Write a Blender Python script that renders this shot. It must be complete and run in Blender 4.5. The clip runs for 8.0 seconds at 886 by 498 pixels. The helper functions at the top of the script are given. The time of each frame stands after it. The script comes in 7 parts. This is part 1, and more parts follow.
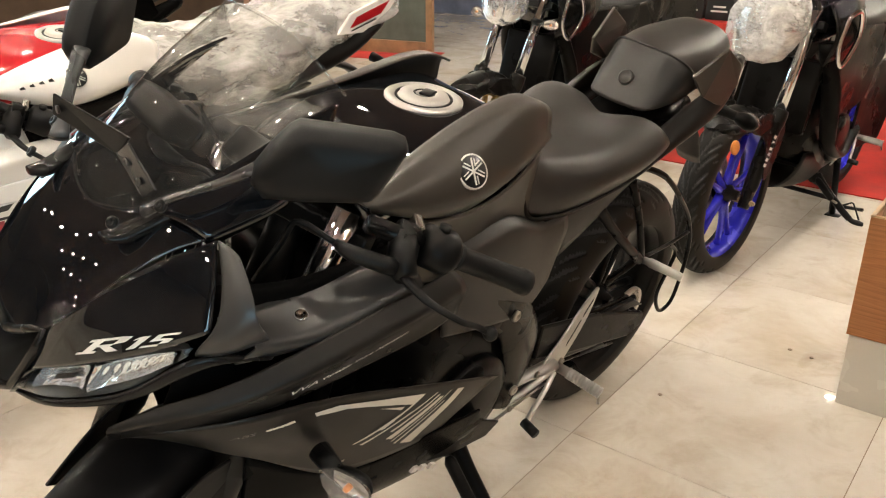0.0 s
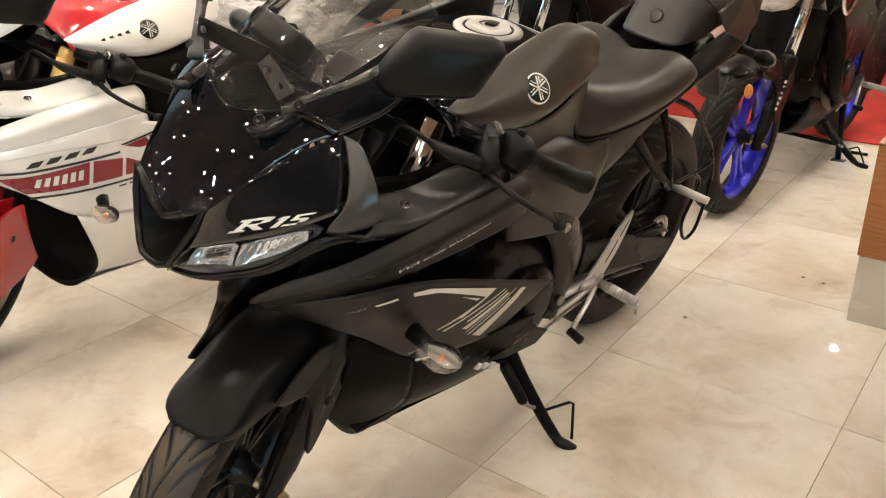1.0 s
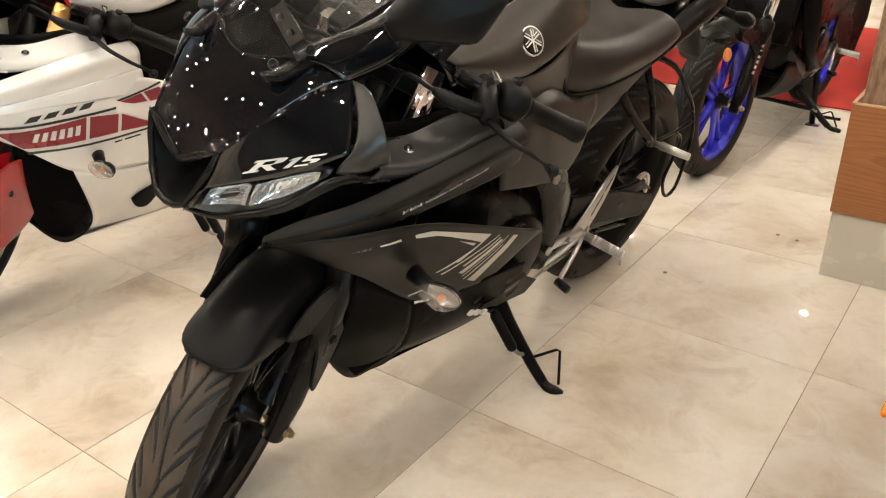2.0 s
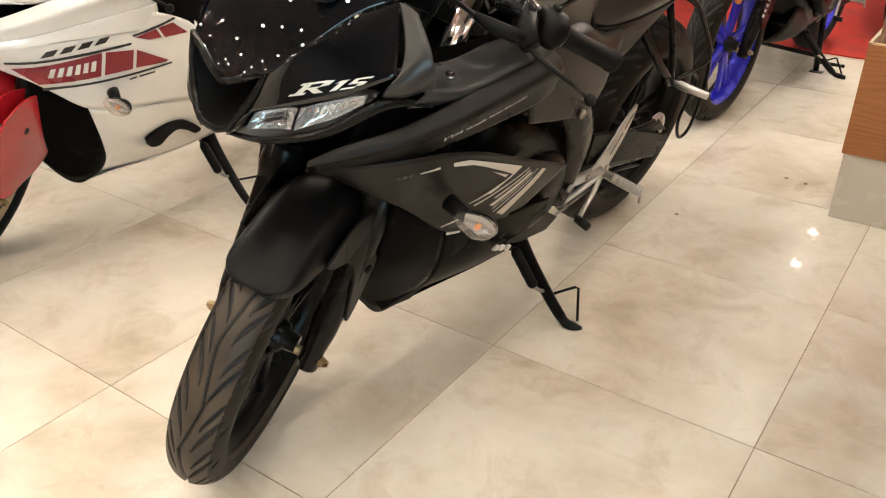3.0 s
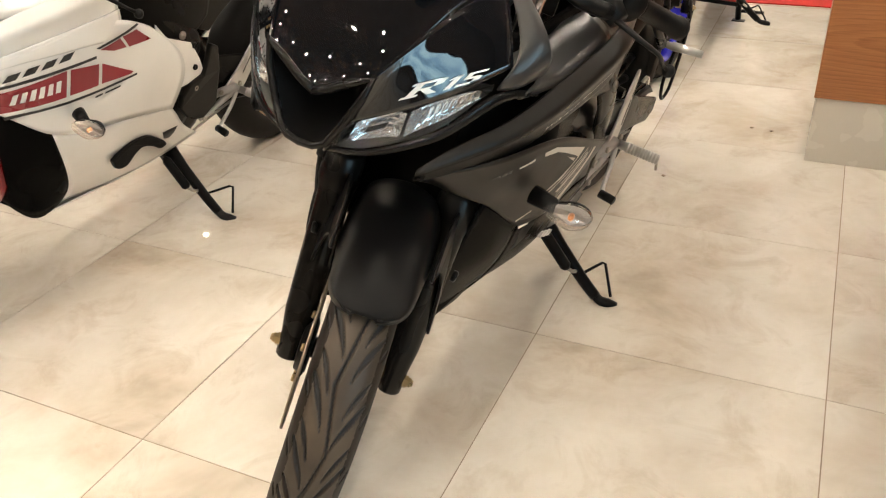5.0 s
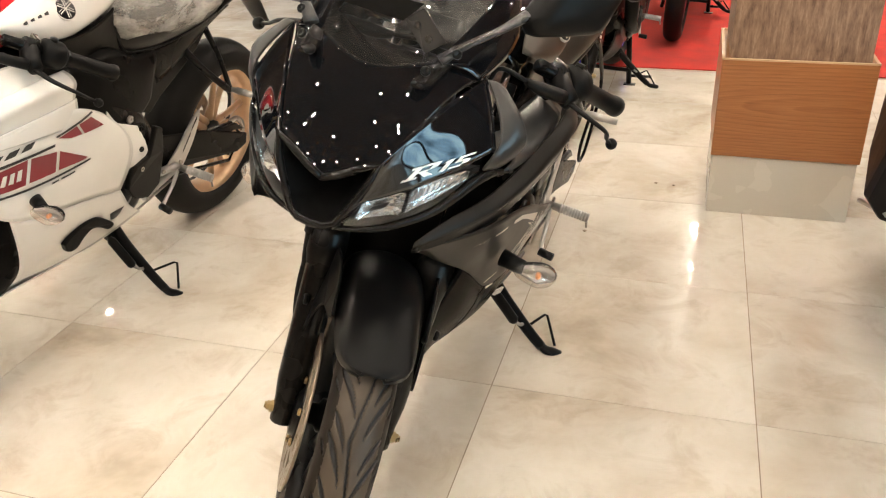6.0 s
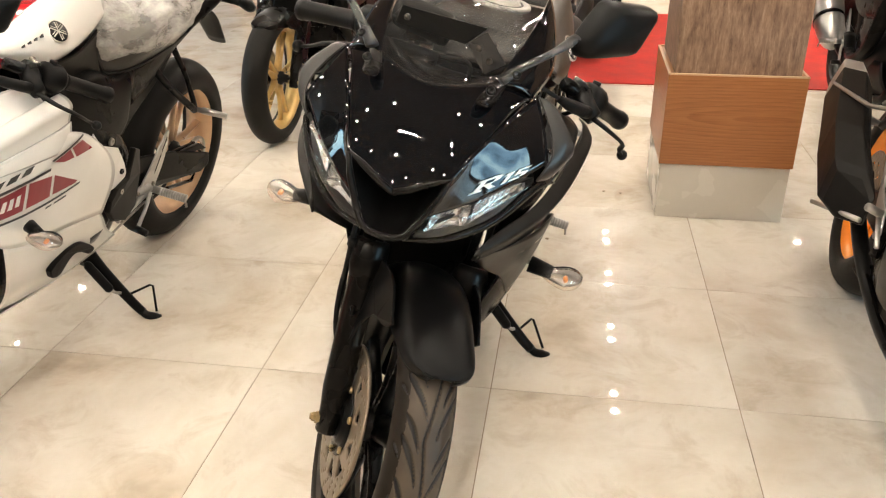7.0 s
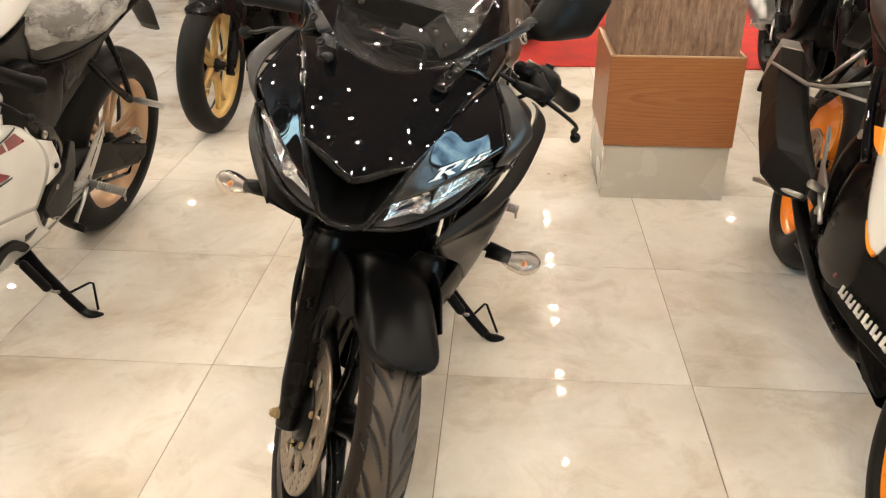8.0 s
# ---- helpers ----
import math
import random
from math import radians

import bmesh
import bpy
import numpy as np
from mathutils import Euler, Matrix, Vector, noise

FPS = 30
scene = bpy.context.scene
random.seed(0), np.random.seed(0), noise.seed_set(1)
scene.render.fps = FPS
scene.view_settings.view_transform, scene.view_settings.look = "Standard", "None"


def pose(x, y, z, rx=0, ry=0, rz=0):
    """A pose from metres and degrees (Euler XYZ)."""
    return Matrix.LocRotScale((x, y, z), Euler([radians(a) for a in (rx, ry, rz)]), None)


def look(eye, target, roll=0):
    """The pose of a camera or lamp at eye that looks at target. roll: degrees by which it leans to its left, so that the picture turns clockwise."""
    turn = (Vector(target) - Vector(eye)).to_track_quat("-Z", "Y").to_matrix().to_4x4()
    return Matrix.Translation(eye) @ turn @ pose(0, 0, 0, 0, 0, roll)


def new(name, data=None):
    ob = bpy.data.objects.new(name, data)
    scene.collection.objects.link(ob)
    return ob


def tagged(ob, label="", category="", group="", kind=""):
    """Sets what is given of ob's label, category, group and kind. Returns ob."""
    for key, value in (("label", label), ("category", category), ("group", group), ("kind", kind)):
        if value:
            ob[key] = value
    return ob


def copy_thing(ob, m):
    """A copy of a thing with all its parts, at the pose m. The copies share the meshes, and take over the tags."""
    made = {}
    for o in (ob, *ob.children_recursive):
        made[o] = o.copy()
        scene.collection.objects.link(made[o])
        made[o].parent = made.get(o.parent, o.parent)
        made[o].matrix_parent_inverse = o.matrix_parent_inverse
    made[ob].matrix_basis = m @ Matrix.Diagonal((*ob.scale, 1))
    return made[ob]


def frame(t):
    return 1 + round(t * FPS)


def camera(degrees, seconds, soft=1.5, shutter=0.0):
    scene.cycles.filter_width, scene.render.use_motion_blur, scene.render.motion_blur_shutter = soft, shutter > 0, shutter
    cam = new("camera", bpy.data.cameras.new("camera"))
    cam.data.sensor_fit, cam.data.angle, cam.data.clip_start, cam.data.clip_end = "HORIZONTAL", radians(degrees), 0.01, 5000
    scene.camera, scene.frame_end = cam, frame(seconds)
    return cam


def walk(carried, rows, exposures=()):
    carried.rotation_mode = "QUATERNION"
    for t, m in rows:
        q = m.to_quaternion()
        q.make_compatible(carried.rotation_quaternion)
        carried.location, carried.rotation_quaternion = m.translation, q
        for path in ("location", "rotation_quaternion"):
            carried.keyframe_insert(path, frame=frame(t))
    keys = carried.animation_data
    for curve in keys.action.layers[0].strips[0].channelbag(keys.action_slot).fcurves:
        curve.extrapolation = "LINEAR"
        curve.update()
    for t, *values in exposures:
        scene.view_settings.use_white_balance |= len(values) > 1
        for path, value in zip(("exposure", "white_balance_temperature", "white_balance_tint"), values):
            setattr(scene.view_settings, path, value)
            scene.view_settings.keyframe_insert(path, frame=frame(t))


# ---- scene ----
cam = camera(56.9, 8.0, 1.2)
PATH = [
    (0, (0.797, -0.954, 1.2), (-0.337, 0.508, 0.44), 0.1),
    (0.5, (0.81, -1.045, 1.186), (-0.334, 0.396, 0.403), 0.0),
    (1, (0.828, -1.188, 1.164), (-0.291, 0.258, 0.353), -1.2),
    (1.2, (0.831, -1.206, 1.17), (-0.276, 0.229, 0.323), -0.9),
    (2.3, (0.845, -1.3, 1.138), (-0.201, 0.158, 0.254), -0.6),
    (2.5, (0.838, -1.317, 1.131), (-0.203, 0.128, 0.223), -0.5),
    (3, (0.792, -1.342, 1.114), (-0.208, 0.095, 0.146), -0.0),
    (3.5, (0.715, -1.293, 1.088), (-0.251, 0.129, 0.065), -0.5),
    (4, (0.617, -1.254, 1.053), (-0.291, 0.166, -0.023), -1.5),
    (4.2, (0.586, -1.274, 1.048), (-0.287, 0.165, -0.032), -1.6),
    (5.3, (0.447, -1.463, 1.136), (-0.255, 0.128, 0.148), -2.9),
    (5.5, (0.45, -1.491, 1.15), (-0.218, 0.13, 0.186), -2.7),
    (6, (0.374, -1.562, 1.184), (-0.155, 0.141, 0.279), -1.9),
    (6.5, (0.228, -1.642, 1.2), (-0.162, 0.111, 0.319), -1.3),
    (7, (0.153, -1.684, 1.214), (-0.133, 0.09, 0.336), -0.5),
    (7.5, (0.149, -1.679, 1.223), (-0.079, 0.095, 0.328), -0.1),
    (8, (0.118, -1.67, 1.21), (-0.019, 0.105, 0.299), -0.1),
]
EXPOSE = [(0, 0.0), (4, 0.05), (5.5, 0.1), (6, 0.18), (6.5, 0.17), (8, 0.07)]
walk(cam, [(t, look(eye, target, roll)) for t, eye, target, roll in PATH], EXPOSE)

# ---- light ----
world = bpy.data.worlds.new("world")
scene.world = world
world.use_nodes = True
world.node_tree.nodes["Background"].inputs[0].default_value = (0.75, 0.85, 1.0, 1)
world.node_tree.nodes["Background"].inputs[1].default_value = 0.05
scene.view_settings.exposure = 0.0
CEIL = 2.55
WARM, COOL = (1.0, 0.88, 0.725), (0.5, 0.74, 1.0)
# Lamp column x=2.62 from y=0.6 on is added to brighten the right-hand floor.
LAMPS = [(-4.38 + i, -0.4 + j) for i in range(9) for j in range(8) if not (i == 6 and j > 0) and not (j > 1 and i in (2, 4)) and not (i == 3 and j > 3)]
LAMPS += [(x, y - 0.22) for x, y in LAMPS if abs(x - 0.62) < 0.1 and y > 2]
LAMPS += [(-0.26, 6.4), (-0.24, 5.67), (-2.17, 6.3)]
SPOTS = [(-3.45 + 0.78 * i, -4.4 + 0.78 * j) for i in range(8) for j in range(5)]


# ---- materials ----
def nodes_of(name):
    m = bpy.data.materials.new(name)
    m.use_nodes = True
    t = m.node_tree
    return m, t, t.nodes["Principled BSDF"]


def link(t, a, b):
    t.links.new(a, b)


def coords(t, kind="Object", scale=(1, 1, 1)):
    c = t.nodes.new("ShaderNodeTexCoord")
    mp = t.nodes.new("ShaderNodeMapping")
    mp.inputs["Scale"].default_value = scale
    link(t, c.outputs[kind], mp.inputs["Vector"])
    return mp.outputs["Vector"]


def noise_tex(t, vec, scale, detail=4.0, rough=0.55, distort=0.0):
    n = t.nodes.new("ShaderNodeTexNoise")
    n.inputs["Scale"].default_value, n.inputs["Detail"].default_value = scale, detail
    n.inputs["Roughness"].default_value, n.inputs["Distortion"].default_value = rough, distort
    link(t, vec, n.inputs["Vector"])
    return n.outputs["Fac"]


def ramp(t, fac, stops):
    r = t.nodes.new("ShaderNodeValToRGB")
    e = r.color_ramp.elements
    while len(e) < len(stops):
        e.new(0.5)
    for el, (p, c) in zip(e, stops):
        el.position, el.color = p, (*c, 1) if len(c) == 3 else c
    link(t, fac, r.inputs["Fac"])
    return r.outputs["Color"]


def maprange(t, fac, a, b, lo=0.3, hi=0.7):
    n = t.nodes.new("ShaderNodeMapRange")
    for k, v in zip(("From Min", "From Max", "To Min", "To Max"), (lo, hi, a, b)):
        n.inputs[k].default_value = v
    link(t, fac, n.inputs["Value"])
    return n.outputs["Result"]


def bump(t, p, height, strength, distance=0.001):
    b = t.nodes.new("ShaderNodeBump")
    b.inputs["Strength"].default_value, b.inputs["Distance"].default_value = strength, distance
    link(t, height, b.inputs["Height"])
    link(t, b.outputs["Normal"], p.inputs["Normal"])


def surface(name, colour, rough=0.5, metal=0.0, coat=0.0, grain=300.0, relief=0.0, vary=0.25, spread=0.08, sheen=0.5):
    """Paint, plastic, rubber or metal: colour and gloss vary softly at two scales, with fine relief."""
    m, t, p = nodes_of(name)
    v = coords(t)
    big, fine = noise_tex(t, v, 6.0, 3.0), noise_tex(t, v, grain, 2.0)
    lo = tuple(c * (1 - vary) for c in colour)
    hi = tuple(min(1, c * (1 + vary)) for c in colour)
    link(t, ramp(t, big, [(0.3, lo), (0.7, hi)]), p.inputs["Base Color"])
    link(t, maprange(t, big, max(0.02, rough - spread), min(1, rough + spread)), p.inputs["Roughness"])
    p.inputs["Metallic"].default_value, p.inputs["Coat Weight"].default_value = metal, coat
    p.inputs["Coat Roughness"].default_value = 0.015
    p.inputs["Specular IOR Level"].default_value = sheen
    if relief:
        bump(t, p, fine, relief, 0.0006)
    return m


def clear(name, tint=(1, 1, 1), rough=0.02, ior=1.45):
    m, t, p = nodes_of(name)
    p.inputs["Base Color"].default_value = (*tint, 1)
    p.inputs["Roughness"].default_value, p.inputs["IOR"].default_value = rough, ior
    p.inputs["Transmission Weight"].default_value = 1.0
    return m


def facing_gloss(t, base=0.04):
    """Gloss weight that rises towards grazing angles."""
    lw, pw, mr = (t.nodes.new("ShaderNode" + k) for k in ("LayerWeight", "Math", "MapRange"))
    lw.inputs["Blend"].default_value = 0.5
    pw.operation, pw.inputs[1].default_value = "POWER", 5.0
    link(t, lw.outputs["Facing"], pw.inputs[0])
    mr.inputs["To Min"].default_value = base
    link(t, pw.outputs[0], mr.inputs["Value"])
    return mr.outputs["Result"]


def thin(name, tint, haze=0.1, milk=0.0, base=0.05):
    """Thin clear sheet: mostly lets light through, with a glossy skin and perhaps some milkiness."""
    m, t, p = nodes_of(name)
    t.nodes.remove(p)
    out = t.nodes["Material Output"]
    tr, gl, df, m1, mx = (t.nodes.new("ShaderNode" + k) for k in ("BsdfTransparent", "BsdfGlossy", "BsdfDiffuse", "MixShader", "MixShader"))
    tr.inputs["Color"].default_value = (*tint, 1)
    df.inputs["Color"].default_value = (*tint, 1)
    gl.inputs["Roughness"].default_value = 0.02 + haze * 0.3
    m1.inputs[0].default_value = milk
    link(t, tr.outputs[0], m1.inputs[1]), link(t, df.outputs[0], m1.inputs[2])
    link(t, facing_gloss(t, base), mx.inputs[0]), link(t, m1.outputs[0], mx.inputs[1]), link(t, gl.outputs[0], mx.inputs[2])
    link(t, mx.outputs[0], out.inputs["Surface"])
    return m


def wrap_film(name, lo=0.1, hi=0.75, skin=0.28, low=0.42, high=0.68, scale=15.0):
    """Crumpled clear packing film."""
    m, t, p = nodes_of(name)
    t.nodes.remove(p)
    out = t.nodes["Material Output"]
    tr, gl, df, m1, m2 = (t.nodes.new("ShaderNode" + k) for k in ("BsdfTransparent", "BsdfGlossy", "BsdfDiffuse", "MixShader", "MixShader"))
    n1 = noise_tex(t, coords(t, "Object", (1.0, 0.6, 1.3)), scale * 1.2, 9.0, 0.72, 0.25)
    b = t.nodes.new("ShaderNodeBump")
    b.inputs["Strength"].default_value, b.inputs["Distance"].default_value = 1.0, 0.02
    link(t, n1, b.inputs["Height"])
    link(t, b.outputs[0], gl.inputs["Normal"])
    gl.inputs["Roughness"].default_value = 0.15
    df.inputs["Color"].default_value = (0.75, 0.73, 0.7, 1)
    link(t, maprange(t, n1, lo, hi, low, high), m1.inputs[0])
    link(t, tr.outputs[0], m1.inputs[1]), link(t, df.outputs[0], m1.inputs[2])
    m2.inputs[0].default_value = skin
    link(t, m1.outputs[0], m2.inputs[1]), link(t, gl.outputs[0], m2.inputs[2])
    link(t, m2.outputs[0], out.inputs["Surface"])
    return m


def glow(name, colour, strength):
    m, t, p = nodes_of(name)
    p.inputs["Base Color"].default_value = (*colour, 1)
    p.inputs["Emission Color"].default_value, p.inputs["Emission Strength"].default_value = (*colour, 1), strength
    return m


def daylight(name, strength):
    """Bright hazy street light: uneven pale sky and darker masses low down."""
    m, t, p = nodes_of(name)
    n = noise_tex(t, coords(t), 0.9, 4.0)
    c = ramp(t, n, [(0.34, (0.10, 0.17, 0.25)), (0.47, (0.30, 0.48, 0.68)), (0.60, (0.62, 0.86, 1.0))])
    link(t, c, p.inputs["Emission Color"])
    p.inputs["Base Color"].default_value = (0.3, 0.4, 0.5, 1)
    p.inputs["Emission Strength"].default_value = strength
    return m


def marble():
    m, t, p = nodes_of("polished_beige_marble_tile")
    g = t.nodes.new("ShaderNodeNewGeometry")
    info = t.nodes.new("ShaderNodeObjectInfo")
    off = t.nodes.new("ShaderNodeVectorMath")
    off.operation = "ADD"
    sc = t.nodes.new("ShaderNodeVectorMath")
    sc.operation = "SCALE"
    cmb = t.nodes.new("ShaderNodeCombineXYZ")
    for k in range(3):
        link(t, info.outputs["Random"], cmb.inputs[k])
    link(t, cmb.outputs[0], sc.inputs[0])
    sc.inputs["Scale"].default_value = 3.0
    link(t, g.outputs["Position"], off.inputs[0]), link(t, sc.outputs[0], off.inputs[1])
    v = off.outputs[0]
    cloud = noise_tex(t, v, 2.3, 5.0, 0.6, 0.35)
    vein = noise_tex(t, v, 6.5, 6.0, 0.65, 0.7)
    c1 = ramp(t, cloud, [(0.27, (0.43, 0.365, 0.285)), (0.40, (0.58, 0.515, 0.425)), (0.50, (0.65, 0.60, 0.52)), (0.64, (0.72, 0.675, 0.60))])
    c2 = ramp(t, vein, [(0.34, (0.84, 0.80, 0.75)), (0.48, (1, 1, 1)), (0.66, (0.95, 0.93, 0.9))])
    mul = t.nodes.new("ShaderNodeMixRGB")
    mul.blend_type, mul.inputs[0].default_value = "MULTIPLY", 0.8
    link(t, c1, mul.inputs[1]), link(t, c2, mul.inputs[2])
    link(t, mul.outputs[0], p.inputs["Base Color"])
    link(t, maprange(t, noise_tex(t, v, 9.0, 5.0), 0.17, 0.27), p.inputs["Roughness"])
    p.inputs["Specular IOR Level"].default_value = 0.06
    p.inputs["Coat Weight"].default_value, p.inputs["Coat Roughness"].default_value = 0.9, 0.02
    p.inputs["IOR"].default_value = 1.5
    return m


def veneer(name, dark, light, centre):
    """Crown-cut veneer laid sideways: arched growth rings that straighten towards both edges, with fine pores."""
    m, t, p = nodes_of(name)
    c = t.nodes.new("ShaderNodeTexCoord")
    mp = t.nodes.new("ShaderNodeMapping")
    mp.inputs["Location"].default_value = tuple(-k * s for k, s in zip(centre, (0.30, 0.30, 3.0)))
    mp.inputs["Scale"].default_value = (0.30, 0.30, 3.0)
    link(t, c.outputs["Object"], mp.inputs["Vector"])
    wob = t.nodes.new("ShaderNodeTexNoise")
    wob.inputs["Scale"].default_value, wob.inputs["Detail"].default_value = 2.2, 3.0
    link(t, mp.outputs[0], wob.inputs["Vector"])
    add = t.nodes.new("ShaderNodeMixRGB")
    add.blend_type, add.inputs[0].default_value = "ADD", 0.10
    link(t, mp.outputs[0], add.inputs[1]), link(t, wob.outputs["Color"], add.inputs[2])
    w = t.nodes.new("ShaderNodeTexWave")
    w.wave_type, w.rings_direction, w.wave_profile = "RINGS", "SPHERICAL", "SAW"
    w.inputs["Scale"].default_value, w.inputs["Distortion"].default_value = 9.0, 2.4
    w.inputs["Detail"].default_value, w.inputs["Detail Scale"].default_value = 2.0, 1.5
    link(t, add.outputs[0], w.inputs["Vector"])
    fine = noise_tex(t, coords(t, "Object", (6, 6, 190)), 2.0, 4.0)
    mid = tuple((a + b) / 2 for a, b in zip(dark, light))
    a = ramp(t, w.outputs["Fac"], [(0.0, light), (0.6, mid), (0.9, dark), (1.0, mid)])
    b = ramp(t, fine, [(0.3, (0.72, 0.66, 0.6)), (0.65, (1, 1, 1))])
    mul = t.nodes.new("ShaderNodeMixRGB")
    mul.blend_type, mul.inputs[0].default_value = "MULTIPLY", 0.75
    link(t, a, mul.inputs[1]), link(t, b, mul.inputs[2])
    link(t, mul.outputs[0], p.inputs["Base Color"])
    p.inputs["Roughness"].default_value = 0.34
    bump(t, p, fine, 0.12, 0.001)
    return m


def streaked(name, dark, mid, light):
    """Upright streaked laminate."""
    m, t, p = nodes_of(name)
    n1 = noise_tex(t, coords(t, "Object", (34, 34, 5.0)), 2.0, 6.0, 0.75, 0.4)
    n2 = noise_tex(t, coords(t, "Object", (40, 40, 14)), 2.0, 4.0)
    a = ramp(t, n1, [(0.33, dark), (0.5, mid), (0.68, light)])
    b = ramp(t, n2, [(0.35, (0.7, 0.66, 0.62)), (0.65, (1, 1, 1))])
    mul = t.nodes.new("ShaderNodeMixRGB")
    mul.blend_type, mul.inputs[0].default_value = "MULTIPLY", 0.8
    link(t, a, mul.inputs[1]), link(t, b, mul.inputs[2])
    link(t, mul.outputs[0], p.inputs["Base Color"])
    p.inputs["Roughness"].default_value = 0.5
    bump(t, p, n1, 0.3, 0.001)
    return m


GLOSS = surface("gloss_black_paint", (0.0034, 0.0039, 0.0048), 0.03, 0, 0.3, 200, 0, 0.2, 0.012)
MATTE = surface("satin_black_paint", (0.005, 0.0046, 0.0042), 0.26, 0, 0, 900, 0.05, 0.2, 0.05, sheen=0.16)
GREY = surface("matte_graphite_paint", (0.034, 0.029, 0.0235), 0.37, 0.2, 0, 900, 0.08, 0.15, 0.05, sheen=0.5)
STALK = surface("stalk_satin_paint", (0.02, 0.02, 0.021), 0.28, 0.3, 0, 300, 0.05, 0.2, 0.05, sheen=0.5)
PLASTIC = surface("moulded_black_plastic", (0.0045, 0.0045, 0.0045), 0.42, 0, 0, 700, 0.2, 0.25, sheen=0.12)
# Unscuffed groove rubber, kept darker so the recess shade sits in the colour.
GROOVE = surface("fresh_shaded_groove_rubber", (0.008, 0.008, 0.008), 0.6, 0, 0, 500, 0.3)
RUBBER = surface("tyre_rubber", (0.0085, 0.0078, 0.007), 0.55, 0, 0, 500, 0.3, 0.35, sheen=0.15)
DUSTY = surface("scuffed_tyre_rubber", (0.043, 0.032, 0.022), 0.5, 0, 0, 45, 0.3, 0.7, sheen=0.3)
SIDEWALL = surface("brown_black_sidewall_rubber", (0.013, 0.0095, 0.007), 0.5, 0, 0, 200, 0.25, 0.45, sheen=0.12)
BRASS = surface("yellow_zinc_plating", (0.50, 0.38, 0.20), 0.32, 0.85, 0, 200, 0.05, 0.15)
SATIN = surface("satin_charcoal_paint", (0.0085, 0.0070, 0.0056), 0.40, 0, 0, 900, 0.06, 0.2, 0.05, sheen=0.20)
SHOULDER = surface("satin_graphite_paint", (0.032, 0.031, 0.030), 0.3, 0.3, 0, 900, 0.05, 0.15, 0.05, sheen=0.4)
BELLY = surface("deep_black_plastic", (0.0028, 0.0027, 0.0026), 0.25, 0, 0, 500, 0.05, 0.2, 0.05, sheen=0.012)
FENDER = surface("satin_black_mudguard", (0.0040, 0.0039, 0.0040), 0.32, 0, 0, 900, 0.06, 0.2, 0.04, sheen=0.095)
PANEL = surface("black_plastic_panel", (0.0065, 0.006, 0.0055), 0.38, 0, 0, 700, 0.15, 0.25, sheen=0.16)
GRIP = surface("grip_rubber", (0.005, 0.005, 0.005), 0.45, 0, 0, 400, 0.5, sheen=0.15)
SEATM = surface("seat_vinyl", (0.017, 0.0152, 0.0135), 0.43, 0, 0, 1100, 0.35, 0.2, sheen=0.45)
FRAMEBLACK = surface("black_frame_plastic", (0.005, 0.0046, 0.0042), 0.3, 0, 0, 700, 0.15, 0.25, sheen=0.06)
DARK = surface("black_steel", (0.0035, 0.0035, 0.0035), 0.3, 0.1, 0, 300, 0.1, sheen=0.15)
CHROME = surface("chrome", (0.8, 0.8, 0.8), 0.08, 1.0, 0, 100, 0, 0.05, 0.03)
STEEL = surface("bare_steel", (0.40, 0.37, 0.33), 0.32, 1.0, 0, 500, 0.15, 0.15)
ALLOY = surface("cast_alloy", (0.5, 0.49, 0.475), 0.36, 0.9, 0, 500, 0.25, 0.12)
CAPM = surface("brushed_cap_alloy", (0.34, 0.33, 0.31), 0.36, 0.8, 0, 300, 0.2, 0.2)
BRONZE = surface("bronze_anodised_fork", (0.55, 0.36, 0.14), 0.3, 0.8, 0, 300, 0.05)
GOLD = surface("gold_wheel_paint", (0.62, 0.42, 0.16), 0.35, 0.5, 0, 300, 0.05)
ROSE = surface("rose_gold_wheel_paint", (0.6, 0.4, 0.25), 0.35, 0.5, 0, 300, 0.05)
BLUE = surface("blue_wheel_paint", (0.03, 0.03, 0.6), 0.25, 0.2, 0.5, 300, 0)
ORANGE = surface("orange_paint", (0.9, 0.27, 0.02), 0.25, 0, 0.5, 300, 0, 0.1)
WHITE = surface("pearl_white_paint", (0.82, 0.8, 0.76), 0.15, 0, 0.8, 200, 0, 0.04, 0.04)
RED = surface("red_paint", (0.40, 0.010, 0.016), 0.18, 0, 0.7, 200, 0, 0.12, 0.04)
DRED = surface("dark_red_decal", (0.24, 0.012, 0.022), 0.3, 0, 0, 200, 0, 0.1)
SILVER = surface("silver_decal", (0.62, 0.6, 0.55), 0.35, 0.3, 0, 200, 0, 0.08)
DECAL = surface("cream_decal", (0.6, 0.55, 0.47), 0.4, 0, 0, 200, 0, 0.1)
INK = surface("black_decal", (0.01, 0.01, 0.01), 0.4, 0, 0, 200, 0)
FAINT = surface("faint_grey_print", (0.10, 0.09, 0.078), 0.45, 0, 0, 200, 0, 0.08)
LABEL = surface("white_print", (0.75, 0.73, 0.7), 0.5, 0, 0, 200, 0, 0.05)
WHITEREF = surface("white_lamp_bowl", (0.74, 0.71, 0.67), 0.25, 0.6, 0, 60, 0.2, 0.1)
AMBER = surface("amber_bulb", (0.55, 0.20, 0.05), 0.3, 0, 0, 200, 0)
MIRROR = surface("mirror_glass", (0.9, 0.9, 0.9), 0.01, 1.0, 0, 100, 0, 0.01, 0.005)
LENS = clear("clear_lens", (0.97, 0.97, 0.96), 0.03)
REFLECT = surface("lamp_reflector", (0.86, 0.87, 0.88), 0.16, 0.75, 0, 60, 0.0, 0.06)
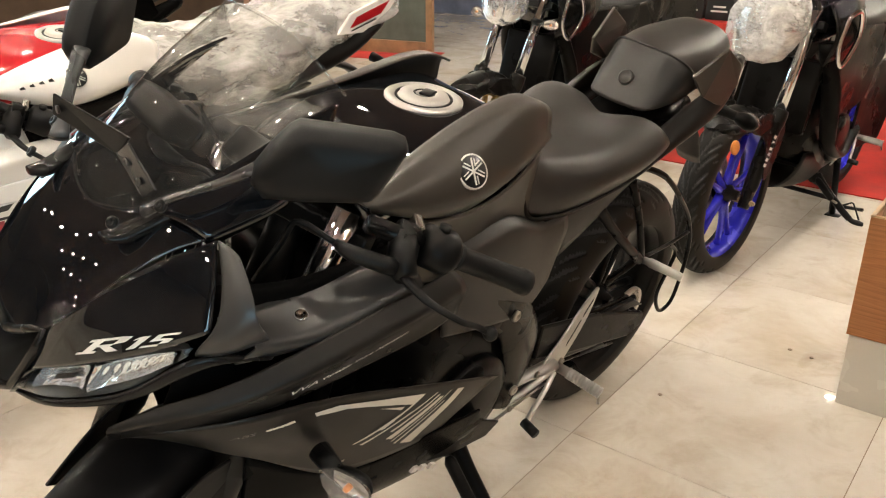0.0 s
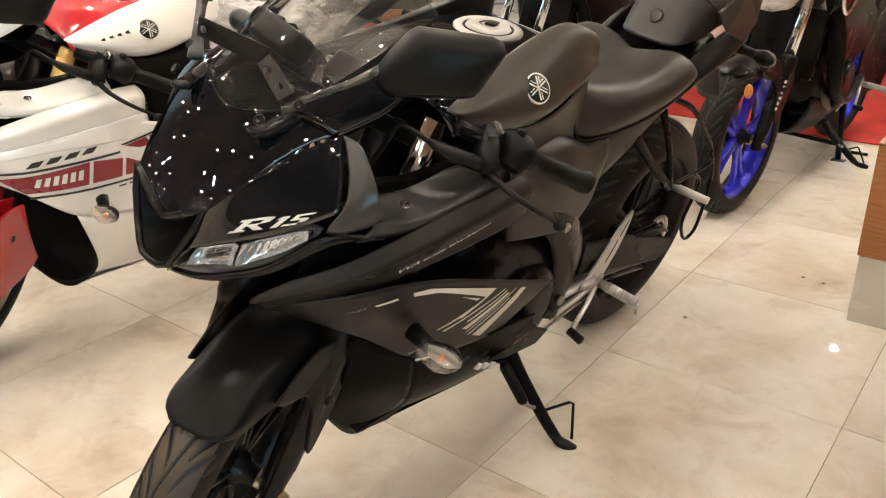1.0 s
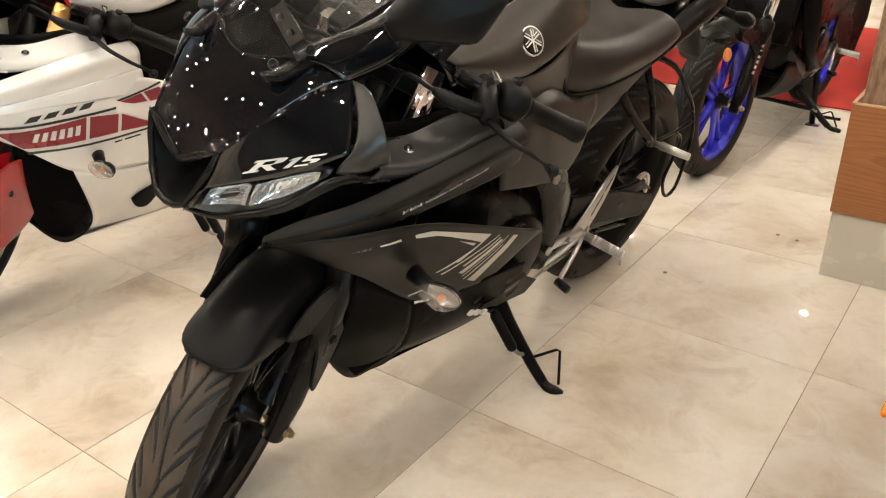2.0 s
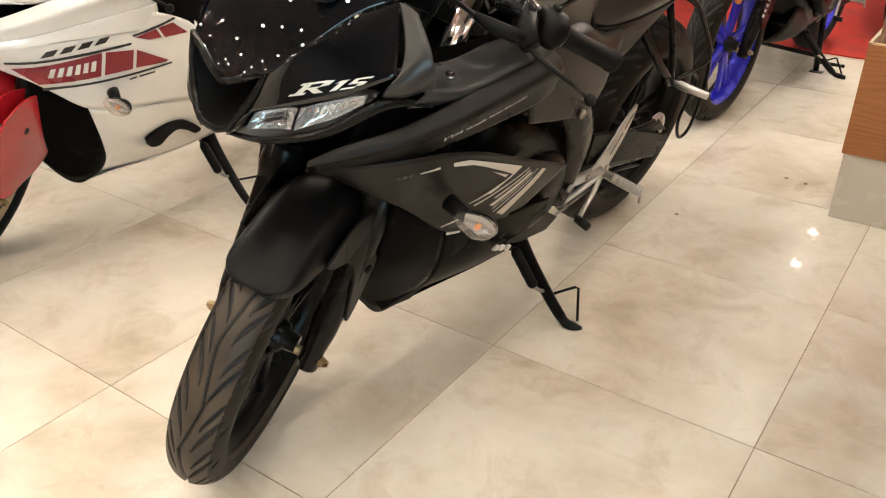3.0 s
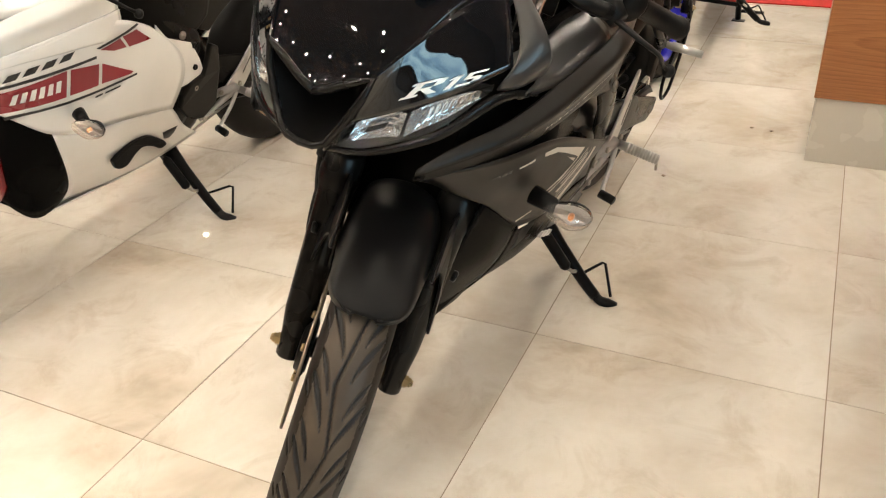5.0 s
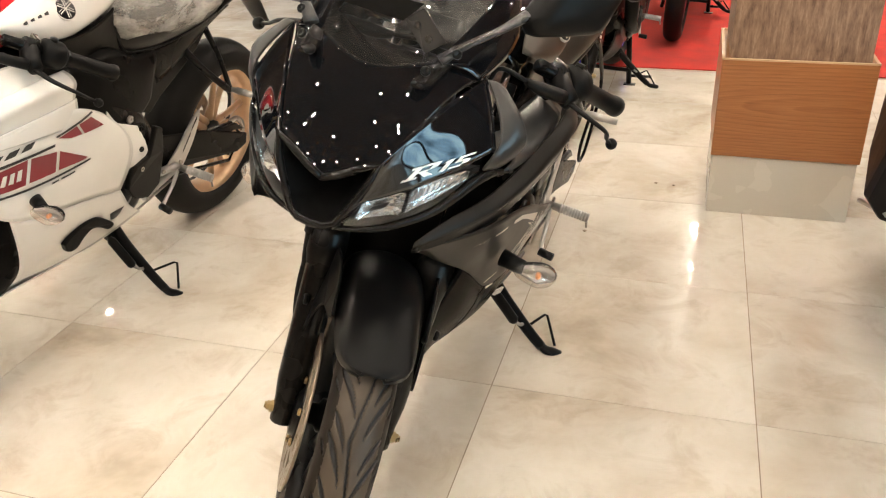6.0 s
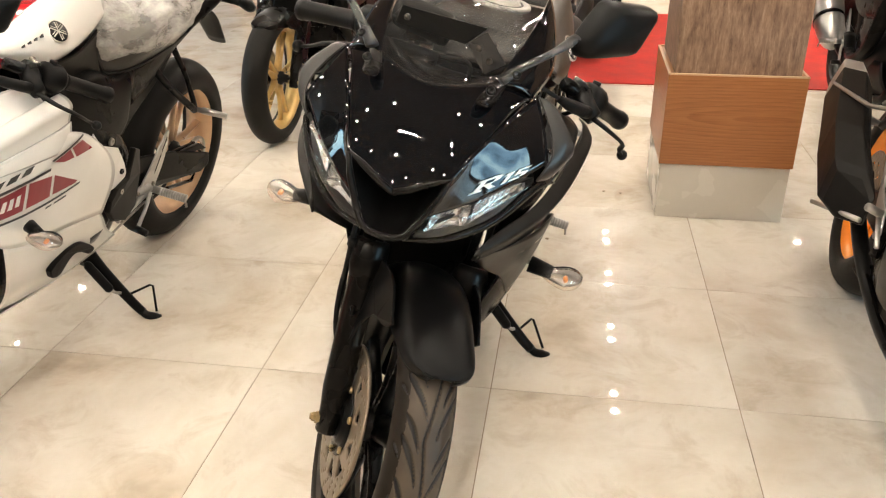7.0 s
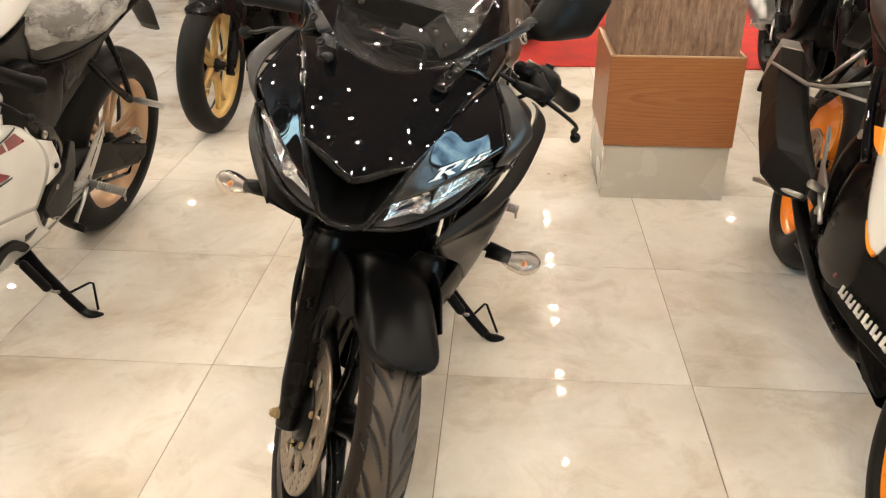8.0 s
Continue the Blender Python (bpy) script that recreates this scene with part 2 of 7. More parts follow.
DISC = surface("brake_disc_steel", (0.27, 0.22, 0.165), 0.42, 0.75, 0, 200, 0.2, 0.2)
SCREEN = thin("smoked_screen", (0.70, 0.70, 0.69), 0.05, 0.012, 0.045)
SIGNAL = thin("signal_lens", (0.95, 0.9, 0.85), 0.2, 0.1, 0.07)
LENSTHIN = thin("clear_lamp_lens", (0.95, 0.95, 0.94), 0.15)
GLASSM = thin("clear_glass", (0.86, 0.9, 0.88))
FILM = wrap_film("clear_packing_film", 0.20, 0.82, 0.16, 0.40, 0.64, 7.0)
THINFILM = wrap_film("thin_clear_film", 0.0, 0.13, 0.02, 0.42, 0.68, 9.0)
CARPETM = surface("red_carpet_pile", (0.42, 0.025, 0.018), 0.95, 0, 0, 220, 0.9, 0.22)
MARBLE = marble()
GROUT = surface("brown_grout", (0.27, 0.21, 0.15), 0.85, 0, 0, 200, 0.4)
STONE = surface("pale_stone_plinth", (0.54, 0.50, 0.43), 0.25, 0, 0.3, 40, 0.0, 0.02)
EDGE = surface("pale_wood_edging", (0.55, 0.38, 0.22), 0.4, 0, 0, 80, 0.1, 0.15)
TEAK = veneer("teak_veneer", (0.31, 0.122, 0.043), (0.385, 0.160, 0.057), (1.02, 1.14, 0.40))
BARK = streaked("bark_laminate", (0.13, 0.075, 0.045), (0.25, 0.155, 0.10), (0.37, 0.255, 0.175))
WALLM = surface("cream_wall_paint", (0.74, 0.68, 0.58), 0.7, 0, 0, 120, 0.15, 0.05)
CEILM = surface("dark_brown_ceiling", (0.085, 0.048, 0.028), 0.6, 0, 0, 120, 0.1, 0.15)
DARKWALL = surface("dark_brown_panelling", (0.10, 0.062, 0.038), 0.6, 0, 0, 60, 0.1, 0.25)
TRIMM = surface("brown_wood_trim", (0.3, 0.17, 0.085), 0.4, 0, 0, 80, 0.2, 0.3)
BULB = glow("downlight_lens", WARM, 1540.0)
DAY = daylight("daylight_street", 12.0)
RINGM = surface("white_lamp_ring", (0.7, 0.68, 0.64), 0.5, 0, 0, 120, 0.1, 0.04)


# ---- mesh tools ----
def part(name, bm, material, parent, label="", smooth=True, solid=0.0, bevel=0.0, shadow=True):
    """Links a bmesh as one mesh object under a thing or a part."""
    me = bpy.data.meshes.new(name)
    bm.normal_update()
    bm.to_mesh(me)
    bm.free()
    me.materials.append(material)
    for f in me.polygons:
        f.use_smooth = smooth
    ob = new(name, me)
    ob.parent = parent
    if solid:
        s = ob.modifiers.new("thickness", "SOLIDIFY")
        s.thickness, s.offset = solid, -1.0
    if bevel:
        b = ob.modifiers.new("edge", "BEVEL")
        b.width, b.segments, b.limit_method, b.angle_limit = bevel, 2, "ANGLE", radians(40)
    if not shadow:
        ob.visible_shadow = False
    if label:
        ob["label"] = label
    return ob


def thing(name, label, category, m=None, group="", kind=""):
    ob = new(name)
    if m is not None:
        ob.matrix_world = m
    return tagged(ob, label, category, group, kind)


def spline(pts, n):
    """n points on a smooth curve through pts."""
    p = np.array(pts, float)
    if len(p) < 2:
        return p
    ext = np.vstack([2 * p[0] - p[1], p, 2 * p[-1] - p[-2]])
    out = []
    for s in np.linspace(0, len(p) - 1, n):
        i = min(int(s), len(p) - 2)
        u = s - i
        a, b, c, d = ext[i:i + 4]
        out.append(0.5 * (2 * b + (c - a) * u + (2 * a - 5 * b + 4 * c - d) * u * u + (3 * b - a - 3 * c + d) * u ** 3))
    return np.array(out)


def fair(p, knots, n):
    """n points on a curve through p, at the given knots, whose curvature changes without breaks."""
    k = len(p)
    if k < 3:
        return spline(p, n)
    h = np.diff(knots)
    a, d = np.zeros((k, k)), np.zeros_like(p)
    a[0, 0] = a[-1, -1] = 1.0
    for i in range(1, k - 1):
        a[i, i - 1:i + 2] = h[i - 1], 2 * (h[i - 1] + h[i]), h[i]
        d[i] = 6 * ((p[i + 1] - p[i]) / h[i] - (p[i] - p[i - 1]) / h[i - 1])
    m = np.linalg.solve(a, d)
    out = []
    for s in np.linspace(knots[0], knots[-1], n):
        i = min(max(int(np.searchsorted(knots, s)) - 1, 0), k - 2)
        u = (s - knots[i]) / h[i]
        out.append((1 - u) * p[i] + u * p[i + 1] + h[i] ** 2 / 6 * (((1 - u) ** 3 - (1 - u)) * m[i] + (u ** 3 - u) * m[i + 1]))
    return np.array(out)


def patch(rows, nu, nv):
    """A grid of points on a smooth surface through rows of control points."""
    g = np.array(rows, float)

    def knots(q):
        d = np.linalg.norm(np.diff(q, axis=1), axis=2).mean(axis=0)
        return np.concatenate([[0.0], np.cumsum(np.maximum(d, 0.25 * d.mean()))])
    ku, kv = knots(g), knots(g.transpose(1, 0, 2))
    a = np.array([fair(r, ku, nu) for r in g])
    return np.stack([fair(a[:, i], kv, nv) for i in range(nu)], axis=1)


def skin(rows, nu=14, nv=12, flip=1, centre=(0, 0.4, 0.55), m=None):
    """A smooth panel through rows of control points, facing away from centre; flip=-1 builds its mirror image."""
    g = patch(rows, nu, nv)
    g[..., 0] *= flip
    bm = bmesh.new()
    vs = [[bm.verts.new(p) for p in row] for row in g]
    for j in range(nv - 1):
        for i in range(nu - 1):
            bm.faces.new((vs[j][i], vs[j][i + 1], vs[j + 1][i + 1], vs[j + 1][i]))
    bm.normal_update()
    c = Vector((centre[0] * flip, centre[1], centre[2]))
    if sum(f.normal.dot(f.calc_center_median() - c) for f in bm.faces) < 0:
        bmesh.ops.reverse_faces(bm, faces=bm.faces[:])
    if m is not None:
        bm.transform(m)
    return bm


def both(row):
    """A row given from the centre line outwards, completed by its mirror image."""
    return [(-x, y, z) for x, y, z in reversed(row) if x > 1e-6] + [tuple(p) for p in row]


def sweep(pts, r, n=10, smooth=0, m=None, bm=None, flat=1.0):
    """A round bar along pts; r is one radius or one for each point."""
    bm = bm or bmesh.new()
    rr = np.array([r] * len(pts) if np.isscalar(r) else r, float)
    p = np.array(pts, float)
    if smooth:
        rr = np.interp(np.linspace(0, len(p) - 1, smooth), range(len(p)), rr)
        p = spline(p, smooth)
    tan = np.gradient(p, axis=0)
    up = Vector((0, 0, 1)) if abs(Vector(tan[0]).normalized().z) < 0.9 else Vector((0, 1, 0))
    rings = []
    for q, t, s in zip(p, tan, rr.tolist()):
        t = Vector(t).normalized()
        a = t.cross(up).normalized()
        b = a.cross(t).normalized()
        up = b
        rings.append([bm.verts.new(Vector(q) + s * (math.cos(k) * a + math.sin(k) * b * flat)) for k in np.linspace(0, 2 * math.pi, n, endpoint=False)])
    for u, w in zip(rings, rings[1:]):
        for i in range(n):
            bm.faces.new((u[i], u[(i + 1) % n], w[(i + 1) % n], w[i]))
    bm.faces.new(rings[0][::-1]), bm.faces.new(rings[-1])
    bmesh.ops.recalc_face_normals(bm, faces=bm.faces[:])
    if m is not None:
        bm.transform(m)
    return bm


def lathe(profile, n=48, m=None, bm=None, closed=False):
    """Turns a profile of (along x, radius) round the x axis."""
    bm = bm or bmesh.new()
    rings = []
    for x, r in profile:
        rings.append([bm.verts.new((x, r * math.cos(k), r * math.sin(k))) for k in np.linspace(0, 2 * math.pi, n, endpoint=False)])
    pairs = list(zip(rings, rings[1:])) + ([(rings[-1], rings[0])] if closed else [])
    fs = []
    for u, w in pairs:
        for i in range(n):
            fs.append(bm.faces.new((u[i], u[(i + 1) % n], w[(i + 1) % n], w[i])))
    if not closed:
        for ring in (rings[0], rings[-1]):
            if (ring[0].co - ring[n // 2].co).length > 1e-4:
                fs.append(bm.faces.new(ring))
    bmesh.ops.recalc_face_normals(bm, faces=fs)
    if m is not None:
        bmesh.ops.transform(bm, matrix=m, verts=[v for r in rings for v in r])
    return bm


def box(sx, sy, sz, m=None, bm=None, bevel=0.0):
    bm = bm or bmesh.new()
    made = bmesh.ops.create_cube(bm, size=1.0, matrix=(m or Matrix()) @ Matrix.Diagonal((sx, sy, sz, 1)))
    if bevel:
        es = {e for v in made["verts"] for e in v.link_edges}
        bmesh.ops.bevel(bm, geom=list(es), offset=bevel, segments=2, affect="EDGES", profile=0.6)
    return bm


def prism(loop, depth, m=None, bm=None):
    """A plate: a loop of points pushed through by the vector depth."""
    bm = bm or bmesh.new()
    a = [bm.verts.new(p) for p in loop]
    b = [bm.verts.new(Vector(p) + Vector(depth)) for p in loop]
    n = len(loop)
    fs = [bm.faces.new(a), bm.faces.new(b[::-1])]
    fs += [bm.faces.new((a[i], b[i], b[(i + 1) % n], a[(i + 1) % n])) for i in range(n)]
    bmesh.ops.recalc_face_normals(bm, faces=fs)
    if m is not None:
        bmesh.ops.transform(bm, matrix=m, verts=a + b)
    return bm


def body(sections, n=24, steps=24, power=2.6, m=None):
    """A rounded solid along y: sections of (y, centre x, centre z, half width, half height)."""
    s = spline(sections, steps)
    bm = bmesh.new()
    rings = []
    for y, cx, cz, hx, hz in s:
        ring = []
        for k in np.linspace(0, 2 * math.pi, n, endpoint=False):
            c, d = math.cos(k), math.sin(k)
            ring.append(bm.verts.new((cx + hx * math.copysign(abs(c) ** (2 / power), c), y, cz + hz * math.copysign(abs(d) ** (2 / power), d))))
        rings.append(ring)
    for u, w in zip(rings, rings[1:]):
        for i in range(n):
            bm.faces.new((u[i], u[(i + 1) % n], w[(i + 1) % n], w[i]))
    bm.faces.new(rings[0]), bm.faces.new(rings[-1][::-1])
    bmesh.ops.recalc_face_normals(bm, faces=bm.faces[:])
    if m is not None:
        bm.transform(m)
    return bm


def loft(loops, m=None, caps=(True, True)):
    """A solid through closed loops of equal count."""
    bm = bmesh.new()
    rings = [[bm.verts.new(p) for p in l] for l in loops]
    n = len(rings[0])
    for u, w in zip(rings, rings[1:]):
        for i in range(n):
            bm.faces.new((u[i], u[(i + 1) % n], w[(i + 1) % n], w[i]))
    if caps[0]:
        bm.faces.new(rings[0])
    if caps[1]:
        bm.faces.new(rings[-1][::-1])
    bmesh.ops.recalc_face_normals(bm, faces=bm.faces[:])
    if m is not None:
        bm.transform(m)
    return bm


def toward(p, d, up=(0, 0, 1)):
    """A pose at p whose x axis points along d."""
    x = Vector(d).normalized()
    z = Vector(up)
    y = z.cross(x).normalized()
    z = x.cross(y)
    return Matrix.Translation(p) @ Matrix((x, y, z)).transposed().to_4x4()


def sheet(rows, nu=60, nv=40):
    """Points of a panel, closely spaced, with their outward normals."""
    g = patch(rows, nu, nv)
    n = np.cross(np.gradient(g, axis=1), np.gradient(g, axis=0))
    n /= np.linalg.norm(n, axis=2, keepdims=True) + 1e-9
    return g.reshape(-1, 3), n.reshape(-1, 3)


def onto(panel, bm, lift, axis, flip=1):
    """Lays flat artwork, drawn square to an axis, on a panel: 0 from the side, 1 from the front."""
    g, n = panel
    keep = [k for k in range(3) if k != axis]
    for v in bm.verts:
        p = np.array(v.co)
        d = np.linalg.norm(g[:, keep] - p[keep], axis=1)
        best = np.argsort(d)[:10]
        w = 1 / (d[best] + 1e-4)
        w /= w.sum()
        q, m = w @ g[best], w @ n[best]
        m = m * (1 if m[axis] * (1 if axis == 0 else -1) > 0 else -1)
        p[axis] = q[axis]
        p = p + m / (np.linalg.norm(m) + 1e-9) * lift
        v.co = (p[0] * flip, p[1], p[2])
    return bm


def art(quads, axis, n=10):
    """Flat artwork from four-sided shapes given in the two axes other than axis."""
    bm = bmesh.new()
    for q in quads:
        q = np.array(q, float)
        vs = []
        for i in range(n + 1):
            a, b = q[0] + (q[1] - q[0]) * i / n, q[3] + (q[2] - q[3]) * i / n
            row = []
            for j in range(3):
                s = a + (b - a) * j / 2
                row.append(bm.verts.new((0, s[0], s[1]) if axis == 0 else (s[0], 0, s[1])))
            vs.append(row)
        for i in range(n):
            for j in range(2):
                bm.faces.new((vs[i][j], vs[i + 1][j], vs[i + 1][j + 1], vs[i][j + 1]))
    return bm


def lettering(text, start, end, height, axis, slant=0.0, bold=0.0):
    """Words set along a line on the plane square to axis."""
    cu = bpy.data.curves.new("words", "FONT")
    cu.body, cu.size, cu.shear, cu.offset = text, 1.0, slant, bold
    tmp = bpy.data.objects.new("words", cu)
    me = tmp.to_mesh()
    bm = bmesh.new()
    bm.from_mesh(me)
    tmp.to_mesh_clear()
    bpy.data.objects.remove(tmp)
    a, b = np.array(start, float), np.array(end, float)
    wide = max(v.co.x for v in bm.verts)
    d = (b - a)
    u = np.array((-d[1], d[0])) / np.linalg.norm(d)
    if u[1] < 0:
        u = -u
    for v in bm.verts:
        s = a + d * (v.co.x / wide) + u * (v.co.y * height / 0.72)
        v.co = (0, s[0], s[1]) if axis == 0 else (s[0], 0, s[1])
    return bm


# ---- motorcycle pieces ----
RAKE = radians(25)
STEER_AXIS = Vector((0, math.sin(RAKE), math.cos(RAKE)))
STEER_BASE = Vector((0.0, 0.047, 0.265))


def steering(angle, shift=0.0):
    """Turns the front assembly to the rider's left about the raked steering axis."""
    c = STEER_BASE + Vector((shift, 0, 0))
    return Matrix.Translation(c) @ Matrix.Rotation(radians(angle), 4, STEER_AXIS) @ Matrix.Translation(-c) @ Matrix.Translation((shift, 0, 0))


def tread_depth(u, v):
    """Grooves of a directional road tyre: a winding centre groove and leaf-shaped slashes to each side."""
    deep = 0.0
    k = (v / 2.0) % 1.0
    zig = (0.13 - 0.52 * k) if k < 0.5 else (0.52 * k - 0.39)
    deep = max(deep, 1.0 - abs(u - zig) / 0.04)
    a = abs(u)
    w = v if u > 0 else v + 0.27
    for start, first, last, rise, wide in ((0.0, 0.13, 0.68, 0.80, 0.086), (0.5, 0.20, 0.62, 0.62, 0.074), (0.42, 0.66, 0.88, 0.22, 0.045)):
        s = (a - first) / (last - first)
        if 0.0 < s < 1.0:
            q = (w + start + rise * s ** 0.62 + 0.5) % 1.0 - 0.5
            half = wide * (4 * s * (1 - s)) ** 0.6
            deep = max(deep, (half - abs(q)) / 0.035 + 0.35 if half > 0.01 else 0.0)
    return min(1.0, max(0.0, deep * 1.4))


def tyre_mesh(rad, wid, m, seg=96, prof=15, pitch=0.0):
    bm = bmesh.new()
    rings = []
    for i in range(seg):
        th = 2 * math.pi * i / seg
        ring = []
        for j in range(prof):
            s = -1 + 2 * j / (prof - 1)
            a = s * 1.95
            x, r = wid / 2 * math.sin(a), rad - wid * 0.47 * (1 - math.cos(a))
            if pitch:
                r -= 0.0055 * tread_depth(s / 0.72, th * rad / pitch)
            ring.append(bm.verts.new((x, r * math.cos(th), r * math.sin(th))))
        rings.append(ring)
    for i in range(seg):
        u, w = rings[i], rings[(i + 1) % seg]
        for j in range(prof - 1):
            f = bm.faces.new((u[j], u[j + 1], w[j + 1], w[j]))
            if pitch and tread_depth((-1 + 2 * (j + 0.5) / (prof - 1)) / 0.72, 2 * math.pi * (i + 0.5) / seg * rad / pitch) > 0.5:
                f.material_index = 1
            elif pitch and abs(-1 + 2 * (j + 0.5) / (prof - 1)) > 0.44 + 0.012 * math.sin(i * 0.9) * math.sin(i * 0.23):
                f.material_index = 2
        bm.faces.new((u[prof - 1], u[0], w[0], w[prof - 1]))
    bmesh.ops.recalc_face_normals(bm, faces=bm.faces[:])
    bm.transform(m)
    return bm


def disc_mesh(r0, r1, m, n=120, th=0.0045):
    """A one-piece brake disc: a drilled outer band, large windows inside it and an inner ring."""
    bm = bmesh.new()
    rad = [r0 + (r1 - r0) * k for k in (0, 0.16, 0.30, 0.44, 0.52, 0.58, 0.64, 0.70, 0.76, 0.82, 0.88, 1.0)]
    vs = [[bm.verts.new((0, r * math.cos(2 * math.pi * (i + 0.35 * (r1 - r) / r1 * 20) / n), r * math.sin(2 * math.pi * (i + 0.35 * (r1 - r) / r1 * 20) / n))) for i in range(n)] for r in rad]
    for j in range(len(rad) - 1):
        for i in range(n):
            window = (j == 1 and i % 12 in (4, 5, 6)) or (j == 2 and i % 12 in (3, 4, 5, 6, 7)) or (j == 3 and i % 12 in (2, 3, 4, 5, 6, 7, 8))
            hole = (j == 5 and i % 6 == 0) or (j == 7 and i % 6 == 2) or (j == 9 and i % 6 == 4)
            if window or hole:
                continue
            k = (i + 1) % n
            bm.faces.new((vs[j][i], vs[j][k], vs[j + 1][k], vs[j + 1][i]))
    geo = bmesh.ops.extrude_face_region(bm, geom=bm.faces[:])
    bmesh.ops.translate(bm, vec=(th, 0, 0), verts=[g for g in geo["geom"] if isinstance(g, bmesh.types.BMVert)])
    bmesh.ops.recalc_face_normals(bm, faces=bm.faces[:])
    bm.transform(m)
    return bm


def wheel(parent, name, m, rad, wid, paint, pitch=0.0, seg=96, prof=15, disc=0.0, disc_x=0.0, spokes=5, label="", rubber=None):
    """A cast wheel: rim and spokes, with the tyre, hub, brake disc and axle nuts as its pieces."""
    rr = rad - wid * 0.47 * 1.37
    h = wid * 0.36
    bm = lathe([(-h, rr + 0.012), (-h, rr), (-h * 0.6, rr - 0.014), (-h * 0.3, rr - 0.02), (h * 0.3, rr - 0.02), (h * 0.6, rr - 0.014), (h, rr), (h, rr + 0.012), (h * 0.8, rr + 0.006), (-h * 0.8, rr + 0.006)], 72, None, None, True)
    bm.transform(m)
    w = part(name, bm, paint, parent, label)
    for k in range(spokes):
        for side in (-1, 1):
            d = side * 0.018
            turn = m @ Matrix.Rotation(2 * math.pi * k / spokes, 4, "X")
            pts = [turn @ Vector(p) for p in ((0, 0.028, d * 0.5), (0.003, rr * 0.45, d * 0.9), (0, rr - 0.01, d * 2.1))]
            part("spoke", sweep(pts, [0.017, 0.0105, 0.0125], 8, 6), paint, w)
    tyre = part("tyre", tyre_mesh(rad, wid, m, seg, prof, pitch), rubber or RUBBER, w, "black rubber tyre with curved tread grooves")
    for extra in (GROOVE, SIDEWALL):
        tyre.data.materials.append(extra)
    part("hub", lathe([(-0.056, 0.010), (-0.056, 0.017), (-0.034, 0.020), (-0.028, 0.030), (0.028, 0.030), (0.034, 0.020), (0.056, 0.017), (0.056, 0.010)], 32, m), DARK, w)
    if disc:
        part("brake_disc", disc_mesh(disc * 0.44, disc, m @ pose(disc_x, 0, 0)), DISC, w, "drilled steel brake disc")
        part("disc_carrier", lathe([(0.010, 0.020), (-0.012, 0.022), (-0.010, disc * 0.30), (-0.002, disc * 0.33), (-0.002, disc * 0.455), (0.0, disc * 0.455), (0.010, disc * 0.30)], 40, m @ pose(disc_x, 0, 0)), DARK, w)
        for k in range(6):
            bolt(w, (-0.002, disc * 0.44 * math.cos(k * math.pi / 3 + 0.3), disc * 0.44 * math.sin(k * math.pi / 3 + 0.3)), (-1, 0, 0), 0.0065, 0.005, BRASS, "rivet", m @ pose(disc_x, 0, 0))
    return w


def bolt(parent, p, d, r=0.008, h=0.006, material=None, name="bolt", parent_m=None):
    bm = lathe([(0, r), (h * 0.7, r), (h, r * 0.8), (h, r * 0.45), (h * 0.5, r * 0.4), (h * 0.5, 0.0002)], 14, toward(p, d) if parent_m is None else parent_m @ toward(p, d))
    return part(name, bm, material or STEEL, parent)


def indicator(parent, base, tip, m=None, facing=-1):
    """A turn signal: rubber stalk, black shell, clear lens with an amber bulb."""
    b, t = Vector(base), Vector(tip)
    d = (t - b).normalized()
    mm = m or Matrix()
    ob = part("turn_signal", sweep([b, b + d * 0.03, b + d * 0.045, t - d * 0.03], [0.016, 0.014, 0.012, 0.013], 12, 0, mm), GRIP, parent, "black stalk turn signal")
    f = mm @ Matrix.Translation(t) @ Vector((0.15 * math.copysign(1, tip[0]), facing, -0.12)).to_track_quat("X", "Z").to_matrix().to_4x4()
    s = math.copysign(1, tip[0]) * -facing
    g = f @ Matrix.Diagonal((1.0, 1.0, 0.92, 1))

    def almond(profile, n=24):
        """Rounds of an almond whose point lies outward."""
        loops = []
        for x, r in profile:
            ring = []
            for k in range(n):
                c, d = math.cos(2 * math.pi * k / n), math.sin(2 * math.pi * k / n)
                out = c * s
                ring.append(g @ Vector((x - 0.35 * max(0, out) * r * 0.6, c * r * (1.95 if out < 0 else 1.35), d * r * (1 - 0.35 * max(0, -out)))))
            loops.append(ring)
        return loft(loops)
    part("shell", almond([(-0.026, 0.004), (-0.022, 0.013), (-0.012, 0.0205), (-0.003, 0.0235)]), PLASTIC, ob)
    part("lens", almond([(-0.003, 0.0238), (0.006, 0.0232), (0.014, 0.020), (0.021, 0.014), (0.025, 0.007), (0.026, 0.001)]), SIGNAL, ob, "clear frosted lens", shadow=False)
    part("reflector", almond([(-0.0025, 0.001), (-0.0022, 0.009), (-0.001, 0.0215)]), WHITEREF, ob)
    part("bulb", lathe([(-0.003, 0.005), (0.004, 0.005), (0.009, 0.0035), (0.010, 0.0005)], 12, f), AMBER, ob, "amber bulb")
    return ob


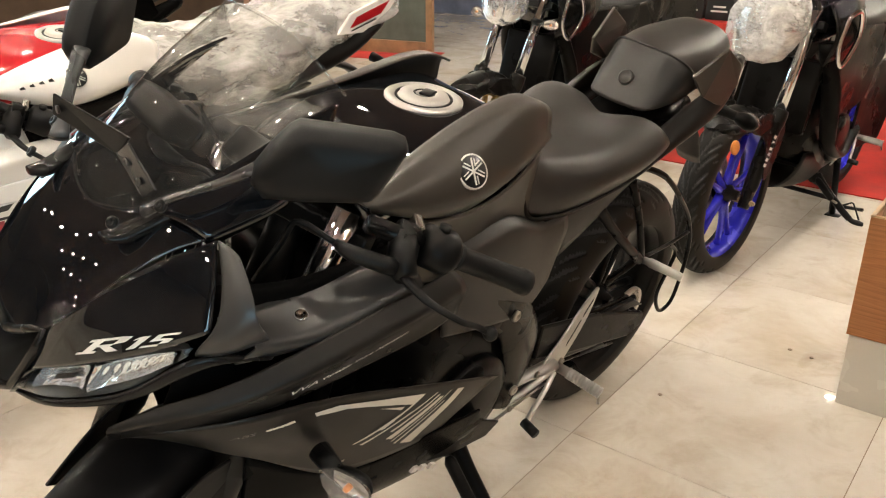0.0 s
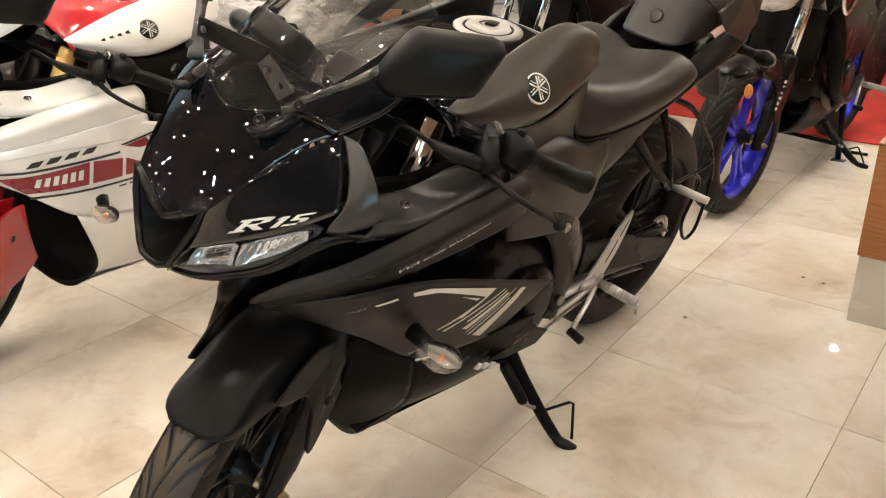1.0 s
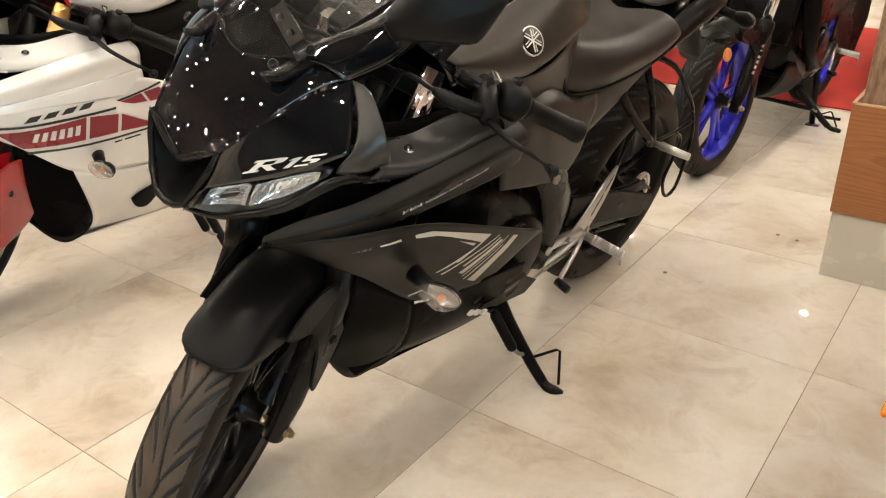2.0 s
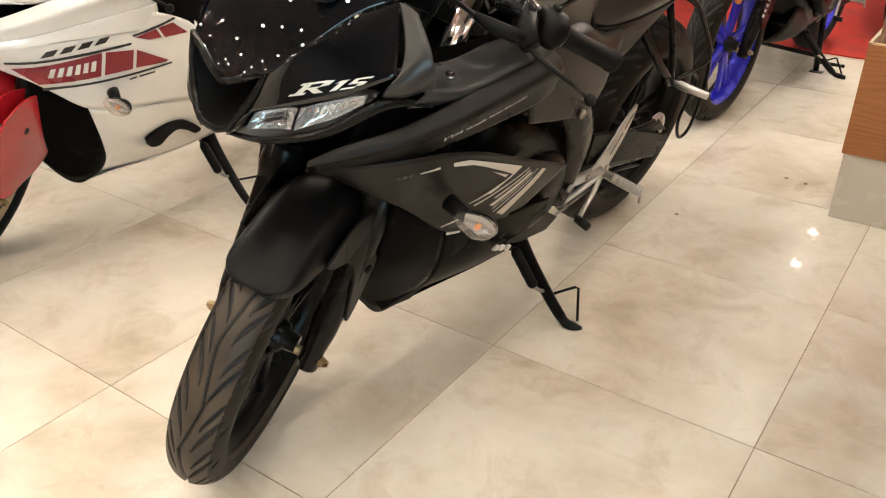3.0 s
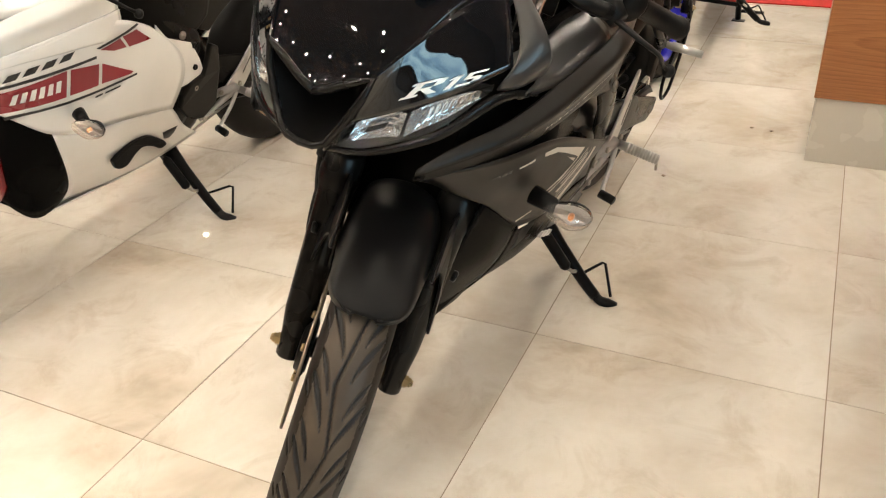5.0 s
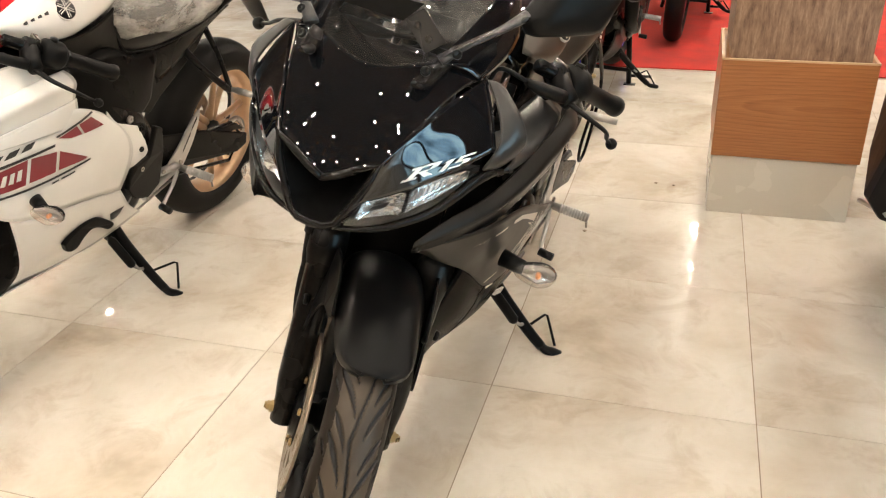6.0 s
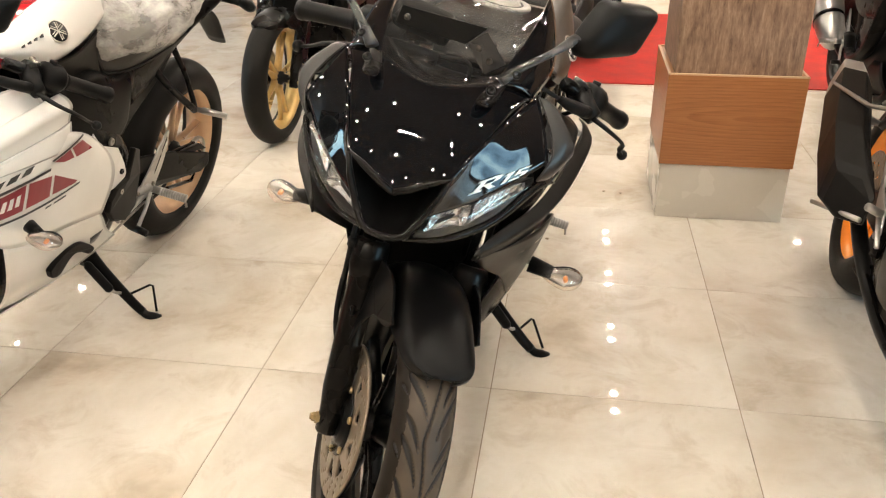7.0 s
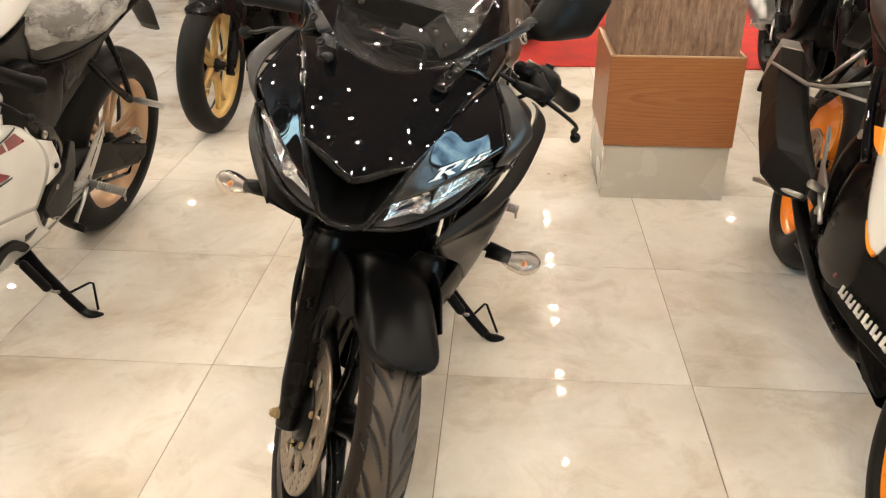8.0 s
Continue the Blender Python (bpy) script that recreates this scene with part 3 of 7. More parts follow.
def mirror(parent, flip, m=None):
    """A rear-view mirror: mounting boss, stalk, shell and glass."""
    f = Matrix.Diagonal((flip, 1, 1, 1))
    mm = (m or Matrix()) @ f
    bm = body([(0, 0, 0, 0.008, 0.005), (0.02, 0.002, -0.002, 0.0135, 0.008), (0.05, 0.008, 0.008, 0.012, 0.008), (0.085, 0.02, 0.022, 0.006, 0.005)], 16, 10, 2.4, Matrix.Translation((0.087, 0.012, 0.926)))
    bm.transform(mm)
    bmesh.ops.recalc_face_normals(bm, faces=bm.faces[:])
    boss = part("mirror", bm, MATTE, parent, "black rear-view mirror on a slim stalk")
    part("stalk", sweep([(0.100, 0.055, 0.953), (0.125, 0.075, 0.975), (0.160, 0.104, 1.000), (0.188, 0.130, 1.024)], [0.012, 0.0078, 0.0072, 0.012], 12, 14, mm, None, 0.6), STALK, boss)
    o, d = Vector((0.184, 0.124, 1.028)), Vector((0.60, 0.79, 0.03)).normalized()
    n = Vector((0.79, -0.60, 0.06)).normalized()
    edge = [(0.0, -0.016), (0.003, 0.0), (0.020, 0.026), (0.040, 0.050), (0.050, 0.0555), (0.10, 0.0515), (0.150, 0.0465), (0.164, 0.041), (0.168, 0.031), (0.156, 0.006), (0.142, -0.022), (0.134, -0.031), (0.122, -0.034), (0.06, -0.035), (0.012, -0.033)]
    cu, cv = 0.080, 0.007
    edge = [(u * 0.94, v * 0.94) for u, v in edge]
    loops = [[o + d * (cu + (u - cu) * k) + Vector((0, 0, cv + (v - cv) * k)) + n * h for u, v in edge] for k, h in ((0.975, -0.008), (0.995, -0.006), (1.0, 0.0), (0.985, 0.012), (0.955, 0.020), (0.86, 0.028), (0.68, 0.034), (0.35, 0.038), (0.05, 0.039))]
    part("shell", loft(loops, mm), PLASTIC, boss, "matte black angular mirror shell")
    part("mirror_glass", prism([o + d * (cu + (u - cu) * 0.93) + Vector((0, 0, cv + (v - cv) * 0.93)) - n * 0.0065 for u, v in edge], -n * 0.001, mm), MIRROR, boss, "", False)
    for p in ((0.094, 0.022, 0.944), (0.120, 0.062, 0.965)):
        q = (m or Matrix()) @ Vector((p[0] * flip, p[1], p[2]))
        bolt(boss, q, (0.25 * flip, -0.75, 0.6), 0.007, 0.005, DARK)
    return boss


def side_stand(parent):
    """A side stand: pivot bracket, leg, spring and foot with its wire loop."""
    ob = part("side_stand", sweep([(0.105, 0.715, 0.225), (0.15, 0.718, 0.18), (0.228, 0.724, 0.108), (0.268, 0.727, 0.076)], [0.019, 0.0155, 0.014, 0.013], 12, 14), DARK, parent, "black steel side stand, folded out")
    part("foot", sweep([(0.264, 0.727, 0.080), (0.280, 0.728, 0.070), (0.300, 0.733, 0.067), (0.318, 0.742, 0.063)], [0.013, 0.0135, 0.015, 0.012], 12, 10, None, None, 0.75), DARK, ob)
    part("loop", sweep([(0.222, 0.732, 0.118), (0.245, 0.800, 0.120), (0.252, 0.808, 0.116), (0.298, 0.752, 0.074)], 0.0036, 8), DARK, ob)
    part("spring", sweep([(0.120, 0.676, 0.222), (0.128, 0.676, 0.214), (0.190, 0.682, 0.154), (0.196, 0.682, 0.148)], [0.007, 0.013, 0.013, 0.007], 12), PLASTIC, ob)
    part("spring_hook", sweep([(0.194, 0.682, 0.15), (0.206, 0.694, 0.139), (0.210, 0.706, 0.134)], 0.0045, 8), STEEL, ob)
    part("pivot", lathe([(-0.02, 0.02), (0.02, 0.02)], 16, toward((0.1, 0.712, 0.215), (0, 1, 0))), DARK, ob)
    return ob


def foot_control(parent, flip):
    """A rider's footrest hanger with heel plate, peg and pedal."""
    def s(p):
        return (p[0] * flip, p[1], p[2])
    hanger = part("footrest_hanger", sweep([s((0.13, 0.80, 0.345)), s((0.145, 0.86, 0.36)), s((0.155, 0.935, 0.362))], [0.011, 0.014, 0.017], 12, 10, None, None, 0.7), ALLOY, parent, "cast silver footrest hanger")
    part("hanger_arm", sweep([s((0.135, 0.80, 0.30)), s((0.148, 0.86, 0.325)), s((0.155, 0.925, 0.355))], [0.010, 0.010, 0.014], 10, 10, None, None, 0.7), ALLOY, hanger)
    lp = [s((0.153, 0.880, 0.350)), s((0.153, 0.950, 0.334)), s((0.148, 1.006, 0.376)), s((0.142, 1.052, 0.428)), s((0.137, 1.078, 0.484)), s((0.136, 1.068, 0.490)), s((0.140, 1.018, 0.458)), s((0.147, 0.960, 0.414)), s((0.152, 0.905, 0.378))]
    part("heel_plate", prism([tuple(p) for p in spline(lp + lp[:1], 40)[:-1]], (-0.006 * flip, 0, 0)), ALLOY, hanger, "brushed silver heel plate", False, 0, 0.002)
    for k0, k1 in ((0.970, 1.012), (1.020, 1.050)):
        slot = [(k0, 0.370 + (k0 - 0.95) * 1.05), (k1, 0.370 + (k1 - 0.95) * 1.05 - 0.003), (k1 + 0.002, 0.370 + (k1 - 0.95) * 1.05 + 0.005), (k0 + 0.002, 0.370 + (k0 - 0.95) * 1.05 + 0.008)]
        part("heel_slot", prism([s((0.1545 - (y - 0.95) * 0.115, y, z)) for y, z in slot], (0.0012 * flip, 0, 0)), FRAMEBLACK, hanger, "", False)
    bolt(hanger, s((0.1535, 0.925, 0.362)), (flip, 0, 0), 0.009, 0.005, STEEL)
    peg0, peg1 = Vector((0.186, 0.945, 0.354)), Vector((0.266, 0.960, 0.345))
    ribs = [(Vector((0.155, 0.937, 0.358)), 0.011)] + [(peg0.lerp(peg1, (k + d) / 11), r) for k in range(11) for d, r in ((0.0, 0.0112), (0.15, 0.0132), (0.7, 0.0132), (0.85, 0.0112))]
    part("footrest", sweep([s(p) for p, r in ribs], [r for p, r in ribs], 10), ALLOY, hanger, "ribbed silver footrest")
    part("peg_feeler", sweep([s((0.262, 0.958, 0.34)), s((0.266, 0.96, 0.318))], 0.0035, 8), STEEL, hanger)
    part("pedal_lever", sweep([s((0.165, 0.925, 0.352)), s((0.175, 0.89, 0.32)), s((0.185, 0.835, 0.285)), s((0.20, 0.818, 0.282))], [0.007, 0.0055, 0.006, 0.006], 8, 10), ALLOY, hanger)
    part("pedal_rubber", sweep([s((0.185, 0.822, 0.282)), s((0.222, 0.815, 0.281))], 0.0105, 12), GRIP, hanger)
    if flip > 0:
        part("shift_rod", sweep([s((0.165, 0.915, 0.335)), s((0.14, 0.74, 0.27))], 0.0035, 8), STEEL, hanger)
    for p in ((0.16, 0.865, 0.37), (0.155, 0.80, 0.31), (0.165, 0.94, 0.375)):
        bolt(hanger, s(p), (flip, 0, 0.1), 0.0075, 0.006)
    return hanger


def handlebar(parent, flip, S, mats):
    """A clip-on bar with grip, switch box, lever, perch and hoses."""
    f = S @ Matrix.Diagonal((flip, 1, 1, 1))
    a, b = Vector((0.199, 0.300, 0.906)), Vector((0.340, 0.405, 0.855))
    d = (b - a).normalized()
    bar = part("handlebar", sweep([a - d * 0.09, a + d * 0.01], 0.0125, 12, 0, f), DARK, parent, "black clip-on handlebar")
    prof = [a + d * t for t in (0.04, 0.05, 0.053, 0.10, 0.15, 0.155, 0.168, 0.172)]
    part("grip", sweep(prof, [0.019, 0.019, 0.0165, 0.0165, 0.017, 0.019, 0.019, 0.014], 16, 0, f), GRIP, bar, "black rubber grip")
    part("switch_box", sweep([a - d * 0.012, a - d * 0.006, a + d * 0.03, a + d * 0.04], [0.018, 0.029, 0.031, 0.024], 16, 0, f), PLASTIC, bar)
    part("switch_button", sweep([a + d * 0.014 + Vector((0, 0.004, 0.028)), a + d * 0.014 + Vector((0, 0.005, 0.036))], 0.008, 10, 0, f), GRIP, bar)
    pr = a - d * 0.035
    part("lever_clamp", sweep([pr - d * 0.012, pr + d * 0.012], 0.021, 14, 0, f), DARK, bar)
    part("clamp_plate", box(0.012, 0.030, 0.034, f @ toward(pr + Vector((0.002, 0.020, 0.002)), d), None, 0.003), STEEL, bar, "steel clamp plate", False)
    bolt(bar, pr + Vector((0.0, 0.036, 0.010)), (0, 0.8, 0.5), 0.005, 0.005, STEEL, "bolt", f)
    part("lever_perch", sweep([pr, pr + Vector((0.012, -0.028, -0.014)), pr + Vector((0.03, -0.045, -0.022))], [0.021, 0.020, 0.015], 12, 0, f), PLASTIC, bar)
    lever = [pr + Vector((0.025, -0.045, -0.022)), pr + Vector((0.065, -0.050, -0.034)), pr + Vector((0.11, -0.030, -0.054)), (0.302, 0.288, 0.836), (0.318, 0.301, 0.8255)]
    lv = part("lever", sweep(lever, [0.008, 0.0065, 0.0055, 0.005, 0.0055], 10, 16, f, None, 0.6), mats["lever"], bar, "black hand lever with a ball end")
    q = f @ Vector((0.320, 0.303, 0.824))
    bm = bmesh.new()
    bmesh.ops.create_uvsphere(bm, u_segments=14, v_segments=10, radius=0.0105, matrix=Matrix.Translation(q))
    part("lever_ball", bm, mats["lever"], lv)
    part("cable_boot", sweep([pr + Vector((0.012, -0.045, -0.016)), pr + Vector((-0.035, -0.072, -0.006)), pr + Vector((-0.062, -0.078, 0.0))], [0.012, 0.011, 0.006], 10, 8, f), GRIP, bar)
    part("cable", sweep([pr + Vector((-0.06, -0.078, 0.0)), pr + Vector((-0.11, -0.085, 0.008)), (0.05, 0.19, 0.89), (0.02, 0.2, 0.80)], 0.004, 8, 14, f), GRIP, bar)
    part("switch_cable", sweep([a + Vector((-0.01, 0, -0.03)), a + Vector((-0.05, 0.01, -0.07)), (0.1, 0.29, 0.78), (0.04, 0.26, 0.72)], 0.004, 8, 14, f), GRIP, bar)
    return bar


def fork(parent, flip, S, tube, slider):
    """One fork leg: bright tube, dark slider, dust seal, axle boss."""
    f = S @ Matrix.Diagonal((flip, 1, 1, 1))
    o = Vector((0.095 - 0.013 * flip, 0.012, 0.282))
    inset = 0.014 if flip < 0 else 0.0
    ax = STEER_AXIS

    def at(k, dx=0.0):
        return o + ax * k + Vector((dx - inset * (1 - min(1.0, max(0.0, k / 0.33))), 0, 0))
    leg = part("fork_leg", sweep([at(-0.024), at(-0.020), at(0.02), at(0.032), at(0.06), at(0.262), at(0.278), at(0.284), at(0.322), at(0.332), at(0.334)], [0.017, 0.020, 0.021, 0.0225, 0.0255, 0.0275, 0.031, 0.033, 0.033, 0.031, 0.023], 20, 0, f), slider, parent, "satin black fork leg")
    part("fork_tube", sweep([at(0.33), at(0.68)], 0.0195, 20, 0, f), tube, leg, "polished fork tube")
    part("axle_boss", sweep([at(-0.005) + Vector((0, 0.01, 0)), at(0.0) + Vector((0, -0.016, 0))], 0.017, 14, 0, f), slider, leg)
    part("axle_nut", lathe([(0, 0.011), (0.007, 0.011), (0.007, 0.0085), (0.013, 0.0085), (0.014, 0.006), (0.017, 0.006), (0.017, 0.0002)], 6, f @ Matrix.Translation(at(0, 0.018))), BRASS, leg, "zinc axle nut", False)
    part("axle_spacer", lathe([(0, 0.009), (-0.022, 0.009)], 12, f @ Matrix.Translation(at(0, -0.02))), BRASS, leg)
    if flip < 0:
        part("brake_hose", sweep([at(0.12, 0.012) + Vector((0, 0.03, 0)), at(0.16, 0.026) + Vector((0, 0.036, 0)), at(0.22, 0.030) + Vector((0, 0.036, 0)), at(0.30, 0.026) + Vector((0, 0.034, 0)), at(0.45, 0.01) + Vector((0, 0.03, 0))], [0.007, 0.0045, 0.006, 0.0045, 0.0045], 8, 20, f), GRIP, leg, "black brake hose")
    return leg


def fender(parent, S, paint, mount):
    """A front mudguard hugging the tyre, with a long front lip and flanks bolted to the fork."""
    o = Vector((0, 0.012, 0.282))

    def arc(deg, rad, x):
        k = radians(deg)
        return (x, o.y - rad * math.sin(k), o.z + rad * math.cos(k))
    rows = []
    for deg, hw, drop, rad in ((31, 0.018, 0.001, 0.317), (29.8, 0.036, 0.004, 0.318), (26.5, 0.051, 0.014, 0.319), (18, 0.060, 0.034, 0.320), (7, 0.065, 0.052, 0.321), (-8, 0.069, 0.06, 0.322), (-24, 0.068, 0.06, 0.318), (-40, 0.064, 0.04, 0.312)):
        rows.append(both([arc(deg, rad, 0), arc(deg, rad - 0.002 - drop * 0.07, hw * 0.5), arc(deg, rad - 0.002 - drop * 0.40, hw * 0.88), arc(deg, rad - drop, hw * 1.03), arc(deg, rad - drop - 0.02, hw * 1.05)]))
    g = part("front_fender", skin(rows, 41, 30, 1, (0, 0.012, 0.282), S), paint, parent, "satin black front mudguard", True, 0.003)
    for flip in (1, -1):
        f = S @ Matrix.Diagonal((flip, 1, 1, 1))
        lp = [arc(12, 0.280, 0.072), arc(-8, 0.306, 0.077), arc(-34, 0.302, 0.097), arc(-40, 0.2, 0.106), arc(-36, 0.10, 0.110), arc(-22, 0.10, 0.107), arc(-13, 0.18, 0.098), arc(-6, 0.228, 0.086), arc(6, 0.246, 0.075)]
        part("fender_stay", prism([tuple(p) for p in spline(lp + lp[:1], 64)[:-1]], (0.005, 0, 0), f), mount, g, "", False, 0, 0.002)
        q = f @ Vector((0.112, 0.075, 0.48))
        bolt(g, q, f.to_3x3() @ Vector((1, -0.2, 0)), 0.0095, 0.008, DARK)
    return g


def lamp_unit(parent, flip):
    """A headlamp: a black housing with two silver chambers behind a clear wedge lens."""
    top = [(0.050, -0.062, 0.760), (0.082, -0.046, 0.774), (0.115, -0.022, 0.788), (0.150, 0.014, 0.803), (0.186, 0.056, 0.820)]
    low = [(0.036, -0.073, 0.726), (0.075, -0.060, 0.733), (0.112, -0.034, 0.746), (0.150, 0.004, 0.768), (0.186, 0.052, 0.813)]
    ts, ls = spline(top, 101), spline(low, 101)
    inward = np.array((-0.35, 0.93, 0.05))

    def at(u, v, d):
        """Point u along the lens (0 at the nose), v down it, d behind it."""
        i = min(100, max(0, u * 100))
        k = int(min(99, i))
        a, b = ts[k] + (ts[k + 1] - ts[k]) * (i - k), ls[k] + (ls[k + 1] - ls[k]) * (i - k)
        p = a + (b - a) * v + inward * (d - 0.007 * 4 * v * (1 - v))
        return (p[0] * flip, p[1], p[2])

    def grid(us, vs, depth):
        bm = bmesh.new()
        g = [[bm.verts.new(at(u, v, depth(u, v))) for v in vs] for u in us]
        for i in range(len(us) - 1):
            for j in range(len(vs) - 1):
                bm.faces.new((g[i][j], g[i + 1][j], g[i + 1][j + 1], g[i][j + 1]))
        return bm
    lens = part("headlamp", grid(np.linspace(0, 1, 25), np.linspace(0, 1, 9), lambda u, v: 0.0), LENSTHIN, parent, "clear wedge-shaped headlamp", True, 0.0, 0, False)
    part("housing", grid(np.linspace(-0.02, 1.02, 27), np.linspace(-0.04, 1.04, 13), lambda u, v: 0.004 + 0.045 * min(1.0, 5 * min(max(0, v + 0.02), max(0, 1.02 - v)), 6 * max(0.0, min(u, 1 - u)))), INK, lens, "gloss black lamp housing")
    for u0, u1, flute in ((0.11, 0.49, 0.0), (0.515, 0.93, 0.0009)):
        um, dep = (u0 + u1) / 2, (u1 - u0) / 2
        part("reflector", grid(np.linspace(u0, u1, 61), np.linspace(0.12, 0.9, 21), lambda u, v: 0.006 + flute * abs(math.sin(75 * u + 3 * v)) + (0.0 if flute else 0.0016 * ((u * 11 + 0.3 * v) % 1.0) + 0.0022 * ((v * 3.2) % 1.0)) + 0.024 * (1 - abs((u - um) / dep) ** 3) * (1 - abs(2 * v - 1.02) ** 3)), REFLECT, lens, "silver reflector bowl")
        for v0 in ((0.46,) if not flute else ()):
            part("lamp_slot", prism([at(um - 0.07, v0, 0.022), at(um + 0.08, v0 - 0.06, 0.022), at(um + 0.06, v0 + 0.10, 0.022), at(um - 0.09, v0 + 0.2, 0.022)], (0, 0.003, 0)), INK, lens, "", False)
        part("divider", prism([at(u1 + 0.012, 0.05, 0.008), at(u1 + 0.03, 0.05, 0.012), at(u1 + 0.03, 0.95, 0.012), at(u1 + 0.012, 0.95, 0.008)], (0, 0.006, 0)), CHROME, lens, "", False)
    return lens


# ---- the sport motorcycle ----
WING_ROWS = [[(0.134, -0.016, 0.709), (0.160, 0.03, 0.734), (0.192, 0.085, 0.754), (0.214, 0.16, 0.777), (0.229, 0.27, 0.802), (0.231, 0.39, 0.816), (0.220, 0.44, 0.811)],
             [(0.135, -0.019, 0.705), (0.170, 0.03, 0.727), (0.204, 0.09, 0.746), (0.229, 0.17, 0.766), (0.245, 0.28, 0.789), (0.248, 0.39, 0.803), (0.237, 0.45, 0.797)],
             [(0.1355, -0.0195, 0.703), (0.1735, 0.031, 0.723), (0.209, 0.091, 0.741), (0.2345, 0.171, 0.760), (0.2505, 0.281, 0.782), (0.2535, 0.391, 0.796), (0.2425, 0.451, 0.789)]]
WING_ROWS += [[(0.1345, -0.018, 0.697), (0.172, 0.034, 0.712), (0.207, 0.097, 0.727), (0.231, 0.178, 0.743), (0.246, 0.288, 0.763), (0.2495, 0.398, 0.776), (0.239, 0.455, 0.770)],
             [(0.133, -0.016, 0.689), (0.166, 0.04, 0.692), (0.200, 0.11, 0.70), (0.219, 0.19, 0.708), (0.233, 0.30, 0.722), (0.238, 0.41, 0.733), (0.229, 0.46, 0.735)]]
SIDE_OPEN = [[(0.132, -0.018, 0.692), (0.172, 0.045, 0.697), (0.210, 0.115, 0.704), (0.224, 0.19, 0.697), (0.228, 0.29, 0.667), (0.222, 0.40, 0.618), (0.203, 0.655, 0.501)],
                                  [(0.135, 0.03, 0.665), (0.170, 0.085, 0.655), (0.205, 0.15, 0.648), (0.218, 0.23, 0.636), (0.220, 0.33, 0.604), (0.215, 0.45, 0.552), (0.200, 0.626, 0.488)],
                                  [(0.140, 0.08, 0.63), (0.165, 0.12, 0.61), (0.19, 0.19, 0.59), (0.206, 0.27, 0.57), (0.210, 0.36, 0.54), (0.205, 0.46, 0.502), (0.194, 0.588, 0.464)],
                                  [(0.155, 0.13, 0.60), (0.168, 0.158, 0.581), (0.178, 0.22, 0.53), (0.182, 0.286, 0.48), (0.188, 0.36, 0.457), (0.189, 0.44, 0.440), (0.186, 0.525, 0.427)]]
SIDE_FULL = [[(0.132, -0.018, 0.692), (0.172, 0.045, 0.694), (0.210, 0.115, 0.702), (0.230, 0.20, 0.712), (0.242, 0.32, 0.728), (0.236, 0.44, 0.722), (0.207, 0.57, 0.665)],
             [(0.135, 0.03, 0.665), (0.170, 0.085, 0.655), (0.205, 0.15, 0.648), (0.222, 0.24, 0.640), (0.230, 0.35, 0.635), (0.226, 0.48, 0.63), (0.203, 0.655, 0.588)],
             [(0.140, 0.08, 0.63), (0.165, 0.12, 0.61), (0.19, 0.19, 0.59), (0.208, 0.28, 0.565), (0.215, 0.38, 0.55), (0.212, 0.50, 0.535), (0.197, 0.69, 0.505)],
             [(0.155, 0.13, 0.60), (0.168, 0.158, 0.581), (0.178, 0.22, 0.53), (0.182, 0.286, 0.48), (0.190, 0.38, 0.455), (0.192, 0.50, 0.44), (0.187, 0.65, 0.41)]]


def tuck(rows, flip):
    """The exhaust side's lower panels sit closer to the frame."""
    if flip > 0:
        return rows
    return [[(x * (1 - 0.28 * min(1.0, max(0.0, (0.66 - z) / 0.07))), y, z) for x, y, z in row] for row in rows]


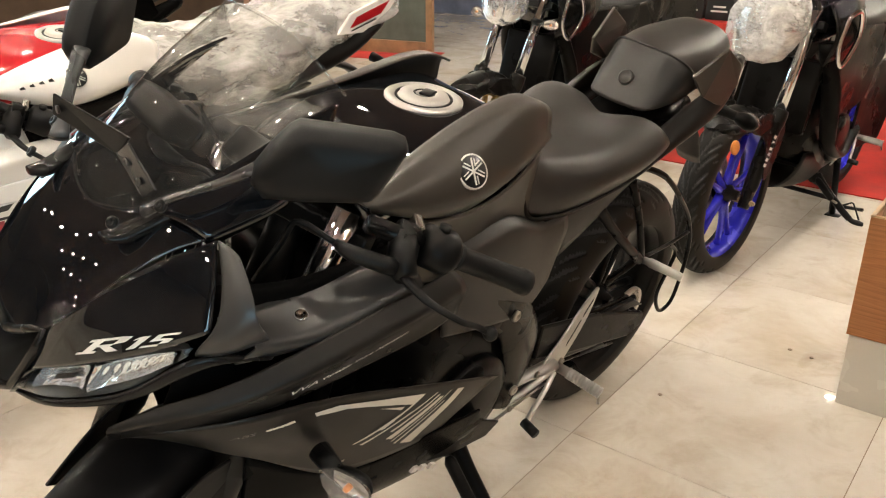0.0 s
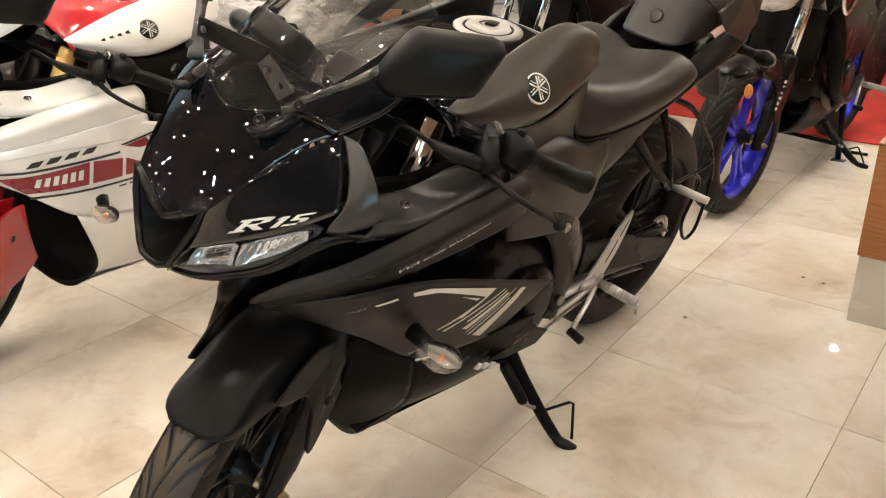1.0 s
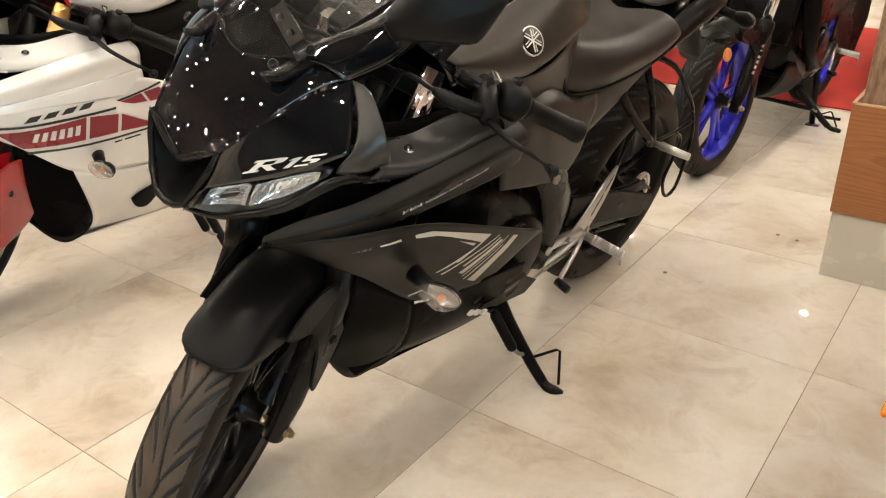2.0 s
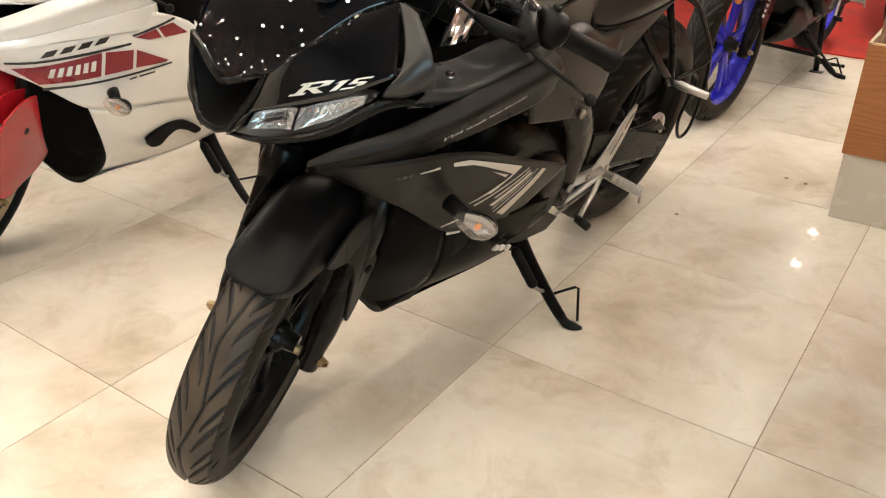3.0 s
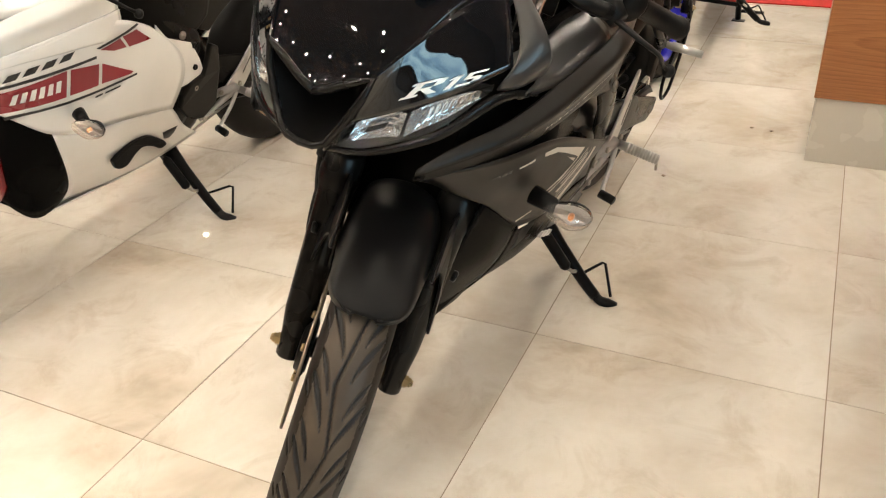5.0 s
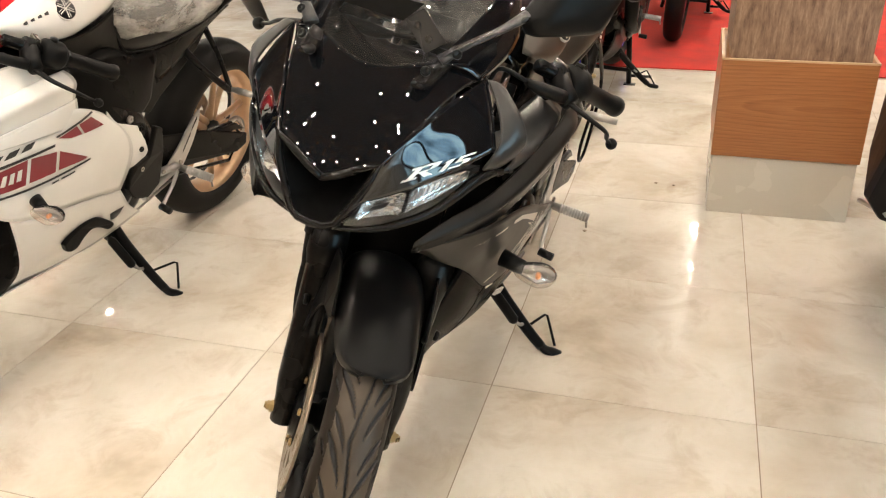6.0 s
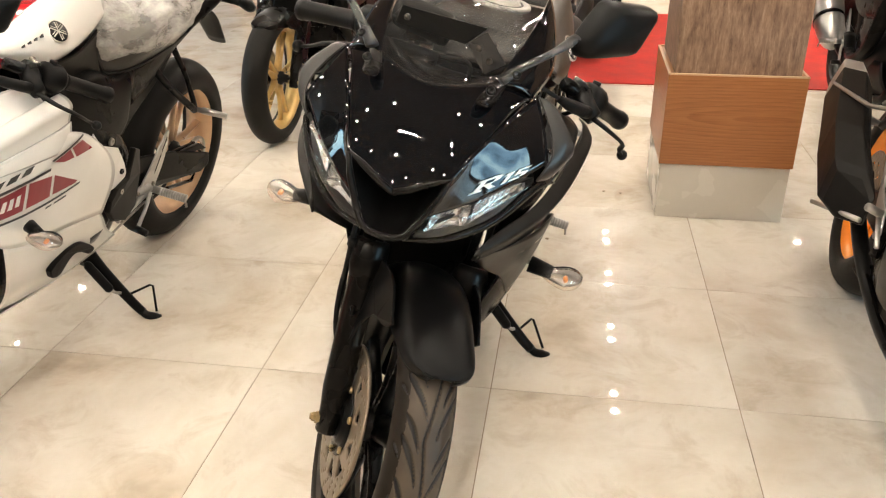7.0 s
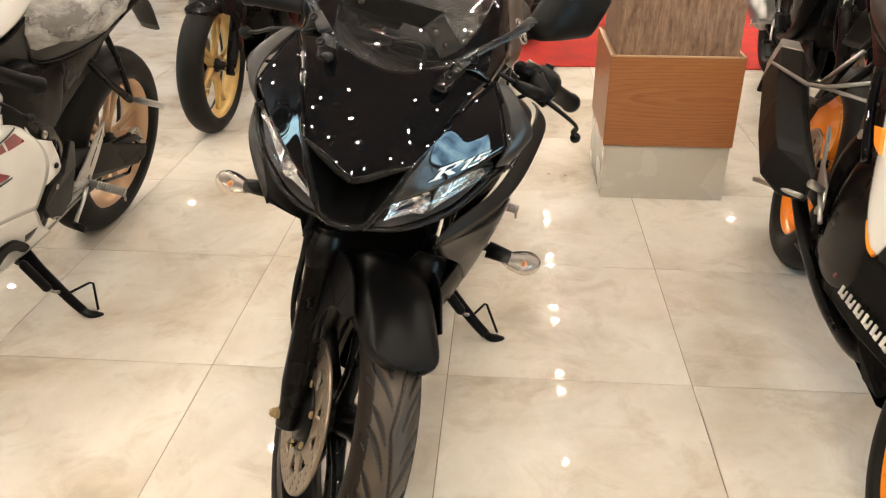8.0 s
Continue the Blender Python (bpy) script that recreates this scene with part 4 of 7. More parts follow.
def sport_bike(name, label, m, M, steer=24.0, tread=0.0, group="motorcycles on show"):
    """A faired sport motorcycle, nose towards -y, standing on its side stand. M: its paints."""
    bike = thing(name, label, "motorcycle", m, group)
    S = steering(steer, 0.024 if steer > 10 else 0.0)
    fine = tread > 0
    # wheels
    wheel(bike, "front_wheel", S @ pose(-0.005, 0.017, 0.286, 0, 0, 2.2), 0.288, 0.098, M["wheel"], tread, 880 if fine else 96, 111 if fine else 15, 0.139, -0.064, 5, "", DUSTY if fine else None)
    wheel(bike, "rear_wheel", Matrix.Translation((0, 1.325, 0.307)), 0.312, 0.142, M["wheel"], 2 * math.pi * 0.312 / 16 if fine else 0.0, 420 if fine else 96, 61 if fine else 15, 0.11, -0.075)
    for flip in (1, -1):
        fork(bike, flip, S, M["tube"], M["slider"])
    part("brake_caliper", box(0.035, 0.045, 0.09, S @ pose(-0.078, 0.165, 0.33, -25), None, 0.008), DARK, bike, "black brake caliper")
    part("brake_hose", sweep([(-0.088, 0.15, 0.37), (-0.125, 0.15, 0.46), (-0.140, 0.14, 0.54), (-0.145, 0.16, 0.61), (-0.135, 0.21, 0.68), (-0.08, 0.26, 0.74)], 0.0055, 8, 16, S), GRIP, bike)
    part("hose_clip", sweep([(-0.1415, 0.143, 0.565), (-0.1425, 0.147, 0.58)], 0.010, 8, 0, S), GRIP, bike)
    guard = fender(bike, S, M["fender"], M["fender"])
    if M.get("full"):
        for flip in (1, -1):
            lp = [(0.112 * flip, 0.012 - r * math.sin(radians(d)), 0.282 + r * math.cos(radians(d))) for d, r in ((4, 0.275), (-12, 0.300), (-34, 0.295), (-52, 0.24), (-70, 0.16), (-60, 0.06), (20, 0.03), (40, 0.10), (30, 0.17), (14, 0.225))]
            part("fender_flank", prism([tuple(p) for p in spline(lp + lp[:1], 60)[:-1]], (0.006 * flip, 0, 0), S), M["fender"], guard, "red side flank of the mudguard", False, 0, 0.002)
    part("triple_clamp", prism([(-0.12, 0.285, 0.845), (0.12, 0.285, 0.845), (0.12, 0.325, 0.83), (0.05, 0.37, 0.82), (-0.05, 0.37, 0.82), (-0.12, 0.325, 0.83)], (0, 0.012, 0.026), S), DARK, bike, "", False, 0, 0.003)
    part("lower_clamp", prism([(-0.12, 0.195, 0.71), (0.12, 0.195, 0.71), (0.12, 0.255, 0.685), (-0.12, 0.255, 0.685)], (0, 0.012, 0.03), S), DARK, bike, "", False, 0, 0.003)
    part("steering_stem", sweep([STEER_BASE + STEER_AXIS * 0.42, STEER_BASE + STEER_AXIS * 0.64], 0.028, 16, 0, S), DARK, bike)
    for flip in (1, -1):
        if flip > 0 or not M.get("bare"):
            handlebar(bike, flip, S, M)
    # nose
    part("nose_panel", skin([both([(0, -0.063, 0.784), (0.022, -0.0615, 0.794), (0.05, -0.057, 0.811), (0.078, -0.050, 0.826)]),
                             both([(0, -0.041, 0.826), (0.03, -0.0385, 0.833), (0.065, -0.0285, 0.846), (0.098, -0.012, 0.858)]),
                             both([(0, -0.007, 0.879), (0.04, -0.0035, 0.883), (0.08, 0.009, 0.889), (0.118, 0.032, 0.895)]),
                             both([(0, 0.029, 0.915), (0.04, 0.033, 0.920), (0.085, 0.050, 0.926), (0.138, 0.080, 0.921)]),
                             both([(0, 0.041, 0.925), (0.04, 0.047, 0.931), (0.088, 0.068, 0.941), (0.148, 0.098, 0.927)])], 41, 30), M["nose"], bike, M.get("nose_label", "gloss black nose panel"), True, 0.003)
    frame_loop = [(0, -0.062, 0.786), (0.022, -0.061, 0.796), (0.05, -0.058, 0.813), (0.078, -0.052, 0.826), (0.068, -0.062, 0.795), (0.050, -0.072, 0.759), (0.035, -0.079, 0.733), (0.02, -0.084, 0.726), (0, -0.085, 0.724)]
    loop = frame_loop + [(-x, y, z) for x, y, z in frame_loop[-2:0:-1]]
    intake = part("air_intake", sweep(loop + loop[:1], 0.0055, 8), M["trim"], bike, "V-shaped black air intake")
    part("intake_recess", loft([[(x * 0.97, y + 0.004, z) for x, y, z in loop], [(x * 0.8, y + 0.04, 0.775 + (z - 0.775) * 0.85) for x, y, z in loop], [(x * 0.5, y + 0.10, 0.775 + (z - 0.775) * 0.6) for x, y, z in loop]], None, (False, True)), PLASTIC, intake)
    for flip in (1, -1):
        part("cheek_panel", skin([[(0.078, -0.050, 0.826), (0.103, -0.007, 0.867), (0.130, 0.050, 0.905), (0.156, 0.106, 0.929)],
                                  [(0.068, -0.0565, 0.7975), (0.105, -0.0205, 0.832), (0.1427, 0.0335, 0.866), (0.179, 0.090, 0.891)],
                                  [(0.056, -0.066, 0.764), (0.104, -0.035, 0.786), (0.152, 0.0125, 0.8105), (0.200, 0.0705, 0.846)]], 22, 14, flip), M["nose"], bike, "", True, 0.003)
        part("light_strip", skin([[(0.050, -0.072, 0.757), (0.040, -0.078, 0.735), (0.033, -0.080, 0.722)], [(0.064, -0.058, 0.768), (0.05, -0.066, 0.742), (0.042, -0.071, 0.724)]], 8, 4, flip), M["nose"], bike, "", True, 0.003)
        part("side_cowl", skin([[(0.088, 0.066, 0.943), (0.108, 0.15, 0.985), (0.120, 0.24, 1.028), (0.119, 0.295, 1.045)],
                                [(0.122, 0.080, 0.944), (0.136, 0.15, 0.968), (0.143, 0.21, 0.990), (0.139, 0.265, 1.014)],
                                [(0.150, 0.100, 0.926), (0.158, 0.15, 0.938), (0.162, 0.19, 0.952), (0.159, 0.225, 0.966)]], 18, 9, flip), M["nose"], bike, "", True, 0.003)
        part("shoulder_panel", skin([[(0.157, 0.106, 0.929), (0.170, 0.110, 0.928), (0.184, 0.116, 0.920)],
                                     [(0.184, 0.094, 0.895), (0.202, 0.100, 0.894), (0.216, 0.112, 0.888)],
                                     [(0.202, 0.074, 0.853), (0.218, 0.088, 0.856), (0.232, 0.112, 0.858)],
                                     [(0.196, 0.060, 0.829), (0.214, 0.082, 0.831), (0.227, 0.125, 0.838)],
                                     [(0.191, 0.058, 0.815), (0.206, 0.084, 0.814), (0.219, 0.135, 0.822)]], 14, 18, flip), M["shoulder"], bike, "", True, 0.003)
        duct = part("duct_cover", skin([[(0.170, 0.10, 0.838), (0.165, 0.20, 0.826), (0.168, 0.30, 0.83), (0.178, 0.38, 0.835)],
                                 [(0.205, 0.10, 0.828), (0.200, 0.20, 0.811), (0.205, 0.30, 0.82), (0.205, 0.38, 0.825)],
                                 [(0.218, 0.12, 0.816), (0.222, 0.20, 0.798), (0.228, 0.30, 0.802), (0.225, 0.38, 0.806)],
                                 [(0.205, 0.10, 0.792), (0.215, 0.20, 0.78), (0.222, 0.30, 0.785), (0.22, 0.38, 0.79)]], 16, 10, flip, (0, 0.3, 0.6)), M["shoulder"], bike, "", True, 0.003)
        bolt(duct, (0.194 * flip, 0.199, 0.813), (0.15 * flip, -0.1, 1), 0.009, 0.005, CHROME)
        part("inner_cowl", skin([[(0.150, 0.08, 0.875), (0.160, 0.20, 0.845), (0.160, 0.30, 0.84), (0.155, 0.40, 0.84)],
                                 [(0.160, 0.06, 0.80), (0.180, 0.18, 0.79), (0.190, 0.29, 0.80), (0.190, 0.40, 0.81)],
                                 [(0.150, 0.04, 0.715), (0.185, 0.15, 0.72), (0.205, 0.28, 0.735), (0.205, 0.40, 0.745)]], 14, 10, flip), BELLY, bike, "", True, 0.002)
        lamp_unit(bike, flip)
        part("lower_lip", skin([[(0.034, -0.076, 0.726), (0.075, -0.063, 0.733), (0.114, -0.036, 0.746), (0.152, 0.002, 0.767), (0.190, 0.056, 0.810), (0.21, 0.12, 0.80)],
                                [(0.033, -0.076, 0.7215), (0.077, -0.063, 0.727), (0.117, -0.036, 0.739), (0.156, 0.004, 0.759), (0.195, 0.060, 0.802), (0.215, 0.13, 0.793)],
                                [(0.028, -0.050, 0.721), (0.07, -0.037, 0.725), (0.108, -0.010, 0.736), (0.146, 0.032, 0.754), (0.186, 0.088, 0.788), (0.21, 0.15, 0.785)]], 26, 8, flip), M["trim_gloss"], bike, "", True, 0.003)
        wing = part("fairing_wing", skin(WING_ROWS, 34, 22, flip), M["wing"], bike, M.get("wing_label", ""), True, 0.003)
        # Lower facet in a darker material: its downward shade is put into the colour.
        if M.get("wing_shade"):
            wing.data.materials.append(M["wing_shade"])
            for f in wing.data.polygons:
                f.material_index = int(f.index // 33 >= 9)
        side_rows = SIDE_FULL if M.get("full") else SIDE_OPEN
        if M.get("race"):
            side_rows = [[(x, y if y < 0.15 else 0.15 + (y - 0.15) * 0.72, z) for x, y, z in row] for row in SIDE_OPEN]
        part("side_fairing", skin(tuck(side_rows, flip), 34, 18, flip), M["side"], bike, M.get("side_label", ""), True, 0.003)
        if not (M.get("race") and flip < 0):
            part("belly_fairing", skin(tuck([[(0.182, 0.286, 0.48), (0.188, 0.38, 0.455), (0.19, 0.50, 0.44), (0.185, 0.65, 0.41)],
                                    [(0.150, 0.33, 0.37), (0.165, 0.42, 0.36), (0.172, 0.53, 0.365), (0.175, 0.68, 0.37)],
                                    [(0.100, 0.37, 0.26), (0.125, 0.47, 0.265), (0.145, 0.58, 0.285), (0.160, 0.72, 0.32)],
                                    [(0.060, 0.375, 0.20), (0.085, 0.50, 0.205), (0.115, 0.62, 0.225), (0.145, 0.78, 0.27)]], flip), 24, 16, flip), M["belly"], bike, M.get("belly_label", ""), True, 0.003)
        part("inner_panel", skin(tuck([[(0.168, 0.150, 0.585), (0.178, 0.22, 0.53), (0.182, 0.286, 0.48)],
                                  [(0.125, 0.175, 0.45), (0.145, 0.26, 0.40), (0.150, 0.33, 0.37)],
                                  [(0.085, 0.20, 0.34), (0.09, 0.29, 0.285), (0.100, 0.37, 0.26)],
                                  [(0.055, 0.215, 0.285), (0.045, 0.315, 0.172), (0.060, 0.375, 0.20)]], flip), 14, 16, flip, (0, 0.5, 0.4)), M["inner"], bike, "", True, 0.003)
        lp = [(0.062, 0.222, 0.36), (0.060, 0.226, 0.318), (0.058, 0.25, 0.27), (0.056, 0.272, 0.232), (0.058, 0.295, 0.200), (0.060, 0.38, 0.185), (0.085, 0.43, 0.24), (0.085, 0.36, 0.33)]
        if not M.get("full"):
            part("chin_plate", prism([(x * flip, y, z) for x, y, z in lp], (0.004 * flip, 0, 0)), M["inner"], bike, "", False, 0, 0.001)
        base, tip = M.get("signal", ((0.212, 0.236, 0.582), (0.283, 0.230, 0.577)))
        if not M.get("bare"):
            indicator(bike, (base[0] * flip, base[1], base[2]), (tip[0] * flip, tip[1], tip[2]))
            mirror(bike, flip)
        # tank and rider's cover
        cover = part("tank_cover", skin([[(0.148, 0.315, 0.917), (0.126, 0.40, 0.938), (0.106, 0.50, 0.960), (0.096, 0.60, 0.980), (0.094, 0.68, 0.984), (0.097, 0.735, 0.966)],
                                 [(0.151, 0.317, 0.916), (0.143, 0.40, 0.931), (0.130, 0.50, 0.953), (0.125, 0.60, 0.975), (0.123, 0.68, 0.980), (0.121, 0.738, 0.962)],
                                 [(0.153, 0.319, 0.915), (0.148, 0.40, 0.927), (0.136, 0.50, 0.947), (0.131, 0.60, 0.969), (0.129, 0.68, 0.973), (0.126, 0.740, 0.956)],
                                 [(0.159, 0.322, 0.912), (0.162, 0.40, 0.914), (0.157, 0.50, 0.923), (0.151, 0.60, 0.937), (0.143, 0.68, 0.940), (0.131, 0.743, 0.926)]] + [
                                 [(0.160, 0.328, 0.906), (0.170, 0.41, 0.890), (0.172, 0.51, 0.878), (0.164, 0.61, 0.886), (0.150, 0.69, 0.905), (0.135, 0.744, 0.912)],
                                 [(0.155, 0.333, 0.898), (0.162, 0.42, 0.868), (0.160, 0.52, 0.850), (0.148, 0.62, 0.862), (0.138, 0.69, 0.88), (0.126, 0.735, 0.892)]], 28, 30, flip, (0, 0.55, 0.7)), M["cover"], bike, M.get("cover_label", ""), True, 0.004)
        em = toward((0.1605 * flip, 0.519, 0.915), (0.80 * flip, -0.14, 0.58), (0, 0, 1))
        part("round_emblem", lathe([(0, 0.026), (0.004, 0.026), (0.004, 0.023), (0.002, 0.022), (0.002, 0.0003)], 32, em), SILVER, cover, "round silver emblem")
        part("emblem_face", lathe([(0.0044, 0.0236), (0.0046, 0.0003)], 32, em), INK, cover)
        for k in (0, 60, 120):
            part("emblem_bar", box(0.002, 0.0022, 0.040, em @ pose(0.0048, 0, 0, k)), SILVER, cover, "", False)
            for s in (-1, 1):
                part("emblem_tine", box(0.002, 0.0014, 0.012, em @ pose(0.0048, 0, 0, k) @ pose(0, 0.005, s * 0.013)), SILVER, cover, "", False)
        part("knee_panel", skin([[(0.15, 0.40, 0.862), (0.158, 0.50, 0.846), (0.150, 0.62, 0.85), (0.126, 0.74, 0.885)],
                                 [(0.142, 0.43, 0.80), (0.140, 0.52, 0.79), (0.132, 0.63, 0.79), (0.118, 0.75, 0.80)],
                                 [(0.140, 0.46, 0.73), (0.142, 0.54, 0.72), (0.130, 0.65, 0.72), (0.112, 0.77, 0.735)]], 16, 12, flip, (0, 0.6, 0.75)), M["knee"], bike, "", True, 0.003)
        part("frame_cover", skin([[(0.128, 0.50, 0.775), (0.126, 0.60, 0.775), (0.122, 0.70, 0.775), (0.114, 0.785, 0.738), (0.110, 0.865, 0.738)],
                                  [(0.148, 0.51, 0.762), (0.150, 0.60, 0.762), (0.148, 0.70, 0.764), (0.141, 0.785, 0.730), (0.134, 0.865, 0.731)],
                                  [(0.152, 0.51, 0.755), (0.154, 0.60, 0.754), (0.152, 0.70, 0.756), (0.145, 0.785, 0.722), (0.138, 0.865, 0.723)],
                                  [(0.160, 0.51, 0.70), (0.163, 0.61, 0.69), (0.160, 0.71, 0.685), (0.152, 0.79, 0.668), (0.142, 0.86, 0.690)],
                                  [(0.165, 0.52, 0.62), (0.170, 0.62, 0.60), (0.166, 0.72, 0.58), (0.155, 0.785, 0.58), (0.145, 0.835, 0.605)]], 24, 30, flip, (0, 0.7, 0.6)), M["lower"], bike, "", True, 0.003)
        spar = part("frame_spar", skin([[(0.150, 0.50, 0.70), (0.158, 0.64, 0.60), (0.156, 0.72, 0.50), (0.148, 0.755, 0.40), (0.142, 0.76, 0.32)],
                                 [(0.160, 0.56, 0.70), (0.168, 0.70, 0.61), (0.166, 0.785, 0.50), (0.156, 0.81, 0.40), (0.15, 0.80, 0.31)],
                                 [(0.145, 0.60, 0.70), (0.155, 0.74, 0.62), (0.155, 0.83, 0.50), (0.145, 0.85, 0.40), (0.14, 0.83, 0.31)]], 20, 10, flip, (0, 0.7, 0.5)), M["trim"], bike, "", True, 0.004)
        for p in ((0.158, 0.79, 0.366), (0.172, 0.71, 0.59)):
            bolt(spar, (p[0] * flip, p[1], p[2]), (flip, 0, 0), 0.011, 0.006)
        if not (M.get("race") and flip < 0):
            foot_control(bike, flip)
        # tail
        fl = [(0.128, 1.225, 0.945), (0.146, 1.310, 1.000), (0.152, 1.385, 0.960), (0.147, 1.412, 0.908), (0.150, 1.352, 0.868), (0.146, 1.262, 0.902)]
        fl = [(x * flip, y, z) for x, y, z in fl]
        if not M.get("full"):
            part("tail_fin", prism(fl, (-0.008 * flip, 0, 0)), M["tail"], bike, M.get("tail_label", ""), False, 0, 0.003)
        part("tail_panel", skin([[(0.112, 1.165, 0.835), (0.118, 1.24, 0.872), (0.118, 1.345, 0.905), (0.08, 1.52, 0.945)],
                                 [(0.142, 1.150, 0.806), (0.150, 1.24, 0.846), (0.150, 1.345, 0.872), (0.095, 1.54, 0.93)],
                                 [(0.146, 1.140, 0.786), (0.152, 1.24, 0.822), (0.150, 1.345, 0.852), (0.09, 1.54, 0.91)],
                                 [(0.110, 1.150, 0.765), (0.115, 1.25, 0.795), (0.11, 1.35, 0.825), (0.06, 1.54, 0.895)]], 18, 12, flip, (0, 1.3, 0.85)), M["under"], bike, "", True, 0.003)
        part("subframe_cover", skin([[(0.128, 0.80, 0.735), (0.126, 0.95, 0.735), (0.128, 1.10, 0.765), (0.125, 1.22, 0.79)],
                                     [(0.125, 0.86, 0.68), (0.122, 1.0, 0.70), (0.118, 1.12, 0.735), (0.112, 1.25, 0.775)],
                                     [(0.115, 0.90, 0.62), (0.11, 1.02, 0.665), (0.10, 1.14, 0.715), (0.09, 1.27, 0.76)]], 16, 8, flip, (0, 1.0, 0.7)), M["under"], bike, "", True, 0.003)
        hang = part("pillion_hanger", sweep([(0.10 * flip, 1.02, 0.70), (0.12 * flip, 1.11, 0.61), (0.134 * flip, 1.235, 0.51)], [0.013, 0.010, 0.012], 10, 8), DARK, bike)
        part("hanger_brace", sweep([(0.105 * flip, 1.13, 0.735), (0.122 * flip, 1.19, 0.63), (0.134 * flip, 1.24, 0.515)], [0.010, 0.008, 0.009], 10, 8), DARK, hang)
        part("pillion_peg", sweep([(0.135 * flip, 1.238, 0.512), (0.155 * flip, 1.242, 0.512), (0.158 * flip, 1.243, 0.512), (0.236 * flip, 1.252, 0.512)], [0.008, 0.009, 0.0115, 0.0095], 10), ALLOY, hang, "ribbed silver pillion footrest")
        part("swing_arm", loft([[(0.09 * flip, 0.82, 0.33), (0.13 * flip, 0.82, 0.33), (0.13 * flip, 0.82, 0.41), (0.09 * flip, 0.82, 0.41)],
                                [(0.10 * flip, 1.0, 0.32), (0.13 * flip, 1.0, 0.32), (0.13 * flip, 1.0, 0.40), (0.10 * flip, 1.0, 0.40)],
                                [(0.105 * flip, 1.28, 0.265), (0.13 * flip, 1.28, 0.265), (0.13 * flip, 1.28, 0.33), (0.105 * flip, 1.28, 0.33)],
                                [(0.105 * flip, 1.36, 0.27), (0.13 * flip, 1.36, 0.27), (0.13 * flip, 1.36, 0.31), (0.105 * flip, 1.36, 0.31)]]), DARK, bike, "", False, 0, 0.006)
    # screen, tank, seats
    part("windscreen", skin([both([(0, 0.040, 0.924), (0.045, 0.048, 0.932), (0.088, 0.067, 0.944)]),
                             both([(0, 0.105, 1.005), (0.06, 0.115, 1.002), (0.108, 0.150, 0.987)]),
                             both([(0, 0.175, 1.073), (0.07, 0.190, 1.062), (0.120, 0.240, 1.030)]),
                             both([(0, 0.240, 1.125), (0.07, 0.260, 1.108), (0.120, 0.302, 1.049)])], 33, 24, 1, (0, 0.3, 0.9)), SCREEN, bike, "smoked clear windscreen", True, 0.0, 0, False)
    part("tank", skin([both([(0, 0.33, 0.915), (0.06, 0.33, 0.912), (0.12, 0.335, 0.895), (0.14, 0.35, 0.86)]),
                       both([(0, 0.40, 0.945), (0.07, 0.40, 0.943), (0.128, 0.41, 0.922), (0.142, 0.42, 0.88)]),
                       both([(0, 0.57, 0.957), (0.06, 0.57, 0.956), (0.116, 0.57, 0.946), (0.132, 0.57, 0.90)]),
                       both([(0, 0.68, 0.948), (0.06, 0.68, 0.947), (0.112, 0.68, 0.940), (0.124, 0.68, 0.90)]),
                       both([(0, 0.75, 0.905), (0.05, 0.75, 0.903), (0.09, 0.745, 0.90), (0.11, 0.74, 0.87)])], 37, 24, 1, (0, 0.55, 0.8)), M["tank"], bike, M.get("tank_label", "gloss black fuel tank"), True, 0.003)
    cap = part("fuel_cap", lathe([(0, 0.062), (0.004, 0.062), (0.006, 0.059), (0.006, 0.047), (0.0045, 0.045), (0.0045, 0.040), (0.010, 0.038), (0.012, 0.034), (0.012, 0.018), (0.0105, 0.016), (0.0105, 0.0003)], 56, toward((0, 0.573, 0.955), (0, -0.02, 1), (0, 1, 0))), CAPM, bike, "brushed round fuel cap")
    part("cap_latch", box(0.020, 0.026, 0.004, pose(0.004, 0.577, 0.9675, 0, 0, 20), None, 0.0015), DARK, cap)
    for r, h in ((0.0435, 0.0062), (0.016, 0.0115)):
        part("cap_groove", lathe([(h - 0.004, r - 0.0022), (h, r - 0.0022), (h, r + 0.0022), (h - 0.004, r + 0.0022)], 48, toward((0, 0.573, 0.955), (0, -0.02, 1), (0, 1, 0)), None, True), DARK, cap)
    for k in range(6):
        a = 2 * math.pi * k / 6
        bolt(cap, (0.045 * math.cos(a), 0.573 + 0.045 * math.sin(a), 0.962), (0, 0, 1), 0.003, 0.003, DARK)
    part("warning_label", box(0.06, 0.022, 0.001, pose(0.01, 0.665, 0.9505, -8)), LABEL, bike, "small printed warning label")
